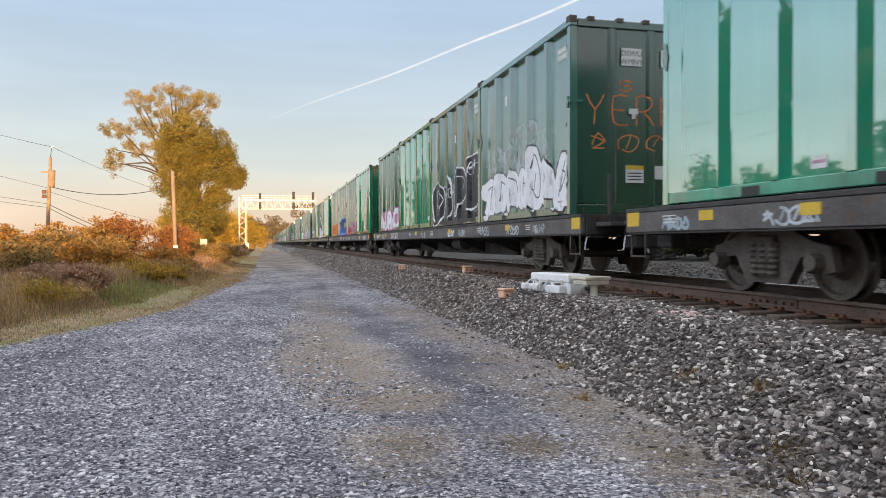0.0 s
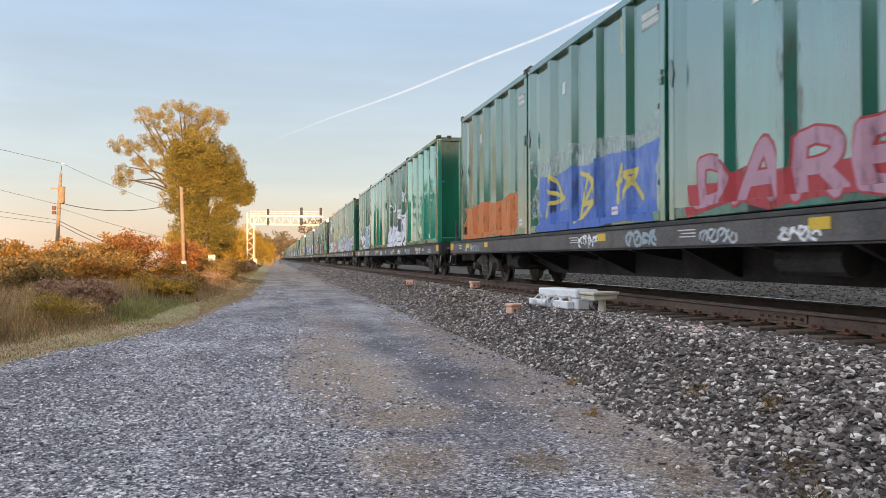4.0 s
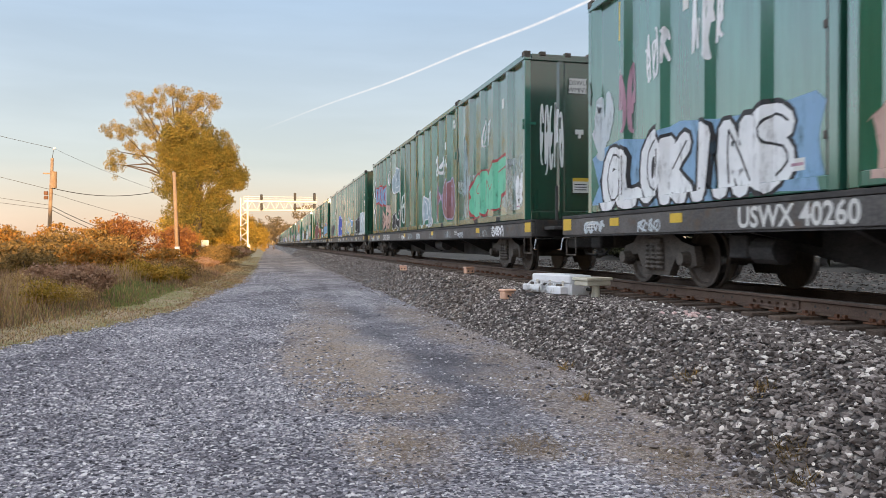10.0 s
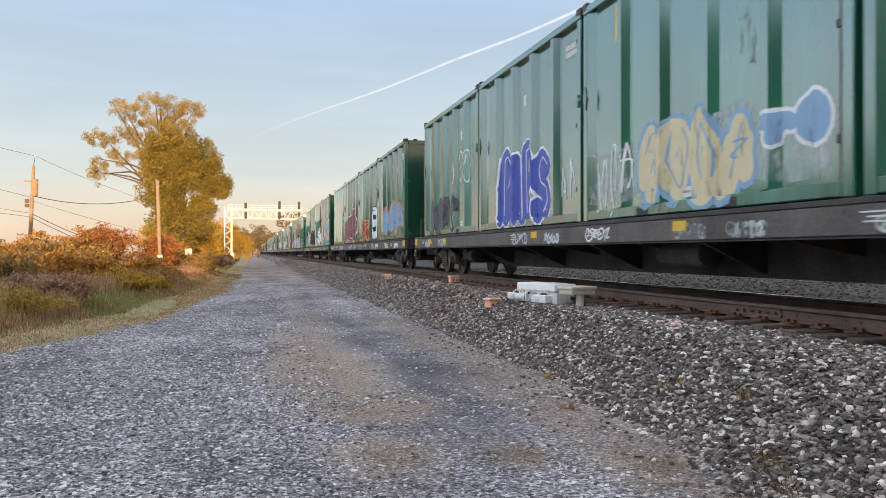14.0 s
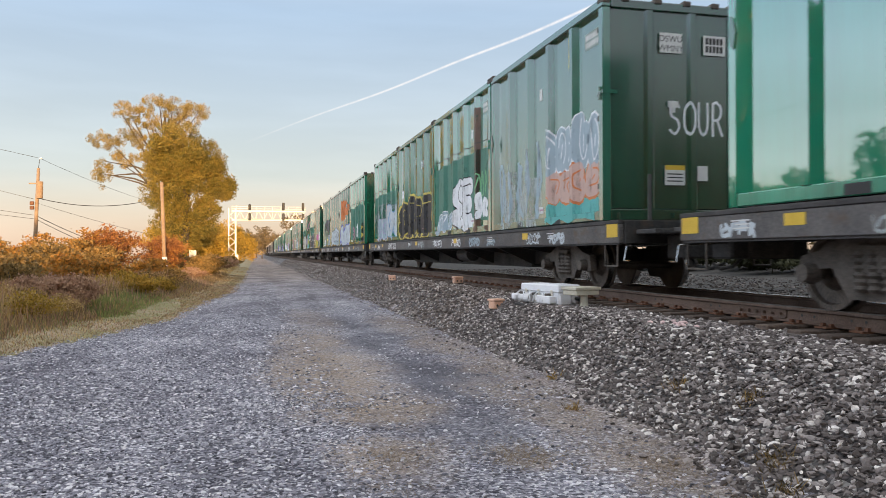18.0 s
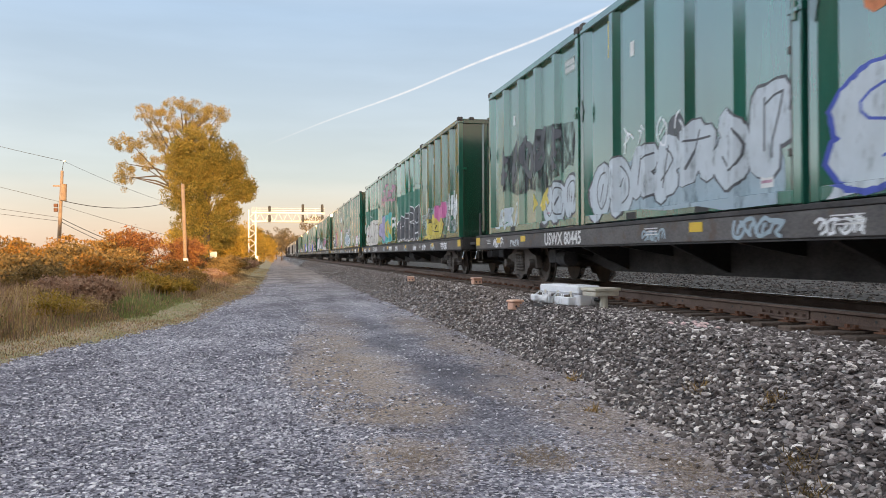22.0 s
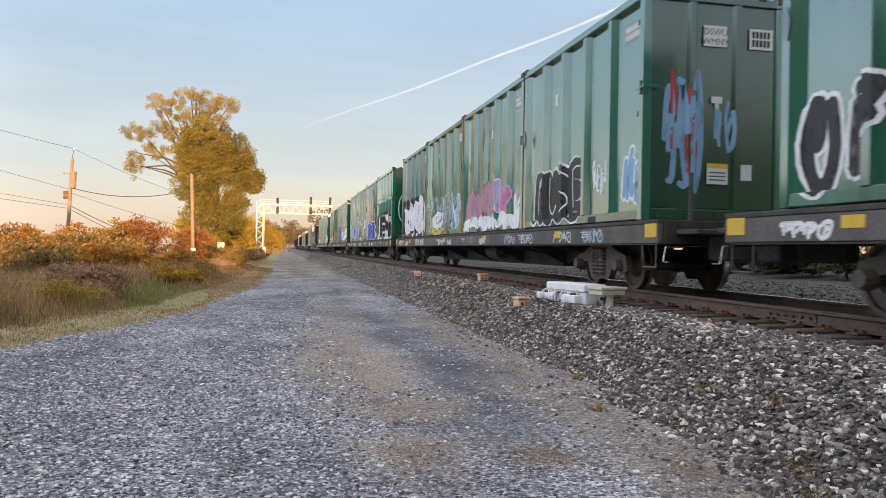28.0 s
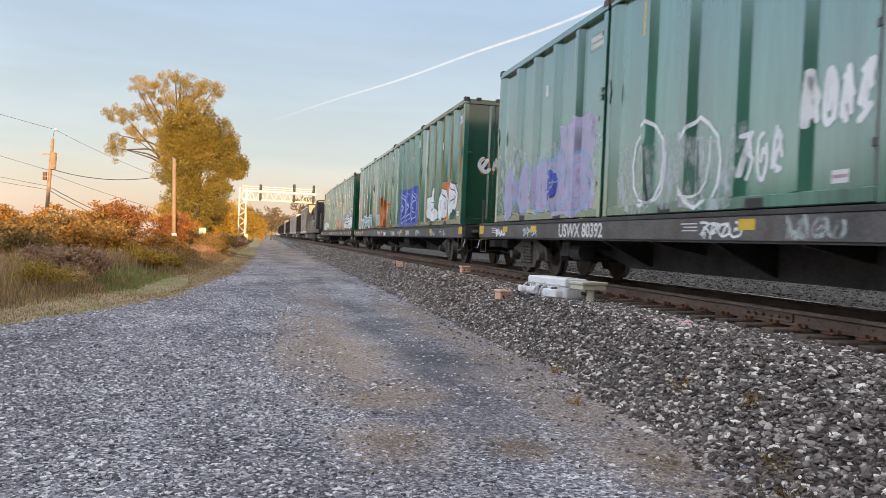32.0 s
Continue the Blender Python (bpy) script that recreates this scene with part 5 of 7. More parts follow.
def wild(n):
    """Strokes with no letters in them, for writing that cannot be made out."""
    out = []
    for _ in range(n):
        pts = [(TAG_RNG.uniform(0, 0.4), TAG_RNG.uniform(0.6, 1)), (TAG_RNG.uniform(0.5, 1), TAG_RNG.uniform(0.5, 1)), (TAG_RNG.uniform(0, 0.5), TAG_RNG.uniform(0.2, 0.6)),
               (TAG_RNG.uniform(0.4, 1), TAG_RNG.uniform(0, 0.4)), (TAG_RNG.uniform(0, 0.6), TAG_RNG.uniform(0, 0.2))]
        two = [(TAG_RNG.uniform(0, 0.3), TAG_RNG.uniform(0, 0.4)), (TAG_RNG.uniform(0.2, 0.6), TAG_RNG.uniform(0.7, 1.1)), (TAG_RNG.uniform(0.7, 1), TAG_RNG.uniform(0, 0.7))]
        if TAG_RNG.random() < 0.55:      # a rounded bubble letter
            p0, lean = TAG_RNG.uniform(0, 6.28), TAG_RNG.uniform(-0.12, 0.12)
            loop = []
            for q in range(TAG_RNG.randint(6, 8)):
                a, r = p0 + q * 0.85, TAG_RNG.uniform(0.34, 0.55)
                loop.append((0.5 + r * math.cos(a) + lean * math.sin(a), 0.5 + r * math.sin(a)))
            out.append([loop, [(TAG_RNG.uniform(0.3, 0.5), TAG_RNG.uniform(0.2, 0.5)), (0.55, 0.6), (TAG_RNG.uniform(0.5, 0.8), TAG_RNG.uniform(0.5, 0.9))]])
        else:
            out.append([pts[:TAG_RNG.randint(3, 5)], two])
    return out


def rounded(pts, k=2):
    """The bends of a hand-drawn stroke, rounded."""
    if len(pts) < 3:
        return pts
    q = [pts[0], *pts, pts[-1]]
    out = []
    for a, b, c, d in zip(q, q[1:], q[2:], q[3:]):
        for i in range(k):
            t = i / k
            out.append(tuple(0.5 * (2 * b[j] + (c[j] - a[j]) * t + (2 * a[j] - 5 * b[j] + 4 * c[j] - d[j]) * t * t + (3 * b[j] - a[j] - 3 * c[j] + d[j]) * t ** 3) for j in (0, 1)))
    return out + [pts[-1]]


def ribbon(bm, pts, w, lift):
    """A thick brushed line in the plane (u, v); lift is kept in the third coordinate."""
    pts = rounded(pts)
    for (a, b), (c, d) in zip(pts, pts[1:]):
        L = math.hypot(c - a, d - b) or 1e-6
        nx, ny = -(d - b) / L * w / 2, (c - a) / L * w / 2
        bm.faces.new([bm.verts.new(q) for q in ((a + nx, b + ny, lift), (a - nx, b - ny, lift), (c - nx, d - ny, lift), (c + nx, d + ny, lift))])
    for k, (a, b) in enumerate(pts):
        r = w / 2 * TAG_RNG.uniform(0.98, 1.12)
        bm.faces.new([bm.verts.new((a + r * math.cos(i * 0.7854 + k), b + r * math.sin(i * 0.7854 + k), lift + 0.00004 * (k + 1))) for i in range(8)])


def lay_on_side(bm, name, mat, parent):
    """Wrap a flat drawing (u along the container, v up, lift) over panels, ribs and posts of the near wall."""
    for y in BREAKS:
        bmesh.ops.bisect_plane(bm, geom=bm.verts[:] + bm.edges[:] + bm.faces[:], plane_co=(y, 0, 0), plane_no=(1, 0, 0), dist=1e-5)
    for z in (Z_LO, Z_LO - 0.008):
        bmesh.ops.bisect_plane(bm, geom=bm.verts[:] + bm.edges[:] + bm.faces[:], plane_co=(0, z, 0), plane_no=(0, 1, 0), dist=1e-5)
    W = HALF - 0.10
    for v in bm.verts:
        y, z, lift = v.co
        y = min(max(y, 0.004), LONG - 0.004)
        z = min(max(z, 0.02), TALL - 0.02)
        d = side_depth(y)
        if z < Z_LO - 0.004:
            d = max(d, 0.097)
        v.co = (-W - d - 0.003 - lift, y, z)
    me = bpy.data.meshes.new(name)
    bm.to_mesh(me)
    bm.free()
    me.materials.append(mat)
    ob = new(name, me)
    ob.parent = parent
    return ob


def letters(text):
    return [GLYPHS[c] for c in text] if isinstance(text, str) else wild(text)


def tag(key, text, far, near, z0, z1, fill, line, fat=0.26, rim=0.05, slope=0.0, inner=True):
    """Lettering on a container's near wall: reads from its rear (far) to its front (near), metres from the front end."""
    box_, _ = BOXES[key]
    gl = letters(text)
    n = len(gl)
    step = (far - near) / n
    lays = ([(rim, line, 0.0)] if line else []) + ([(0.0, fill, 0.003)] if fill else [])
    if inner and line and fill and fat > 0.2:
        lays.append((None, line, 0.0055))     # inner strokes drawn over the fill
    jit = [(TAG_RNG.uniform(-0.05, 0.05), TAG_RNG.uniform(0.9, 1.08), TAG_RNG.uniform(-0.1, 0.1)) for _ in gl]
    for grow, col, lift in lays:
        bm = bmesh.new()
        for i, (g, (dz, sz, sh)) in enumerate(zip(gl, jit)):
            w = min(fat, step * 0.62) * (1.0 if isinstance(text, str) or not line else 0.95)
            for k, line_ in enumerate(g):
                pts = []
                for u, v in line_:
                    uu = 0.14 + 0.72 * u + sh * (v - 0.5)
                    y = far - step * (i + uu)
                    z = z0 + w / 2 + (z1 - z0 - w) * v * sz + dz + slope * (far - y)
                    pts.append((y, z))
                if grow is None:
                    pts = [(y - 0.16 * w, z + 0.1 * w) for y, z in pts[:-1]] or pts
                ribbon(bm, pts, 0.032 if grow is None else w + 2 * grow, lift + 0.0006 * k + 0.0004 * (i % 3))
        lay_on_side(bm, "painted_tag" if grow == 0.0 else "tag_outline", SPRAY[col], box_)


def scrawl(key, n, far, near, z0, z1, col, thin=0.035):
    tag(key, n, far, near, z0, z1, col, None, thin)


def patch(key, far, near, z0, z1, col, ragged=0.12, lift=-0.0012):
    """A filled area of sprayed colour with an uneven edge."""
    box_, _ = BOXES[key]
    bm = bmesh.new()
    ring = []
    for (a, b), (c, d) in zip([(near, z0), (far, z0), (far, z1), (near, z1)], [(far, z0), (far, z1), (near, z1), (near, z0)]):
        for k in range(6):
            q = k / 6
            ring.append((a + (c - a) * q + TAG_RNG.uniform(-ragged, ragged), b + (d - b) * q + TAG_RNG.uniform(-ragged, ragged), lift))
    bm.faces.new([bm.verts.new(p) for p in ring])
    bmesh.ops.triangulate(bm, faces=bm.faces)
    lay_on_side(bm, "sprayed_patch", SPRAY[col], box_)


def end_tag(key, text, x0, x1, z0, z1, col, thin=0.04):
    """Lettering on the front end wall."""
    box_, _ = BOXES[key]
    gl = letters(text)
    n = len(gl)
    step = (x1 - x0) / n
    bm = bmesh.new()
    for i, g in enumerate(gl):
        for k, line_ in enumerate(g):
            ribbon(bm, [(x0 + step * (i + 0.12 + 0.76 * u), z0 + (z1 - z0) * v) for u, v in line_], thin, 0.0004 * (i + k))
    for c in (-0.40, 0.42):
        for d in (-0.10, -0.05, 0.05, 0.10):
            bmesh.ops.bisect_plane(bm, geom=bm.verts[:] + bm.edges[:] + bm.faces[:], plane_co=(c + d, 0, 0), plane_no=(1, 0, 0), dist=1e-5)
    for v in bm.verts:
        x, z, lift = v.co
        dep = 0.0
        for c in (-0.40, 0.42):
            q = abs(x - c)
            dep = max(dep, 0.055 if q < 0.0501 else 0.055 * (0.10 - q) / 0.05 if q < 0.10 else 0.0)
        v.co = (x, 0.045 - dep - 0.004 - lift, z)
    me = bpy.data.meshes.new("painted_tag")
    bm.to_mesh(me)
    bm.free()
    me.materials.append(SPRAY[col])
    new("painted_tag", me).parent = box_


def seam(key, z):
    """A weld seam across the wall; below it the paint was rolled over, dull."""
    bm = bmesh.new()
    bm.faces.new([bm.verts.new(p) for p in ((0.2, z, -0.001), (LONG - 0.2, z, -0.001), (LONG - 0.2, z + 0.022, -0.001), (0.2, z + 0.022, -0.001))])
    lay_on_side(bm, "weld_seam", M["ink"], BOXES[key][0])
    patch(key, LONG - 0.2, 0.2, 0.31, z - 0.2, "rolled", 0.05)


SPRAY["rolled"] = sprayed("rolled_dull_green", (0.048, 0.20, 0.145), 0.45, 0.28, 0.46)
for key in ((7, 1), (7, 3), (9, 1), (9, 3), (8, 0), (12, 0)):
    seam(key, 2.35)
T = tag
patch((0, 0), 5.6, 1.2, 0.6, 1.9, "haze", 0.35); T((0, 0), 4, 5.9, 2.4, 0.04, 1.25, "white", "grey", 0.55, 0.04); T((0, 0), 3, 2.6, 0.2, 0.04, 1.45, "white", "black", 0.5)
patch((0, 1), 5.75, 0.4, 0.03, 0.95, "black", 0.06); patch((0, 1), 3.4, 0.5, 0.8, 1.6, "black", 0.08); T((0, 1), "DIPE", 5.85, 0.35, 0.03, 1.45, "black", "white", 0.62, 0.05, 0.09); scrawl((0, 1), 3, 1.6, 0.7, 1.35, 1.85, "white", 0.03); scrawl((0, 1), 3, 3.9, 3.1, 0.9, 1.3, "white", 0.03); T((0, 1), "O", 5.7, 5.3, 0.35, 0.75, "white", None, 0.05)
patch((0, 3), 4.9, 0.9, 0.1, 0.95, "rose", 0.12); T((0, 3), "VERANO", 5.0, 0.8, 0.08, 0.98, "white", "pink", 0.20); scrawl((0, 3), 3, 5.9, 5.1, 0.1, 1.0, "white")
patch((1, 1), 5.7, 2.2, 0.1, 0.55, "red", 0.1); T((1, 1), "DARE2", 5.6, 0.6, 0.10, 0.85, "rose", "red", 0.18, 0.03); patch((1, 2), 5.6, 0.4, 0.03, 1.2, "azure"); T((1, 2), 3, 5.4, 0.6, 0.1, 1.15, None, "yellow", 0.05, 0.02); patch((1, 3), 5.8, 1.0, 0.03, 0.95, "orange"); scrawl((1, 1), 2, 1.6, 0.9, 0.3, 1.5, "white", 0.06)

patch((2, 1), 5.7, 2.9, 0.03, 0.85, "white", 0.12); T((2, 1), 5, 5.8, 2.8, 0.03, 1.05, "white", "lilac", 0.4); patch((2, 1), 2.8, 0.4, 0.05, 1.45, "white", 0.14); T((2, 1), 3, 2.8, 0.35, 0.08, 1.6, "white", "grey", 0.42, 0.04); patch((2, 1), 2.5, 1.9, 0.7, 1.3, "grey", 0.06, 0.004)
scrawl((2, 1), 3, 5.0, 3.4, 1.58, 2.18, "white"); scrawl((2, 1), 3, 1.4, 0.5, 1.78, 2.58, "white")
T((2, 3), 4, 5.8, 3.3, 0.03, 0.95, None, "white", 0.10, 0.01); patch((2, 3), 3.3, 0.8, 0.05, 1.3, "slate", 0.2); T((2, 3), 4, 3.4, 0.6, 0.05, 1.65, "slate", "white", 0.34)
patch((3, 0), 5.9, 1.6, 0.05, 0.8, "slate", 0.2); T((3, 0), 7, 5.9, 1.2, 0.04, 1.05, "lilac", "white", 0.30, 0.02); T((3, 0), "O", 1.3, 0.45, 0.35, 1.1, "rose", "white", 0.4, 0.03); scrawl((3, 0), 3, 5.6, 4.6, 1.1, 2.1, "white")
patch((3, 1), 5.5, 0.4, 0.1, 0.9, "silver", 0.12); T((3, 1), 7, 5.9, 0.2, 0.05, 1.15, "silver", "maroon", 0.6, 0.05, 0.06); scrawl((3, 1), 3, 5.6, 4.9, 1.3, 2.1, "white", 0.045); scrawl((3, 1), 3, 4.4, 3.5, 1.4, 2.3, "white", 0.05)
T((3, 2), "UU", 2.9, 1.45, 0.08, 1.25, "pink", "rose", 0.55); patch((3, 2), 2.7, 1.5, 0.15, 1.0, "pink", 0.1, 0.004); T((3, 2), "I", 1.5, 0.35, 0.1, 1.4, "lime", "white", 0.62, 0.03); patch((3, 2), 5.8, 3.4, 0.05, 0.85, "peach"); T((3, 2), "TUL", 5.4, 3.2, 0.06, 0.95, "white", "red", 0.24)
patch((3, 3), 5.9, 0.4, 0.04, 1.15, "sky"); T((3, 3), "GLOKINS", 5.7, 0.8, 0.04, 1.1, "white", "black", 0.34, 0.06); T((3, 3), 2, 5.9, 5.3, 0.9, 2.1, "silver", None, 0.3); scrawl((3, 3), 3, 5.1, 4.5, 1.2, 2.4, "rose", 0.06); scrawl((3, 3), 4, 4.2, 3.4, 1.9, 2.7, "white", 0.045); scrawl((3, 3), 4, 2.9, 2.1, 1.8, 3.2, "white", 0.06); scrawl((3, 3), 3, 1.5, 0.6, 2.3, 3.2, "white", 0.05)
T((4, 0), "SMF", 4.65, 1.6, 0.15, 1.35, "mint", "red", 0.62, 0.07, 0.12); patch((4, 0), 3.9, 2.1, 0.4, 1.2, "mint", 0.1, 0.0035); scrawl((4, 0), 4, 5.8, 4.9, 0.3, 2.4, "slate", 0.05); scrawl((4, 0), 2, 3.6, 2.9, 2.0, 2.8, "white", 0.04); scrawl((4, 0), 2, 0.9, 0.3, 0.3, 1.1, "white", 0.12)
T((4, 1), 4, 5.6, 3.6, 0.05, 1.30, "slate", "white", 0.3); T((4, 1), 3, 3.2, 0.5, 0.21, 1.60, "maroon", "lilac", 0.4, 0.05); T((4, 1), 3, 3.4, 1.2, 1.78, 2.48, None, "white", 0.05, 0.03)
T((4, 2), 3, 5.9, 3.7, 1.58, 2.88, "slate", "white", 0.36, 0.04); T((4, 2), 3, 5.9, 4.2, 0.07, 1.00, "black", "white", 0.28, 0.03); scrawl((4, 2), 4, 3.8, 2.9, 0.21, 1.80, "white")
T((4, 3), 5, 4.9, 1.9, 1.33, 2.38, "sky", "red", 0.24, 0.09); T((4, 3), 3, 3.1, 0.5, 0.05, 1.35, "peach", "black", 0.34, 0.03); scrawl((4, 3), 3, 1.7, 0.4, 2.08, 2.98, "white"); T((4, 3), "M", 5.85, 5.05, 1.95, 2.85, "grey", "white", 0.19, 0.035); T((4, 3), "A", 5.85, 5.05, 1.1, 1.95, "grey", "white", 0.2, 0.035); T((4, 3), "K", 5.85, 5.05, 0.25, 1.15, "grey", "white", 0.2, 0.035)
T((5, 0), "SERVE", 3.0, 0.3, 0.04, 1.3, "silver", "white", 0.40, 0.04); T((5, 0), "SUPE", 5.7, 3.2, 0.04, 1.1, "black", "silver", 0.42, 0.04); scrawl((5, 0), 2, 1.1, 0.4, 1.6, 2.5, "white", 0.05)
T((5, 1), 4, 4.3, 1.6, 0.11, 1.35, "cream", "sky", 0.34, 0.08); scrawl((5, 1), 3, 5.8, 4.4, 0.11, 1.30, "white"); T((5, 1), 2, 1.4, 0.4, 0.58, 1.18, "sky", "white", 0.2)
T((5, 2), "RIPS", 4.6, 1.7, 0.05, 1.70, "blue", "white", 0.44, 0.05); scrawl((5, 2), 2, 1.1, 0.4, 0.31, 1.20, "white")
T((5, 3), 4, 5.6, 2.2, 0.05, 1.20, "grey", "black", 0.3, 0.03); scrawl((5, 3), 3, 3.0, 0.9, 1.38, 2.28, "white")
T((6, 0), 4, 4.8, 0.8, 0.21, 1.50, "sky", "orange", 0.36, 0.06)
T((6, 1), 5, 5.8, 2.6, 0.07, 1.15, "red", "yellow", 0.28, 0.05); patch((6, 1), 2.2, 0.5, 0.05, 1.30, "black"); T((6, 1), "SEK", 2.2, 0.3, 0.11, 1.55, "white", "black", 0.34, 0.05)
patch((6, 2), 5.8, 2.9, 0.06, 1.1, "maroon", 0.08); T((6, 2), "KHIS", 5.9, 2.9, 0.04, 1.45, "maroon", "white", 0.55, 0.04, 0.1); T((6, 2), "O", 3.1, 1.2, 0.1, 1.95, "maroon", "white", 0.8, 0.04, 0.0, False); patch((6, 2), 2.5, 1.75, 0.6, 1.5, "maroon", 0.04, 0.002); T((6, 2), "OO", 2.6, 1.75, 1.25, 1.6, "white", None, 0.05); T((6, 2), "U", 2.75, 1.6, 0.4, 0.9, "white", None, 0.055); T((6, 2), "O", 2.3, 2.0, 0.95, 1.2, "white", None, 0.05)
T((7, 0), 5, 2.7, 0.3, 0.9, 1.95, "slate", "white", 0.40, 0.03); T((7, 0), 4, 2.6, 0.3, 0.35, 1.05, "peach", "orange", 0.36, 0.04); patch((7, 0), 2.6, 0.3, 0.04, 0.45, "teal", 0.08); T((7, 0), 5, 5.8, 2.9, 0.06, 1.75, None, "slate", 0.06, 0.03); patch((7, 0), 5.6, 3.2, 0.05, 1.2, "haze", 0.2)
T((7, 1), "SE", 3.6, 1.9, 0.11, 1.55, "white", "black", 0.46, 0.03); T((7, 1), 3, 5.8, 3.7, 0.05, 0.75, "slate", "white", 0.26, 0.03); patch((7, 1), 1.55, 1.1, 0.05, 3.30, "brown", 0.06); patch((7, 1), 0.5, 0.2, 0.05, 3.20, "brown", 0.06); scrawl((7, 1), 3, 1.4, 0.5, 0.88, 1.58, "lime"); T((7, 1), 2, 1.4, 0.5, 0.31, 1.00, "white", None, 0.2)
patch((7, 2), 5.7, 0.7, 0.04, 1.1, "black", 0.08); T((7, 2), "SERE", 5.9, 0.5, 0.03, 1.5, "black", "yellow", 0.66, 0.07); scrawl((7, 2), 5, 5.2, 1.2, 0.04, 0.16, "yellow", 0.03); patch((7, 2), 5.75, 5.35, 1.65, 1.95, "white", 0.02); scrawl((7, 2), 4, 2.2, 1.3, 2.4, 2.75, "white")
patch((7, 3), 5.2, 0.6, 0.1, 1.25, "haze", 0.3); T((7, 3), 4, 5.2, 2.4, 0.06, 1.15, "slate", "lilac", 0.5, 0.03); patch((7, 3), 3.4, 2.5, 0.2, 1.6, "peach", 0.2); T((7, 3), 3, 2.6, 0.5, 0.1, 1.65, "silver", "sky", 0.5, 0.04); patch((7, 3), 2.0, 1.5, 0.3, 1.2, "black", 0.1, 0.002)
scrawl((8, 0), 4, 5.4, 3.6, 0.21, 1.20, "rose", 0.06); scrawl((8, 0), 3, 3.6, 2.6, 0.31, 1.20, "white", 0.05); patch((8, 0), 1.9, 0.9, 0.11, 1.15, "black", 0.05); T((8, 0), "3", 1.8, 1.0, 0.21, 1.05, "yellow", None, 0.10)
T((8, 1), 4, 5.5, 1.0, 1.5, 3.1, "orange", None, 0.40); patch((8, 1), 5.8, 0.5, 0.04, 0.9, "silver", 0.1); T((8, 1), "SEARS", 5.8, 0.4, 0.04, 1.3, "silver", "blue", 0.52, 0.06)
patch((8, 2), 5.7, 0.4, 0.05, 0.95, "slate", 0.15); T((8, 2), 7, 5.8, 0.3, 0.05, 1.15, "silver", "grey", 0.42, 0.03, 0.06); scrawl((8, 2), 4, 4.6, 2.4, 1.1, 1.6, "white"); patch((8, 2), 3.2, 2.4, 0.8, 1.4, "grey", 0.15)
patch((8, 3), 5.2, 0.6, 1.0, 2.1, "smoke", 0.25); scrawl((8, 3), 5, 5.4, 1.0, 1.1, 2.2, "grey", 0.16); T((8, 3), 3, 2.2, 0.3, 0.1, 1.0, "silver", "grey", 0.3); T((8, 3), 3, 5.6, 3.6, 0.1, 0.7, None, "silver", 0.08, 0.02); scrawl((8, 3), 2, 2.9, 1.8, 0.35, 0.9, "yellow", 0.12)
patch((9, 0), 5.6, 2.6, 0.04, 0.75, "yellow", 0.1); T((9, 0), 4, 5.6, 2.4, 0.04, 0.95, "yellow", "black", 0.40, 0.015); T((9, 0), 2, 4.0, 2.2, 0.65, 1.25, "pink", None, 0.5); scrawl((9, 0), 5, 1.4, 0.6, 0.6, 1.5, "white", 0.045)
patch((9, 1), 5.8, 0.9, 0.04, 0.8, "grey", 0.1); T((9, 1), "SKE", 5.9, 3.2, 0.03, 1.15, "grey", "white", 0.52, 0.035, 0.05); T((9, 1), "BM", 3.1, 0.7, 0.03, 1.45, "grey", "white", 0.62, 0.035); T((9, 1), 2, 0.9, 0.3, 0.5, 1.0, None, "white", 0.06, 0.01)
patch((9, 2), 4.9, 1.7, 0.07, 1.55, "teal", 0.06); T((9, 2), "HON", 4.6, 2.0, 0.31, 1.35, "yellow", "teal", 0.24, 0.03); T((9, 2), "O", 3.6, 3.0, 0.68, 1.18, "red", None, 0.26); T((9, 2), 5, 5.9, 0.8, 1.98, 3.08, "rose", None, 0.12); T((9, 2), 2, 1.5, 0.4, 0.31, 1.30, None, "white", 0.05, 0.03)
patch((9, 3), 5.8, 0.5, 0.1, 0.7, "cream", 0.15); patch((9, 3), 5.8, 0.5, 0.05, 0.5, "bone", 0.1, 0.0); T((9, 3), "SURE", 5.9, 0.3, 0.12, 1.45, "bone", "brown", 0.6, 0.02); T((9, 3), 3, 5.4, 3.4, 1.6, 1.9, None, "white", 0.03, 0.01); patch((9, 3), 0.9, 0.5, 1.6, 1.8, "white", 0.04); T((9, 2), 3, 5.95, 4.2, 0.08, 1.55, "lilac", "black", 0.55, 0.025); T((9, 2), 3, 4.4, 4.0, 0.6, 1.5, "white", "black", 0.3, 0.02); scrawl((9, 2), 4, 5.85, 4.3, 1.75, 2.8, "peach", 0.12)
T((10, 0), 4, 3.4, 1.4, 0.07, 0.90, "white", "rose", 0.24); T((10, 0), 3, 1.2, 0.3, 0.11, 1.10, "white", None, 0.12); scrawl((10, 0), 3, 5.6, 4.6, 0.11, 0.90, "white")
T((10, 1), 5, 5.5, 1.2, 0.07, 1.20, "slate", "white", 0.3); T((10, 2), "L", 2.6, 1.3, 0.21, 1.50, "white", "red", 0.4, 0.12); scrawl((10, 2), 3, 3.4, 2.3, 2.08, 2.88, "white", 0.06)
T((10, 3), 4, 3.7, 1.6, 0.07, 0.90, "grey", "white", 0.24, 0.03); T((10, 3), 3, 1.5, 0.3, 0.21, 1.70, "rose", "red", 0.3, 0.03); T((10, 3), 2, 5.9, 4.6, 0.07, 1.40, "black", "white", 0.2, 0.05); scrawl((10, 3), 2, 2.7, 1.4, 1.28, 2.08, "red", 0.04)
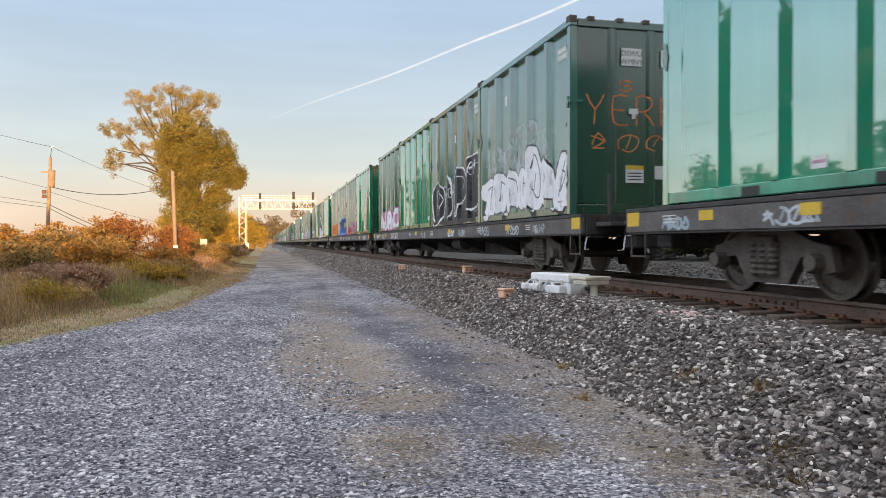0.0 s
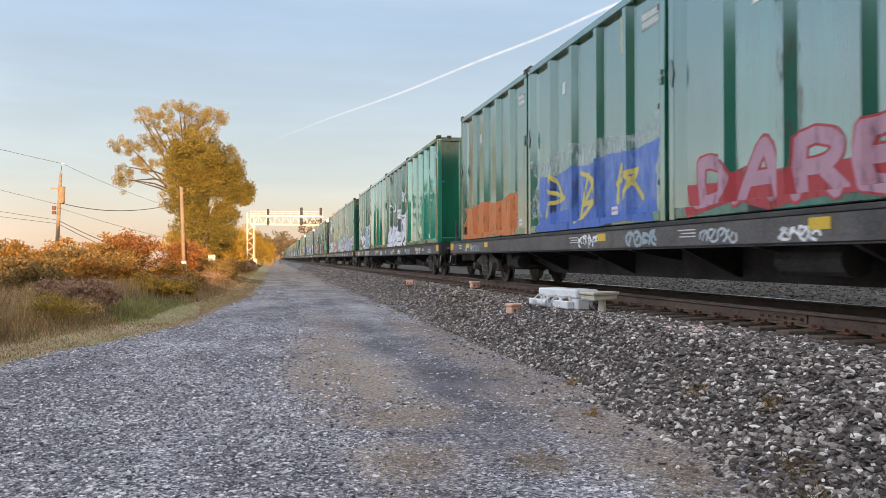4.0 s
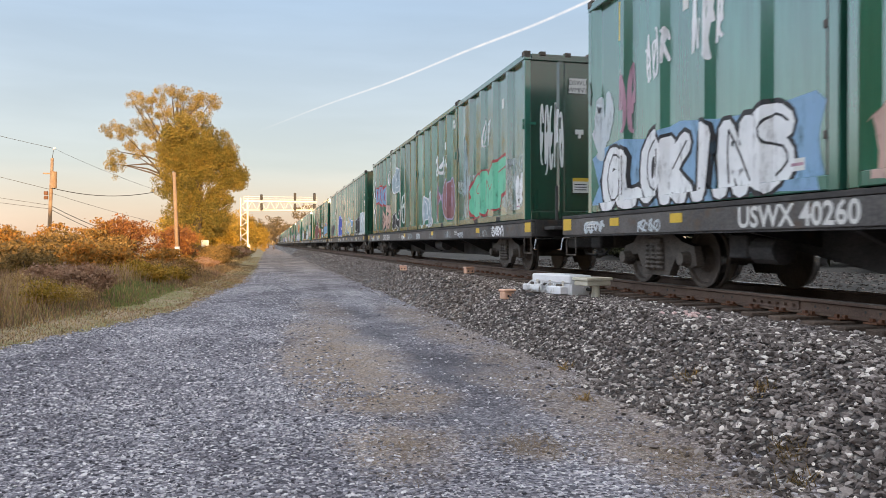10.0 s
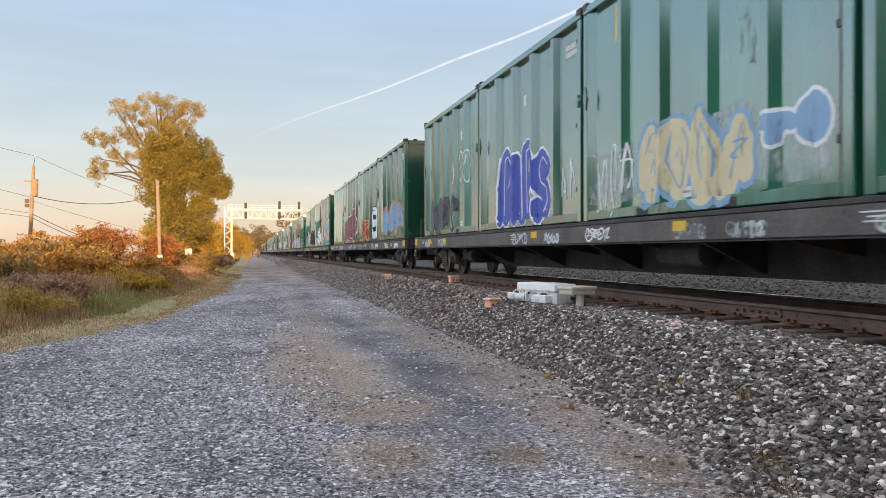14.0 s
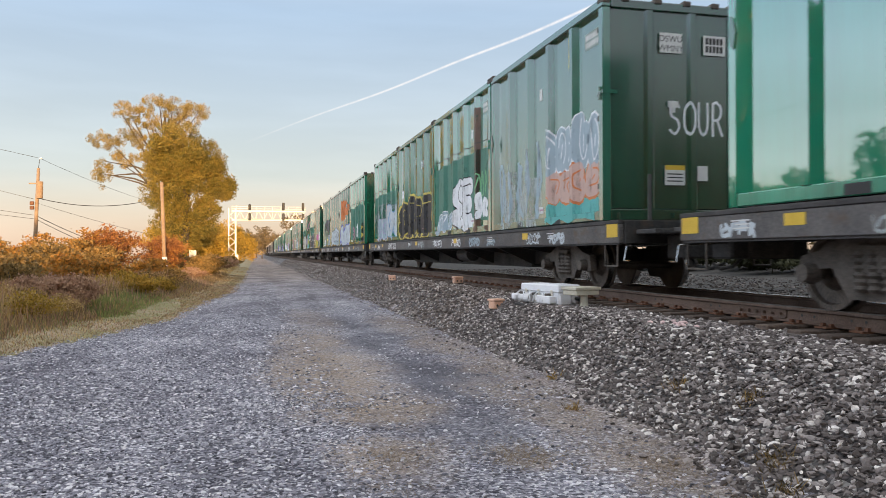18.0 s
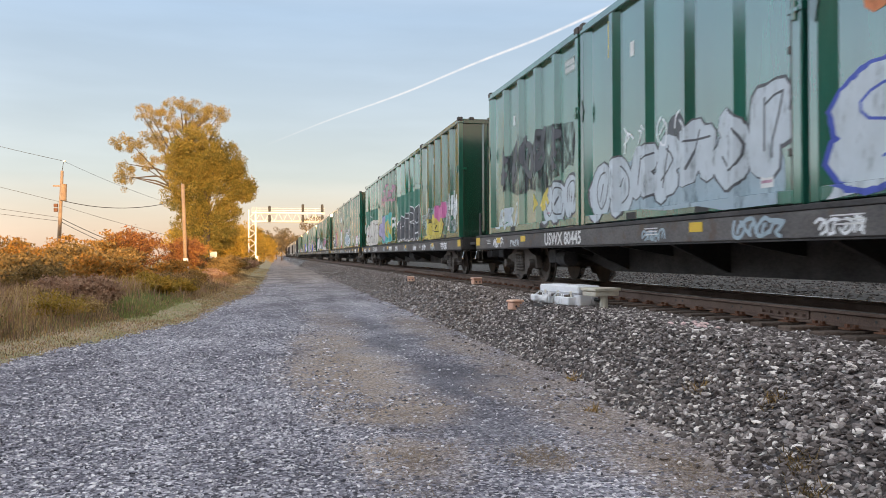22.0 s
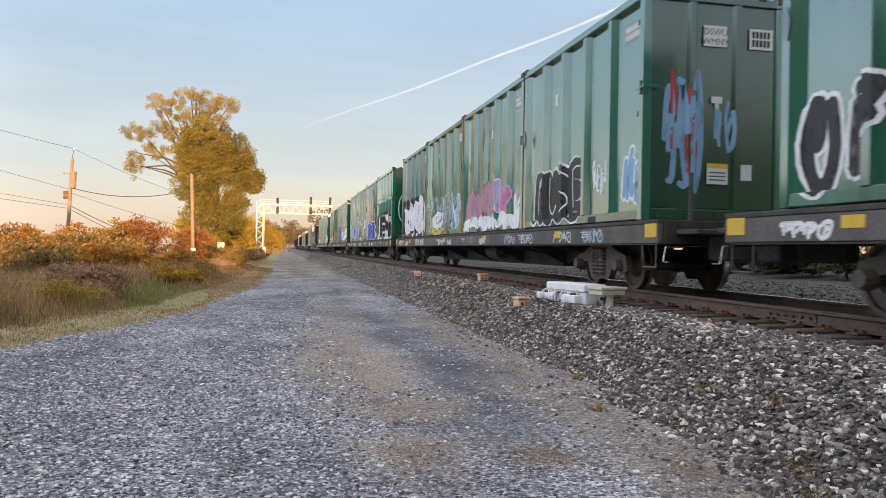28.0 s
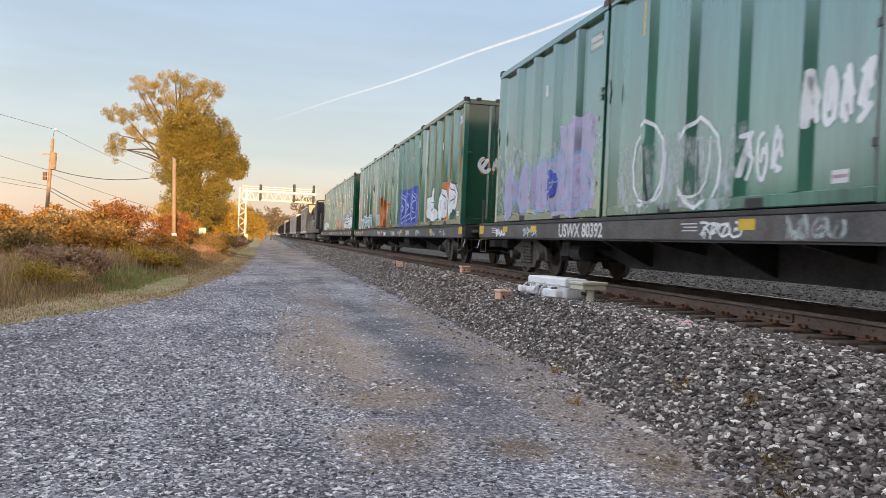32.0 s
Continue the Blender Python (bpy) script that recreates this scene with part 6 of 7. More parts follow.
T((11, 0), "MUSE", 5.4, 2.7, 0.05, 1.25, "black", "white", 0.42, 0.035); scrawl((11, 0), 4, 2.2, 1.5, 0.58, 1.18, "white", 0.05); T((11, 0), 3, 0.9, 0.2, 0.31, 1.20, "sky", "white", 0.14)
patch((11, 1), 5.8, 2.6, 0.3, 0.9, "maroon", 0.25); T((11, 1), 6, 5.8, 2.5, 0.15, 1.35, "rose", "maroon", 0.34, 0.03, 0.05); T((11, 1), "V", 2.3, 1.2, 0.35, 1.15, "pink", "lilac", 0.5, 0.04, 0.0, False); T((11, 1), 3, 3.0, 2.1, 0.5, 1.5, "lilac", "white", 0.2, 0.03); T((11, 1), 8, 5.9, 0.2, 0.03, 0.5, "white", None, 0.3); T((11, 1), 2, 0.9, 0.2, 0.2, 0.9, "white", None, 0.3)
T((11, 2), "O", 4.9, 3.2, 0.16, 0.95, "white", "black", 0.4, 0.04); patch((11, 2), 5.1, 3.1, 0.05, 0.30, "yellow"); T((11, 2), 2, 1.7, 0.6, 0.07, 1.40, "sky", "white", 0.26); scrawl((11, 2), 3, 3.0, 2.0, 0.21, 1.30, "lilac", 0.06)
patch((11, 3), 5.98, 0.12, 0.03, 1.75, "black", 0.03); T((11, 3), 9, 5.85, 0.3, 0.06, 1.7, "white", None, 0.20); T((11, 3), 8, 5.75, 0.35, 0.05, 1.5, "white", None, 0.16); T((11, 3), "II", 5.98, 0.0, 1.70, 1.78, "white", None, 0.05)
patch((12, 0), 5.95, 0.1, 0.03, 1.55, "cream", 0.06); patch((12, 0), 5.85, 0.1, 0.03, 1.36, "white", 0.03, -0.0002); T((12, 0), "JEM", 5.6, 1.6, 0.05, 1.34, "black", None, 0.36); T((12, 0), "S", 1.6, 0.05, 0.05, 1.5, "black", None, 0.55); T((12, 0), "O", 0.95, 0.35, 0.35, 0.8, None, "white", 0.05, 0.02); patch((12, 0), 1.3, 0.4, 0.85, 1.15, "peach", 0.16, 0.006)
T((12, 1), "BOATS", 4.8, 1.2, 0.05, 1.15, "blue", "white", 0.3, 0.05); patch((12, 1), 5.9, 5.0, 0.05, 1.00, "peach"); T((12, 1), 2, 1.0, 0.3, 1.38, 1.78, "rose", None, 0.2); T((12, 1), 4, 4.8, 1.4, 1.38, 1.68, "rose", None, 0.08)
patch((12, 2), 5.6, 2.5, 0.05, 1.10, "haze", 0.2); T((12, 2), "OO", 5.5, 2.6, 0.07, 1.35, "white", None, 0.055); T((12, 2), "UU", 5.2, 2.9, 0.16, 1.00, "white", None, 0.04); T((12, 2), "II", 5.4, 2.7, 0.21, 1.10, "black", None, 0.03); T((12, 2), 3, 2.4, 1.6, 0.31, 1.00, "white", None, 0.06); T((12, 2), 4, 1.3, 0.3, 0.78, 1.48, "white", None, 0.08)
T((12, 3), 5, 5.7, 0.6, 0.07, 1.30, "lilac", "sky", 0.36, 0.05); patch((12, 3), 2.2, 0.6, 0.11, 1.90, "lilac"); T((12, 3), 2, 3.4, 2.2, 0.31, 1.10, "blue", None, 0.16)
T((13, 0), 3, 4.8, 0.8, 0.05, 1.35, "white", "black", 0.5, 0.03); patch((13, 0), 2.6, 1.7, 0.11, 1.40, "orange"); patch((13, 1), 4.6, 0.6, 0.05, 1.55, "blue", 0.05); T((13, 1), 3, 4.4, 0.8, 0.11, 1.50, "blue", "white", 0.3, 0.02)
patch((13, 2), 3.9, 1.4, 0.11, 1.20, "orange", 0.4); T((13, 2), 2, 5.6, 4.2, 0.11, 0.80, "slate", None, 0.2); T((13, 3), 5, 5.7, 0.8, 0.05, 0.80, "slate", "white", 0.28); T((14, 0), 4, 5.2, 0.8, 0.05, 1.00, "white", "grey", 0.3)
T((14, 1), 3, 4.8, 1.6, 0.07, 0.90, "peach", "orange", 0.3); T((14, 2), 3, 4.6, 1.4, 1.28, 2.28, "slate", None, 0.1); T((14, 3), 4, 5.6, 0.9, 0.07, 0.90, "white", "grey", 0.28)
# pale overspray and chalky grime low on the older boxes
for q, key in enumerate(sorted(BOXES)):
    if q % 5 == 0 and COATS[key[0]][key[1]] != "G":
        patch(key, 5.9, 0.25, 0.33, TAG_RNG.uniform(0.9, 1.7), "haze", 0.2)
    if q % 4 == 1:
        w = TAG_RNG.uniform(0.6, 5.0)
        patch(key, w + 0.3, w, TAG_RNG.uniform(0.4, 2.0), 3.5, "grime", 0.06)
end_tag((0, 0), "YERH", -1.0, 1.05, 1.75, 2.3, "orange", 0.035); end_tag((0, 0), "S", -0.3, 0.1, 2.4, 2.6, "orange", 0.035); end_tag((0, 0), 3, -0.9, 0.8, 1.2, 1.6, "orange", 0.03)
end_tag((4, 0), 5, -0.9, -0.35, 1.0, 2.6, "white", 0.04); end_tag((4, 0), 2, 0.5, 0.9, 1.5, 2.1, "white", 0.04); end_tag((7, 0), "SOUR", -0.05, 1.05, 1.5, 2.05, "white", 0.045)
end_tag((10, 0), "OSO", -1.0, 1.0, 0.7, 1.7, "white", 0.05); end_tag((11, 0), 3, -0.9, -0.2, 0.5, 2.5, "sky", 0.10); end_tag((11, 0), 2, -0.85, -0.25, 0.6, 2.4, "red", 0.05); end_tag((11, 0), 2, 0.0, 0.4, 1.2, 2.0, "sky", 0.06)
end_tag((12, 0), "OE2", -1.0, 0.6, 0.95, 2.3, "white", 0.05); end_tag((12, 0), 3, 0.6, 1.1, 1.2, 2.1, "white", 0.03); end_tag((13, 0), 3, -0.82, 0.5, 1.55, 2.0, "white", 0.11); end_tag((13, 0), "OAO", -0.82, 0.5, 1.55, 2.0, "orange", 0.06)


def small_marks():
    """Owner's plates on the ends, yellow strips and labels on the sides, car marks on the sills."""
    rng = random.Random(31)
    up1, up2 = text_mesh("DSWU", 0.15, "ink", "print"), text_mesh("WMNY", 0.15, "ink", "print")
    plate_m = box(-0.215, 0.215, 0, 0.004, -0.17, 0.17)
    pm = bpy.data.meshes.new("owner_plate")
    plate_m.to_mesh(pm)
    plate_m.free()
    pm.materials.append(M["paper"])
    bars = bmesh.new()
    for k in range(2):
        for i in range(5):
            add_box(bars, -0.17 + 0.07 * i, -0.12 + 0.07 * i, -0.003, 0.0, -0.12 + 0.14 * k, -0.01 + 0.14 * k)
    bmesh_bars = bpy.data.meshes.new("print_bar")
    bars.to_mesh(bmesh_bars)
    bars.free()
    bmesh_bars.materials.append(M["ink"])

    def shared(name, me, parent, m, label=""):
        o = new(name, me)
        o.parent = parent
        o.matrix_basis = m
        if label:
            o["label"] = label
        return o
    strip = bpy.data.meshes.new("yellow_strip")
    b = box(-0.004, 0, -0.05, 0.05, -0.32, 0.32)
    b.to_mesh(strip)
    b.free()
    strip.materials.append(M["yellow"])
    lab = bpy.data.meshes.new("side_label")
    b = box(-0.004, 0, -0.12, 0.12, -0.07, 0.07)
    b.to_mesh(lab)
    b.free()
    lab.materials.append(M["paper"])
    redbar = bpy.data.meshes.new("print_bar")
    b = box(-0.0065, -0.0045, -0.10, 0.10, -0.015, 0.02)
    b.to_mesh(redbar)
    b.free()
    redbar.materials.append(SPRAY["rose"])
    b = box(-0.003, 0, -0.30, 0.28, -0.15, 0.15)
    block = bpy.data.meshes.new("stencil_panel")
    b.to_mesh(block)
    b.free()
    block.materials.append(M["faded_panel"])
    b = bmesh.new()
    for r in range(2):
        for q in range(8):
            add_box(b, -0.0055, -0.0035, -0.27 + 0.067 * q, -0.225 + 0.067 * q, -0.11 + 0.13 * r, -0.02 + 0.13 * r)
    rows = bpy.data.meshes.new("print_bar")
    b.to_mesh(rows)
    b.free()
    rows.materials.append(M["paper"])
    W = HALF - 0.10
    for (n, k), (bx, _) in BOXES.items():
        if k == 0 and n not in (1, 2):
            p = shared("owner_plate", pm, bx, pose(0.0, 0.009, 3.05), "white owner's plate with black letters")
            for me, z in ((up1, 0.02), (up2, -0.14)):
                shared("print", me, p, pose(0, -0.002, z, 90, 0, 0))
            p = shared("owner_plate", pm, bx, pose(0.84, 0.009, 3.05), "white number plate with black print")
            shared("print_bar", bmesh_bars, p, Matrix())
        for r in (1, 3):
            if rng.random() < 0.85:
                shared("yellow_strip", strip, bx, pose(-W - 0.001, (RIBS[0] if r == 1 else RIBS[3]) + 0.25, 3.2 + rng.uniform(-0.06, 0.04)), "worn yellow reflective strip")
        p = shared("side_label", lab, bx, pose(-W - 0.001, 0.16 + 1.152 * rng.choice((0.5, 1.5, 2.5)), 0.30 + rng.uniform(-0.03, 0.05)), "white label with red bar")
        shared("print_bar", redbar, p, Matrix())
        shared("side_label", lab, bx, pose(-W - 0.001, 0.16 + 1.152 * rng.choice((1.5, 2.5, 3.5)), 2.75 + rng.uniform(-0.1, 0.2), 90, 0, 0), "small white label")
        if rng.random() < 0.75:
            st = shared("stencil_panel", block, bx, pose(-W - 0.001, 0.62, 3.2), "faded pale panel with stencilled numbers")
            shared("print_bar", rows, st, Matrix())
    marks = {0: "40121", 2: "20397", 3: "40260", 4: "40160", 6: "80519", 7: "2030", 8: "80445", 9: "40244", 10: "20348", 11: "40045", 12: "80392"}
    for i, (car, _) in enumerate(CARS):
        n = i - 1
        if n in marks:
            me = text_mesh("USWX " + marks[n], 0.34, "paper", "car_mark", 0.008)
            o = shared("car_mark", me, car, pose(-1.4225, 19.2, 0.83, 90, 0, -90), "white stencilled car mark")
        for slot in range(10):
            col = rng.choice(("white", "silver", "haze", "slate", "white", "haze", "silver"))
            big = rng.uniform(0.8, 1.2)
            y0 = (1.6 + 2.0 * slot if slot < 8 else 22.6 + 1.7 * (slot - 8)) + rng.uniform(-0.5, 0.5)
            bm = bmesh.new()
            for g, q in zip(wild(4), range(4)):
                for line_ in g:
                    ribbon(bm, [(y0 - 0.2 * big * (q + u * 1.1), 0.825 + 0.19 * big * v) for u, v in line_], 0.034 if slot % 3 else 0.05, 0.0004 * q)
            for v in bm.verts:
                y, z, lift = v.co
                v.co = (-1.4225 - lift, y, z)
            me = bpy.data.meshes.new("painted_tag")
            bm.to_mesh(me)
            bm.free()
            me.materials.append(SPRAY[col])
            new("painted_tag", me).parent = car


small_marks()

# ---------- the rear of the train: helper locomotive and open cars ----------
def build_locomotive(y):
    c = empty("locomotive", pose(TRACK, y, RAIL_Z))
    tagged(c, "black freight locomotive with long hood in the middle of the train", "locomotive")
    part("frame", box(-1.45, 1.45, 0, 22, 1.05, 1.45, 0.03), "loco", c)
    part("short_hood", box(-1.2, 1.2, 0.8, 2.6, 1.46, 3.1, 0.1), "loco", c)
    cab = part("cab", box(-1.55, 1.55, 2.62, 5.4, 1.46, 4.55, 0.12), "loco", c)
    for s in (-1, 1):
        for yy in (3.2, 4.4):
            part("cab_window", box(min(s * 1.552, s * 1.56), max(s * 1.552, s * 1.56), yy, yy + 0.8, 3.3, 4.0), "ink", cab)
    for x in (-1.1, 0.25):
        part("windscreen", box(x, x + 0.85, 2.612, 2.618, 3.4, 4.05), "ink", cab)
    part("long_hood", box(-0.95, 0.95, 5.42, 18.2, 1.46, 4.3, 0.08), "loco", c)
    part("radiator", prism([(-0.97, 1.46), (0.97, 1.46), (0.97, 3.3), (1.5, 3.7), (1.5, 4.6), (-1.5, 4.6), (-1.5, 3.7), (-0.97, 3.3)], "y", 18.22, 21.3), "loco", c, "flared radiator section")
    for k in range(7):
        part("hood_door", box(-0.975, -0.955, 6.0 + 1.7 * k, 7.4 + 1.7 * k, 1.7, 3.6, 0.01), "hopper_dark", c)
    part("exhaust", box(-0.4, 0.4, 11, 12.4, 4.3, 4.62, 0.05), "under", c)
    part("fuel_tank", box(-1.3, 1.3, 8.0, 14.0, 0.25, 1.04, 0.15), "under", c)
    for s in (-1, 1):
        for k in range(12):
            part("handrail_post", cyl((s * 1.42, 5.6 + 1.4 * k, 1.45), (s * 1.42, 5.6 + 1.4 * k, 2.45), 0.025, seg=6), "silver", c)
        part("handrail", cyl((s * 1.42, 5.6, 2.45), (s * 1.42, 21.2, 2.45), 0.025, seg=6), "silver", c)
        for k in range(4):
            part("step", box(min(s * 1.0, s * 1.45), max(s * 1.0, s * 1.45), 0.05, 0.3, 0.25 + 0.27 * k, 0.29 + 0.27 * k), "silver", c)
    for y0 in (3.6, 17.6):
        t = empty("truck", pose(0, y0, 0), c)
        part("side_frame", box(-1.25, 1.25, -2.3, 2.3, 0.35, 0.95, 0.1), "truck", t)
        for u in (-1.9, 0.0, 1.9):
            part("wheels", cyl((-0.82, u, 0.52), (0.82, u, 0.52), 0.52, seg=24), "wheel", t)
    for x in (-0.2, 0.2):
        part("headlight", cyl((x, 2.58, 4.25), (x, 2.62, 4.25), 0.1, seg=12), "white", c)
    CARS.append((c, y))
    return c


def build_hopper(y, kind):
    dark = kind == "hopper_dark"
    c = empty("hopper_car", pose(TRACK, y, RAIL_Z))
    tagged(c, "dark brown open hopper car with ribbed sides" if dark else "pale grey ribbed hopper car with sloping ends", "railcar", "hopper cars behind the locomotive")
    h = 3.9 if dark else 4.5
    o = [(0.3, h), (15.3, h), (15.3, h - 0.9), (13.2, 1.3), (2.4, 1.3), (0.3, h - 0.9)]
    part("body", prism(o, "x", -1.45, 1.45), kind, c)
    part("top_chord", box(-1.55, 1.55, 0.2, 15.4, h - 0.18, h + 0.02, 0.03), kind, c)
    part("side_sill", box(-1.5, 1.5, 0.0, 15.6, 1.0, 1.29, 0.02), kind, c)
    for k in range(11):
        part("side_post", box(-1.535, -1.452, 1.1 + 1.34 * k - 0.07, 1.1 + 1.34 * k + 0.07, 1.32, h - 0.2), kind, c)
    for k in range(3):
        part("outlet", prism([(3.6 + 3.4 * k, 0.95), (5.6 + 3.4 * k, 0.95), (5.0 + 3.4 * k, 0.35), (4.2 + 3.4 * k, 0.35)], "x", -1.0, 1.0), kind, c)
    for y0 in (1.9, 13.7):
        t = empty("truck", pose(0, y0, 0), c)
        part("side_frame", box(-1.08, 1.08, -1.1, 1.1, 0.3, 0.75, 0.08), "truck", t)
        for u in (-0.89, 0.89):
            part("wheels", cyl((-0.8, u, 0.42), (0.8, u, 0.42), 0.42, seg=20), "wheel", t)
    CARS.append((c, y))


END = FRONT + CAR * 15 + 0.6
build_locomotive(END)
y_at = END + 23.2
for kind in ("hopper", "hopper_dark", "hopper", "hopper", "hopper_dark", "hopper_dark", "hopper", "hopper_dark", "hopper_dark", "hopper_dark", "hopper_dark", "hopper_dark"):
    build_hopper(y_at, kind)
    y_at += 16.6

# ---------- trees, bushes and weeds ----------
def ball(rng, n):
    d = rng.standard_normal((n, 3))
    return d / np.linalg.norm(d, axis=1)[:, None]


def leaf_quads(rng, c, size, flat=0.0):
    n = len(c)
    u = ball(rng, n)
    w = ball(rng, n)
    w[:, 2] += flat
    v = np.cross(u, w)
    v /= np.linalg.norm(v, axis=1)[:, None] + 1e-6
    s = size * rng.uniform(0.6, 1.3, (n, 1))
    p = np.stack([c + u * s, c + v * s * 0.55, c - u * s, c - v * s * 0.55], 1).reshape(-1, 3)
    return p, np.arange(4 * n).reshape(-1, 4)


def crown_points(rng, blobs, clump, per):
    """Leaf places: each blob (x, y, z, rx, ry, rz, clumps) is filled with loose clumps, most of them near its skin."""
    out, mids = [], []
    for x, y, z, rx, ry, rz, k in blobs:
        r = rng.random((k, 1)) ** 0.35
        c = np.array([x, y, z]) + ball(rng, k) * r * np.array([rx, ry, rz])
        mids.append(c)
        cs = np.repeat(c, per, 0)
        out.append(cs + ball(rng, len(cs)) * 1.75 * clump * rng.random((len(cs), 1)) ** 0.45)
    return np.concatenate(out), np.concatenate(mids)


def build_tree(name, label, base, top, radius, blobs, clump, per, leaf, mat, seed, limbs=8, group=""):
    rng = np.random.default_rng(seed)
    t = empty(name, pose(*base))
    tagged(t, label, "tree", group)
    b = Vector(base)
    bm = bmesh.new()
    pts = [Vector((0, 0, -0.3)), Vector((0.1, 0, (top[2] - base[2]) * 0.35)), Vector((top[0] - base[0], top[1] - base[1], top[2] - base[2]))]
    add_cyl(bm, pts[0], pts[1], radius, radius * 0.72, 12)
    add_cyl(bm, pts[1], pts[2], radius * 0.72, radius * 0.18, 10)
    part("trunk", bm, "bark", t, smooth=True)
    p, mids = crown_points(rng, blobs, clump, per)
    for k in rng.choice(len(mids), min(limbs, len(mids)), replace=False):
        e = Vector(mids[k]) - b
        q = pts[1].lerp(pts[2], rng.uniform(0.0, 0.7))
        h = q.lerp(e, 0.5) + Vector((0, 0, 0.06 * (e - q).length))
        bm = bmesh.new()
        add_cyl(bm, q, h, radius * 0.3, radius * 0.18, 7)
        add_cyl(bm, h, e, radius * 0.18, radius * 0.05, 6)
        part("limb", bm, "bark", t)
    v, f = leaf_quads(rng, p - np.array(base), leaf)
    c = fast_mesh("crown", v, f, mat)
    c.parent = t
    return t


M["ivy"] = leafy("vine_leaves", [(0.085, 0.076, 0.018), (0.16, 0.135, 0.03), (0.28, 0.205, 0.045), (0.40, 0.27, 0.065)])
M["gold"] = leafy("golden_leaves", [(0.13, 0.115, 0.045), (0.26, 0.20, 0.065), (0.36, 0.26, 0.09), (0.42, 0.31, 0.13)])
M["orange_leaf"] = leafy("orange_leaves", [(0.13, 0.085, 0.03), (0.27, 0.15, 0.04), (0.45, 0.23, 0.05), (0.40, 0.15, 0.04)])
M["red_leaf"] = leafy("red_leaves", [(0.12, 0.06, 0.028), (0.25, 0.10, 0.04), (0.37, 0.155, 0.05), (0.40, 0.22, 0.055)])
M["olive"] = leafy("olive_leaves", [(0.08, 0.06, 0.028), (0.20, 0.135, 0.05), (0.33, 0.21, 0.075), (0.46, 0.28, 0.10)])
M["yellow_leaf"] = leafy("yellow_leaves", [(0.17, 0.125, 0.025), (0.33, 0.225, 0.04), (0.47, 0.30, 0.055), (0.47, 0.27, 0.055)])
M["purple_weed"] = leafy("purple_brown_weeds", [(0.26, 0.15, 0.10), (0.42, 0.255, 0.165), (0.55, 0.365, 0.235)])
M["straw"] = leafy("dry_straw_grass", [(0.22, 0.135, 0.055), (0.42, 0.275, 0.11), (0.58, 0.40, 0.18), (0.72, 0.54, 0.29)])
M["hay"] = leafy("bleached_dead_grass", [(0.14, 0.10, 0.055), (0.26, 0.185, 0.105), (0.40, 0.295, 0.18)])
M["fresh"] = leafy("green_grass", [(0.15, 0.175, 0.06), (0.26, 0.285, 0.095), (0.37, 0.375, 0.145)])
M["dusk"] = leafy("near_black_bush_leaves", [(0.025, 0.028, 0.014), (0.05, 0.052, 0.025), (0.08, 0.075, 0.035)])
M["far_leaf"] = leafy("distant_autumn_leaves", [(0.10, 0.085, 0.055), (0.17, 0.13, 0.075), (0.24, 0.17, 0.085)])

build_tree("vine_covered_tree", "tall tree thickly covered with green-gold vine leaves", (-7.2, 84, 0.1), (-7.4, 84, 14.5), 0.55,
           [(-7.9, 84, 12.0, 3.0, 2.8, 3.4, 130), (-8.6, 84, 8.6, 2.8, 2.8, 3.2, 100), (-4.9, 84, 9.4, 2.4, 2.6, 2.6, 80), (-2.9, 84, 8.6, 0.9, 1.2, 1.4, 22),
            (-7.2, 83.5, 4.6, 3.0, 2.6, 3.0, 90), (-5.4, 84, 11.4, 2.3, 2.4, 2.2, 60), (-9.9, 84, 11.8, 1.3, 1.4, 1.6, 26), (-5.0, 84, 6.2, 1.6, 1.6, 1.4, 30)], 0.40, 170, 0.10, "ivy", 21, 10)
build_tree("golden_tree", "sparse broad tree with golden autumn leaves", (-9.6, 90, 0.1), (-9.8, 90, 17.4), 0.5,
           [(-10.2, 90, 18.2, 2.8, 2.2, 1.2, 46), (-13.6, 90, 17.4, 1.7, 1.6, 1.1, 24), (-12.6, 90, 14.6, 2.1, 2.0, 1.3, 34), (-15.9, 90, 14.3, 1.8, 1.5, 0.9, 26),
            (-16.2, 90, 10.6, 1.2, 1.3, 1.7, 24), (-14.2, 90, 12.2, 1.5, 1.3, 1.0, 20), (-6.9, 90, 17.6, 1.9, 1.7, 1.3, 32), (-11.7, 90, 12.0, 1.2, 1.6, 1.2, 16), (-11.6, 90, 16.4, 1.6, 1.5, 1.0, 22), (-8.0, 90, 16.2, 2.0, 1.6, 1.2, 24)],
           0.26, 85, 0.085, "gold", 22, 34)
for k, (x, y, h, w, mat) in enumerate([(-9.2, 168, 9.6, 3.8, "yellow_leaf"), (-5.8, 178, 9.2, 3.4, "yellow_leaf"), (-12.6, 172, 9.0, 3.8, "yellow_leaf"), (-2.6, 190, 7.0, 3.0, "yellow_leaf"),
                                       (-10.5, 96, 5.6, 2.6, "yellow_leaf"), (-6.0, 97, 5.4, 2.6, "yellow_leaf")]):
    build_tree("small_autumn_tree", "bushy small tree with yellow autumn leaves", (x, y, 0), (x, y, h * 0.8), 0.16,
               [(x, y, h * 0.62, w, w, h * 0.36, 70), (x + 0.6, y - 0.3, h * 0.32, w * 1.1, w, h * 0.3, 50)], 0.45, 60, 0.16, mat, 30 + k, 5, "small yellow trees by the lane")
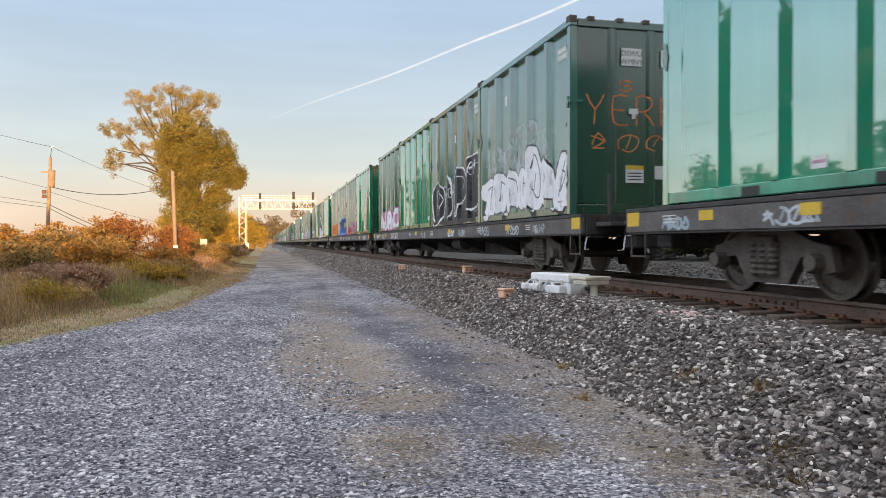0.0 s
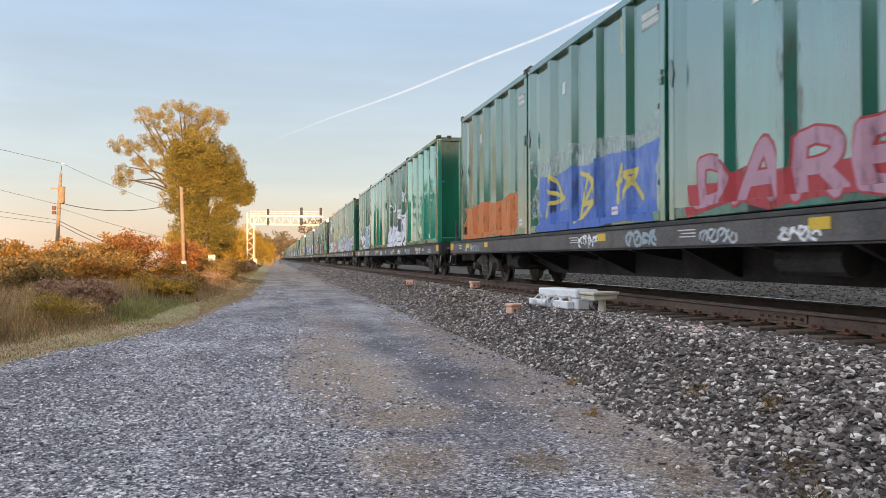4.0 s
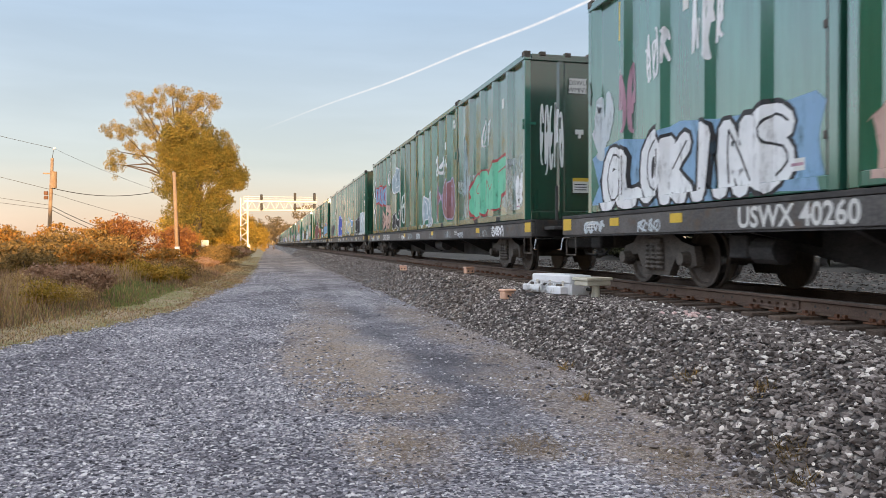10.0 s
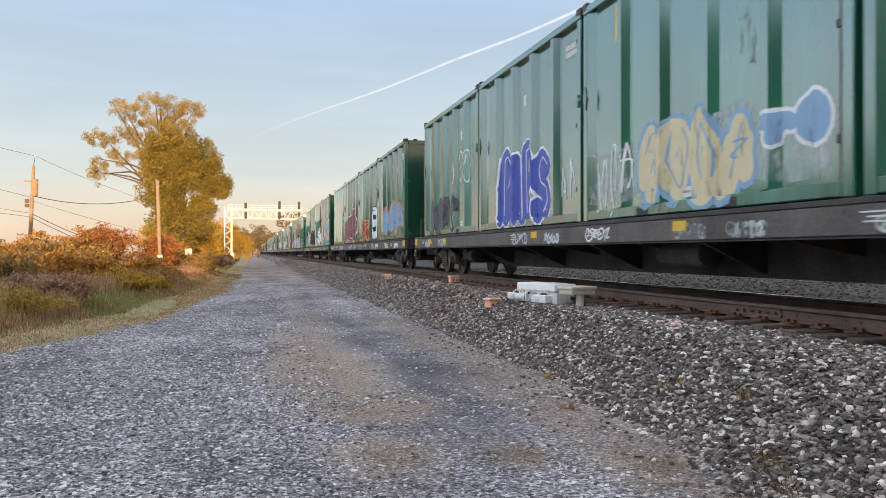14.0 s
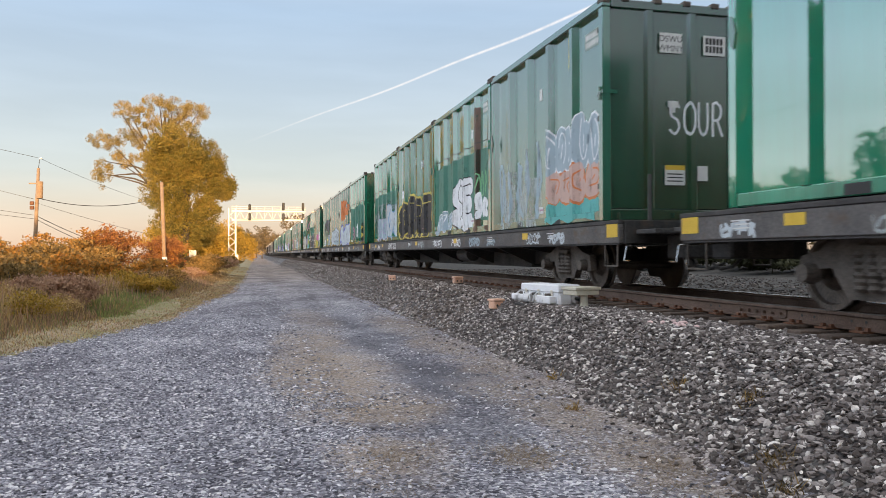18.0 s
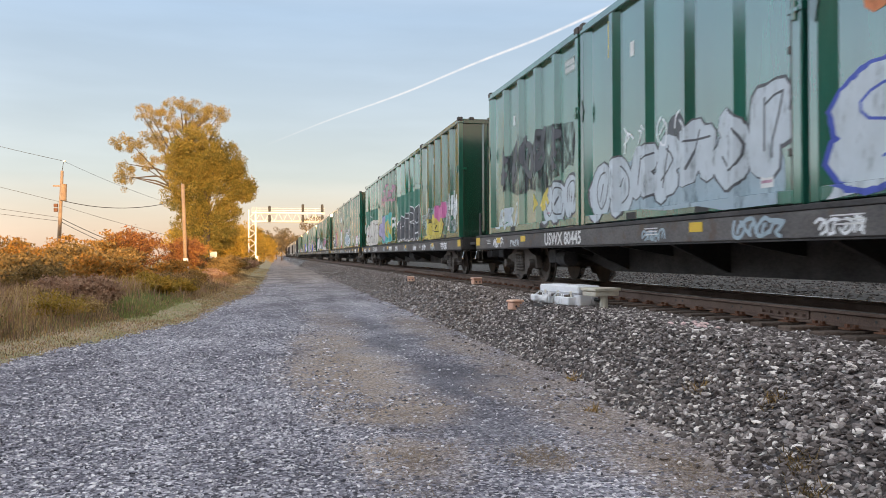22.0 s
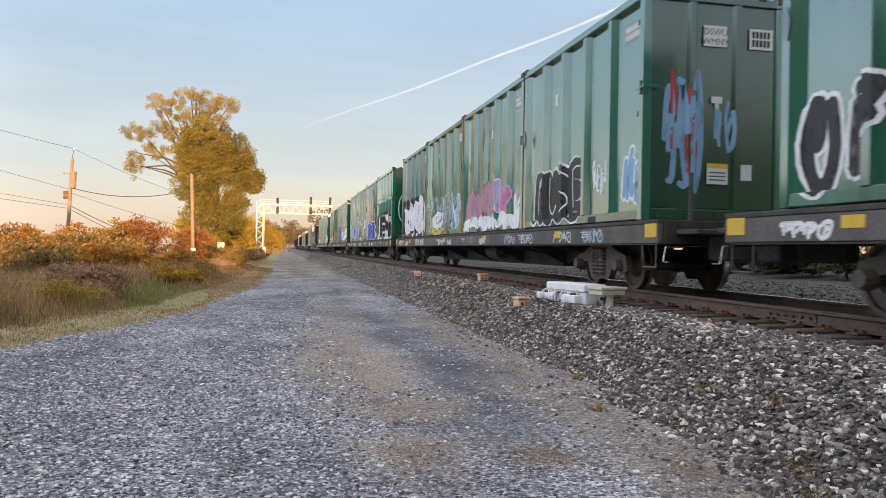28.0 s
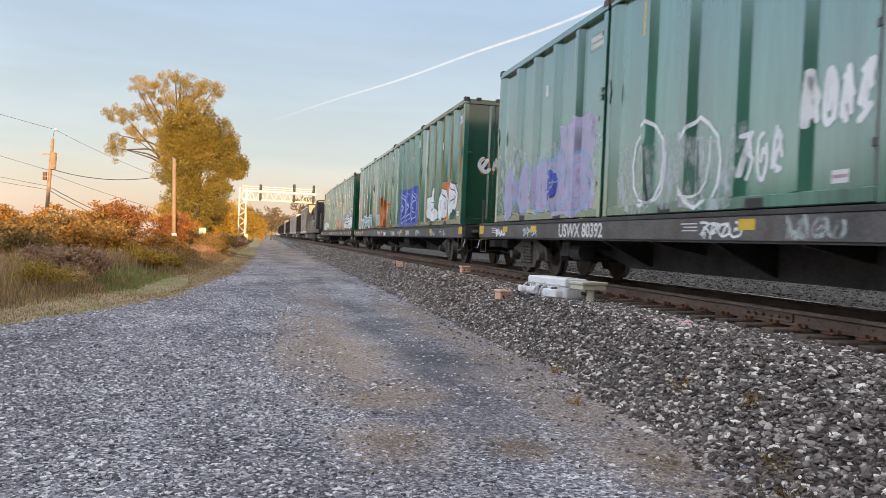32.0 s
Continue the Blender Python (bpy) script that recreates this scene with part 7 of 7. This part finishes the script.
# far woods that close the view
rngw = random.Random(5)
for k in range(34):
    if k < 14:
        x, y, h = -22 + 1.9 * k, rngw.uniform(300, 430), rngw.uniform(9, 13)
    elif k < 18:
        x, y, h = rngw.uniform(15, 24), rngw.uniform(330, 420), rngw.uniform(16, 19)
    else:
        x, y, h = -50 + 8.0 * (k - 18), rngw.uniform(905, 960), rngw.uniform(24, 33)
    build_tree("distant_tree", "hazy distant tree with thin brown autumn crown", (x, y, -0.3), (x, y, h * 0.85), 0.25,
               [(x, y, h * 0.58, h * 0.36, h * 0.3, h * 0.42, 34)], h * 0.06, 40, h * 0.03, "far_leaf", 60 + k, 4, "distant trees along the line")
# trees on the far side of the track
for k in range(11):
    y = 10 + 22 * k + rngw.uniform(-4, 4)
    x = rngw.uniform(24, 34)
    h = rngw.uniform(6.0, 8.5)
    build_tree("far_side_tree", "autumn tree in yellow and olive beyond the track", (x, y, 0.2), (x, y, h * 0.8), 0.2,
               [(x, y, h * 0.58, h * 0.45, h * 0.45, h * 0.42, 46)], 0.6, 46, 0.24, ("gold", "olive")[k % 2], 120 + k, 5, "trees beyond the track")
# unseen wood added far behind the viewpoint; its long shade covers lane and train
for k in range(22):
    x = 6 + 4.0 * k
    y = -62 + rngw.uniform(-6, 6)
    h = 18 + rngw.uniform(-1, 1.5)
    build_tree("woodland_tree", "tall dense tree, unseen, added to shade the track", (x, y, 0), (x, y, h * 0.8), 0.4,
               [(x, y, h * 0.54, 3.4, 3.6, h * 0.46, 90)], 1.2, 40, 0.7, "olive", 160 + k, 1, "wood that shades the track")
for k in range(15):
    x = 6 - 3.6 * k
    y = -90 + rngw.uniform(-5, 5)
    h = 12.1 if x > -4 else 9.7
    build_tree("woodland_tree", "low dense tree, unseen, added to shade the lane", (x, y, 0), (x, y, h * 0.8), 0.3,
               [(x, y, h * 0.5, 3.6, 3.0, h * 0.5, 60)], 0.9, 40, 0.6, "olive", 190 + k, 1, "wood that shades the track")


# tall trees close behind and beside the viewpoint, seen only as dark shapes in the glossy paint
for k in range(7):
    x, y, h = -19.0 - 0.5 * (k % 2), 16 + 5.2 * k, 6.6 + rngw.uniform(-1.3, 1.2)
    build_tree("roadside_tree", "small round olive tree beyond the verge", (x, y, 0), (x, y, h * 0.8), 0.3,
               [(x, y, h * 0.5, 1.5, 1.5, h * 0.48, 50)], 0.6, 40, 0.32, "ivy", 240 + k, 1, "tall trees beside the lane")
# tall trees added out of view so the rib slopes mirror something dark
for k in range(9):
    x, y, h = -18 - 1.5 * (k % 3) - 0.3 * k, 4 - 5.0 * k, 13 + rngw.uniform(-1.5, 2)
    build_tree("roadside_tree", "tall dense olive tree, out of view, added for dark reflections", (x, y, 0), (x, y, h * 0.8), 0.3,
               [(x, y, h * 0.5, 3.2, 3.2, h * 0.48, 80)], 0.9, 40, 0.5, "olive", 220 + k, 1, "tall trees beside the lane")


def cane_points(rng, w, h, canes, per):
    """Leaf places along arching canes that rise from the root and droop at the tip."""
    a, r = rng.uniform(0, 6.283, (canes, 1)), w * rng.random((canes, 1)) ** 0.55
    top = h * rng.uniform(0.5, 1.05, (canes, 1)) * (1 - 0.35 * (r / w) ** 2)
    q = 0.25 + 0.75 * rng.random((canes, per)) ** 0.8
    rise = np.sin(q * 1.95)
    bend = a + 0.25 * rng.standard_normal((canes, 1)) * q
    p = np.stack([r * q * np.cos(bend), 0.8 * r * q * np.sin(bend), top * rise], -1)
    spread = np.array([0.13, 0.13, 0.055]) * (0.6 + 0.3 * h)
    mids = np.stack([r * 0.8 * np.cos(a), 0.64 * r * np.sin(a), top * 0.95], -1)[:, 0]
    return (p + rng.standard_normal(p.shape) * spread).reshape(-1, 3), mids


def build_bush(x, y, w, h, mat, label, seed, leaf=0.078, clumps=64, per=66, stems=6):
    rng = np.random.default_rng(seed)
    z = ground_z(x, y)
    b = empty("bush", pose(x, y, z))
    tagged(b, label, "bush", "autumn bushes on the verge")
    p, mids = cane_points(rng, w, h, clumps, per)
    p = p[p[:, 2] > -0.05]
    v, f = leaf_quads(rng, p, leaf)
    c = fast_mesh("foliage", v, f, mat)
    c.parent = b
    for k in range(0, 5 * stems, 5):
        part("stem", cyl((0.1 * k / 10, 0, -0.1), Vector(mids[k]), 0.022, 0.008, 5), "bark", b)


rngb = random.Random(9)
BUSH_WORDS = {"orange_leaf": "rounded bush with bright orange autumn leaves", "red_leaf": "dense sumac bush with deep red leaves", "olive": "dark tangled olive-brown bush",
              "yellow_leaf": "low bush with small yellow leaves", "purple_weed": "feathery clump of purple-brown weeds"}
k = 0
for y, h, step in ((33.0, 1.5, 2.2), (38.0, 1.95, 2.4), (44.0, 2.15, 2.6), (52.0, 2.3, 3.0)):
    x = -0.33 * y - 1.5
    while x < -(0.185 if y < 40 else 0.168) * y:
        px = x / y
        mat = "orange_leaf" if rngb.random() < 0.5 else "olive"
        if px > -0.165 and y > 40:
            mat = "red_leaf"
        if px < -0.22 and y < 36:
            mat = "olive"
        build_bush(x + rngb.uniform(-0.4, 0.4), y + rngb.uniform(-1.2, 1.2), 1.9, h * rngb.uniform(0.75, 1.2), mat, BUSH_WORDS[mat], 300 + k)
        k += 1
        x += step
for x, y, w, h, mat in ((-7.7, 45.5, 2.1, 2.9, "red_leaf"), (-8.9, 46, 2.2, 2.9, "orange_leaf"), (-5.5, 50, 1.6, 2.5, "red_leaf"), (-6.0, 57, 1.5, 2.8, "orange_leaf"), (-4.2, 57, 1.2, 1.3, "olive"), (-3.3, 62, 1.4, 1.3, "olive"),
                        (-2.8, 70, 1.5, 1.2, "purple_weed"), (-2.7, 80, 1.5, 1.2, "olive"), (-3.0, 95, 1.6, 1.3, "olive"),
                        (-4.9, 20.8, 0.8, 0.8, "purple_weed"), (-5.5, 21.6, 0.8, 0.9, "purple_weed"), (-4.5, 21.4, 0.6, 0.85, "purple_weed"), (-3.9, 27.5, 0.8, 0.7, "yellow_leaf"), (-4.6, 28.5, 0.9, 0.8, "yellow_leaf"), (-3.4, 29.5, 0.6, 0.6, "yellow_leaf"),
                        (-7.0, 24.5, 1.1, 1.15, "olive"), (-8.2, 27, 1.2, 1.3, "olive"), (-9.0, 30, 1.4, 1.6, "olive"), (-5.6, 31, 1.2, 1.2, "orange_leaf"), (-7.0, 31, 1.2, 1.4, "orange_leaf"), (-4.4, 36, 1.2, 1.2, "orange_leaf"),
                        (-3.6, 35, 0.9, 0.7, "olive"), (-3.2, 42, 0.9, 0.7, "purple_weed"), (-3.0, 49, 1.0, 0.8, "olive")):
    build_bush(x, y, w, h, mat, BUSH_WORDS[mat], 300 + k, 0.05 if h < 1.2 else 0.078, 44 if h < 1.2 else 70, 90 if h < 1.2 else 66)
    k += 1
# dark bushes added to fill the gap seen under the cars
for q in range(26):
    build_bush(19.5 + rngb.uniform(-0.8, 0.8), 7 + 3.0 * q, 2.1, rngb.uniform(0.8, 1.1), "dusk", "dense dark bush beyond the track", 300 + k, 0.13, 55, 44, 1)
    k += 1
for q in range(44):
    yy = 11.0 + 0.55 * q + rngb.uniform(-0.4, 0.4)
    xx = lane_edge(yy) - rngb.uniform(2.0, 5.2)
    if ((xx + 3.3) / 1.5) ** 2 + ((yy - 23.5) / 5) ** 2 < 1:
        continue
    mt = rngb.choice(("olive", "straw", "olive", "straw", "yellow_leaf"))
    build_bush(xx, yy, rngb.uniform(0.35, 0.7), rngb.uniform(0.4, 0.85), mt, "low roadside clump of " + {"olive": "tangled olive weeds", "straw": "dry straw-coloured weeds", "yellow_leaf": "small yellow-leaved weeds"}[mt], 300 + k, 0.03, 26, 60, 3)
    k += 1
for x, y, h in ((-12, 2, 2.2), (-13, 6, 2.8), (-11, 10, 2.0), (-12.5, -3, 2.6), (-13, -8, 2.9), (-11.5, 14, 2.2)):
    build_bush(x, y, 2.2, h, "olive", BUSH_WORDS["olive"], 300 + k)
    k += 1


def build_grass(name, label, count, where, tall, mat, seed, wide=0.006):
    rng = np.random.default_rng(seed)
    x, y = where(rng, count)
    keep = np.array([a < lane_edge(b) + 0.25 * rng.standard_normal() * 0.6 for a, b in zip(x, y)])
    x, y = x[keep], y[keep]
    if mat != "fresh":      # the green patch stays free of dry stalks
        keep = (((x + 3.3) / 1.1) ** 2 + ((y - 23.5) / 4.5) ** 2 > 1) | (rng.random(len(x)) < 0.18)
        x, y = x[keep], y[keep]
    n = len(x)
    g = np.stack([x, y, heights(x, y) - 0.02], 1)
    back = np.array([min(max((lane_edge(b) - a - 0.9) / 2.0, 0.09), 1.0) for a, b in zip(x, y)])
    h = tall * back * rng.uniform(0.45, 1.2, n)
    lean = rng.standard_normal((n, 2)) * 0.22
    tip = g + np.stack([lean[:, 0] * h, lean[:, 1] * h, h], 1)
    mid = (g + tip) / 2 + np.stack([-lean[:, 0] * h * 0.12, -lean[:, 1] * h * 0.12, h * 0.06], 1)
    a = rng.uniform(0, 3.14, n)
    w = wide * (0.6 + y / 22)
    s = np.stack([np.cos(a) * w, np.sin(a) * w, np.zeros(n)], 1)
    v = np.stack([g - s, g + s, mid + s * 0.8, mid - s * 0.8, tip + s * 0.2, tip - s * 0.2], 1).reshape(-1, 3)
    i = 6 * np.arange(n)[:, None]
    f = np.concatenate([i + np.array([[0, 1, 2, 3]]), i + np.array([[3, 2, 4, 5]])])
    tagged(fast_mesh(name, v, f, mat), label, "grass", kind="stuff")


def verge(y0, y1, depth):
    def where(rng, n):
        y = y0 + (y1 - y0) * rng.random(n) ** 1.4
        e = np.array([lane_edge(b) for b in y])
        return e + 0.25 - depth * rng.random(n) ** 1.1, y
    return where


build_grass("dry_grass", "tall dry straw-coloured grass and weeds on the verge", 24000, verge(9.0, 36.0, 6.5), 0.62, "straw", 401)
build_grass("dry_grass", "low dry grass along the far lane edge", 16000, verge(30.0, 100.0, 5.0), 0.5, "straw", 402)
build_grass("green_grass", "short green grass beside the gravel lane", 10000, lambda rng, n: (rng.normal(-3.5, 0.5, n), rng.normal(23.5, 2.4, n)), 0.28, "fresh", 403, 0.008)
build_grass("green_grass", "grey-green weeds among the dry grass", 4000, verge(11.0, 32.0, 4.6), 0.5, "fresh", 405, 0.007)
build_grass("dry_grass", "short trodden dry grass at the lane's edge", 26000, verge(9.0, 60.0, 2.2), 0.55, "hay", 406, 0.006)
build_grass("brown_weeds", "brown seed-headed weeds among the grass", 14000, verge(9.0, 40.0, 6.0), 0.7, "purple_weed", 404, 0.008)


def tufts(rng, n):
    """Clump centres on the dry patches."""
    k = rng.integers(0, len(SOIL), n)
    p = np.array(SOIL)[k]
    return p[:, 0] + rng.normal(0, 0.45, n) * p[:, 2], p[:, 1] + rng.normal(0, 0.5, n) * p[:, 3]


def build_lane_tufts():
    """Flattened dead grass on the strip before the bank, and a few green sprigs."""
    rng = np.random.default_rng(410)
    for name, label, n, mat, spots in (("dead_grass", "flattened dead grass in patches on the gravel strip", 8000, "hay", 150), ("weed_sprig", "small green weed sprigs on the ballast foot", 380, "olive", 7)):
        cx, cy = tufts(rng, spots)
        if name == "weed_sprig":
            cx, cy = np.array([3.55, 4.0, 4.05, 3.2, 3.7, 3.4, 3.6]), np.array([4.6, 6.6, 5.6, 7.3, 9.0, 4.3, 4.75])
        k = rng.integers(0, len(cx), n)
        sp = 0.16 if spots > 10 else 0.045
        x, y = cx[k] + rng.normal(0, sp, n), cy[k] + rng.normal(0, sp * 1.2, n)
        g = np.stack([x, y, heights(x, y) + 0.004], 1)
        a = rng.uniform(0, 6.283, n)
        L = rng.uniform(0.03, 0.10, n)
        up = rng.uniform(0.05, 0.45, n) if spots > 10 else rng.uniform(0.5, 1.4, n)
        tip = g + np.stack([np.cos(a) * L, np.sin(a) * L, up * L], 1)
        s = np.stack([-np.sin(a), np.cos(a), np.zeros(n)], 1) * (0.0022 if spots > 10 else 0.005)
        v = np.stack([g - s, g + s, tip + s * 0.3, tip - s * 0.3], 1).reshape(-1, 3)
        tagged(fast_mesh(name, v, np.arange(4 * n).reshape(-1, 4), mat), label, "grass", kind="stuff")


build_lane_tufts()


# ---------- what moves ----------
STEPS = [0, 2, 4, 6, 8, 10, 12, 14, 16, 18, 20, 22, 24, 26, 28, 30, 32]


def motions():
    # the vapour trail sinks slowly with the high wind
    walk(CONTRAIL, [(0, pose(0, 0, 18)), (7, pose(0, 0, 0)), (18, pose(0, 0, -9)), (32, pose(0, 0, -19))])
    # every car and box comes on along the track
    for ob, y in [*CARS, *BOXES.values()]:
        p = ob.matrix_basis.copy()
        walk(ob, [(t, pose(p.translation.x, y - gone(t), p.translation.z)) for t in STEPS])
    # wheels roll; copies of a car share the turning of the first
    every = [i / FPS for i in range(int(32 * FPS) + 1)]
    for pair in WHEELSETS:
        for w in pair:
            p = w.matrix_basis.translation.copy()
            walk(w, [(t, Matrix.Translation(p) @ pose(0, 0, 0, math.degrees(gone(t) / 0.42) % 360)) for t in every])
    first = [o for o in CARS[0][0].children_recursive if o.name.startswith("wheelset")]
    for car, _ in CARS[1:]:
        for o, src in zip([o for o in car.children_recursive if o.name.startswith("wheelset")], first):
            o.rotation_mode = "QUATERNION"
            o.animation_data_create()
            o.animation_data.action = src.animation_data.action
            o.animation_data.action_slot = src.animation_data.action_slot


motions()
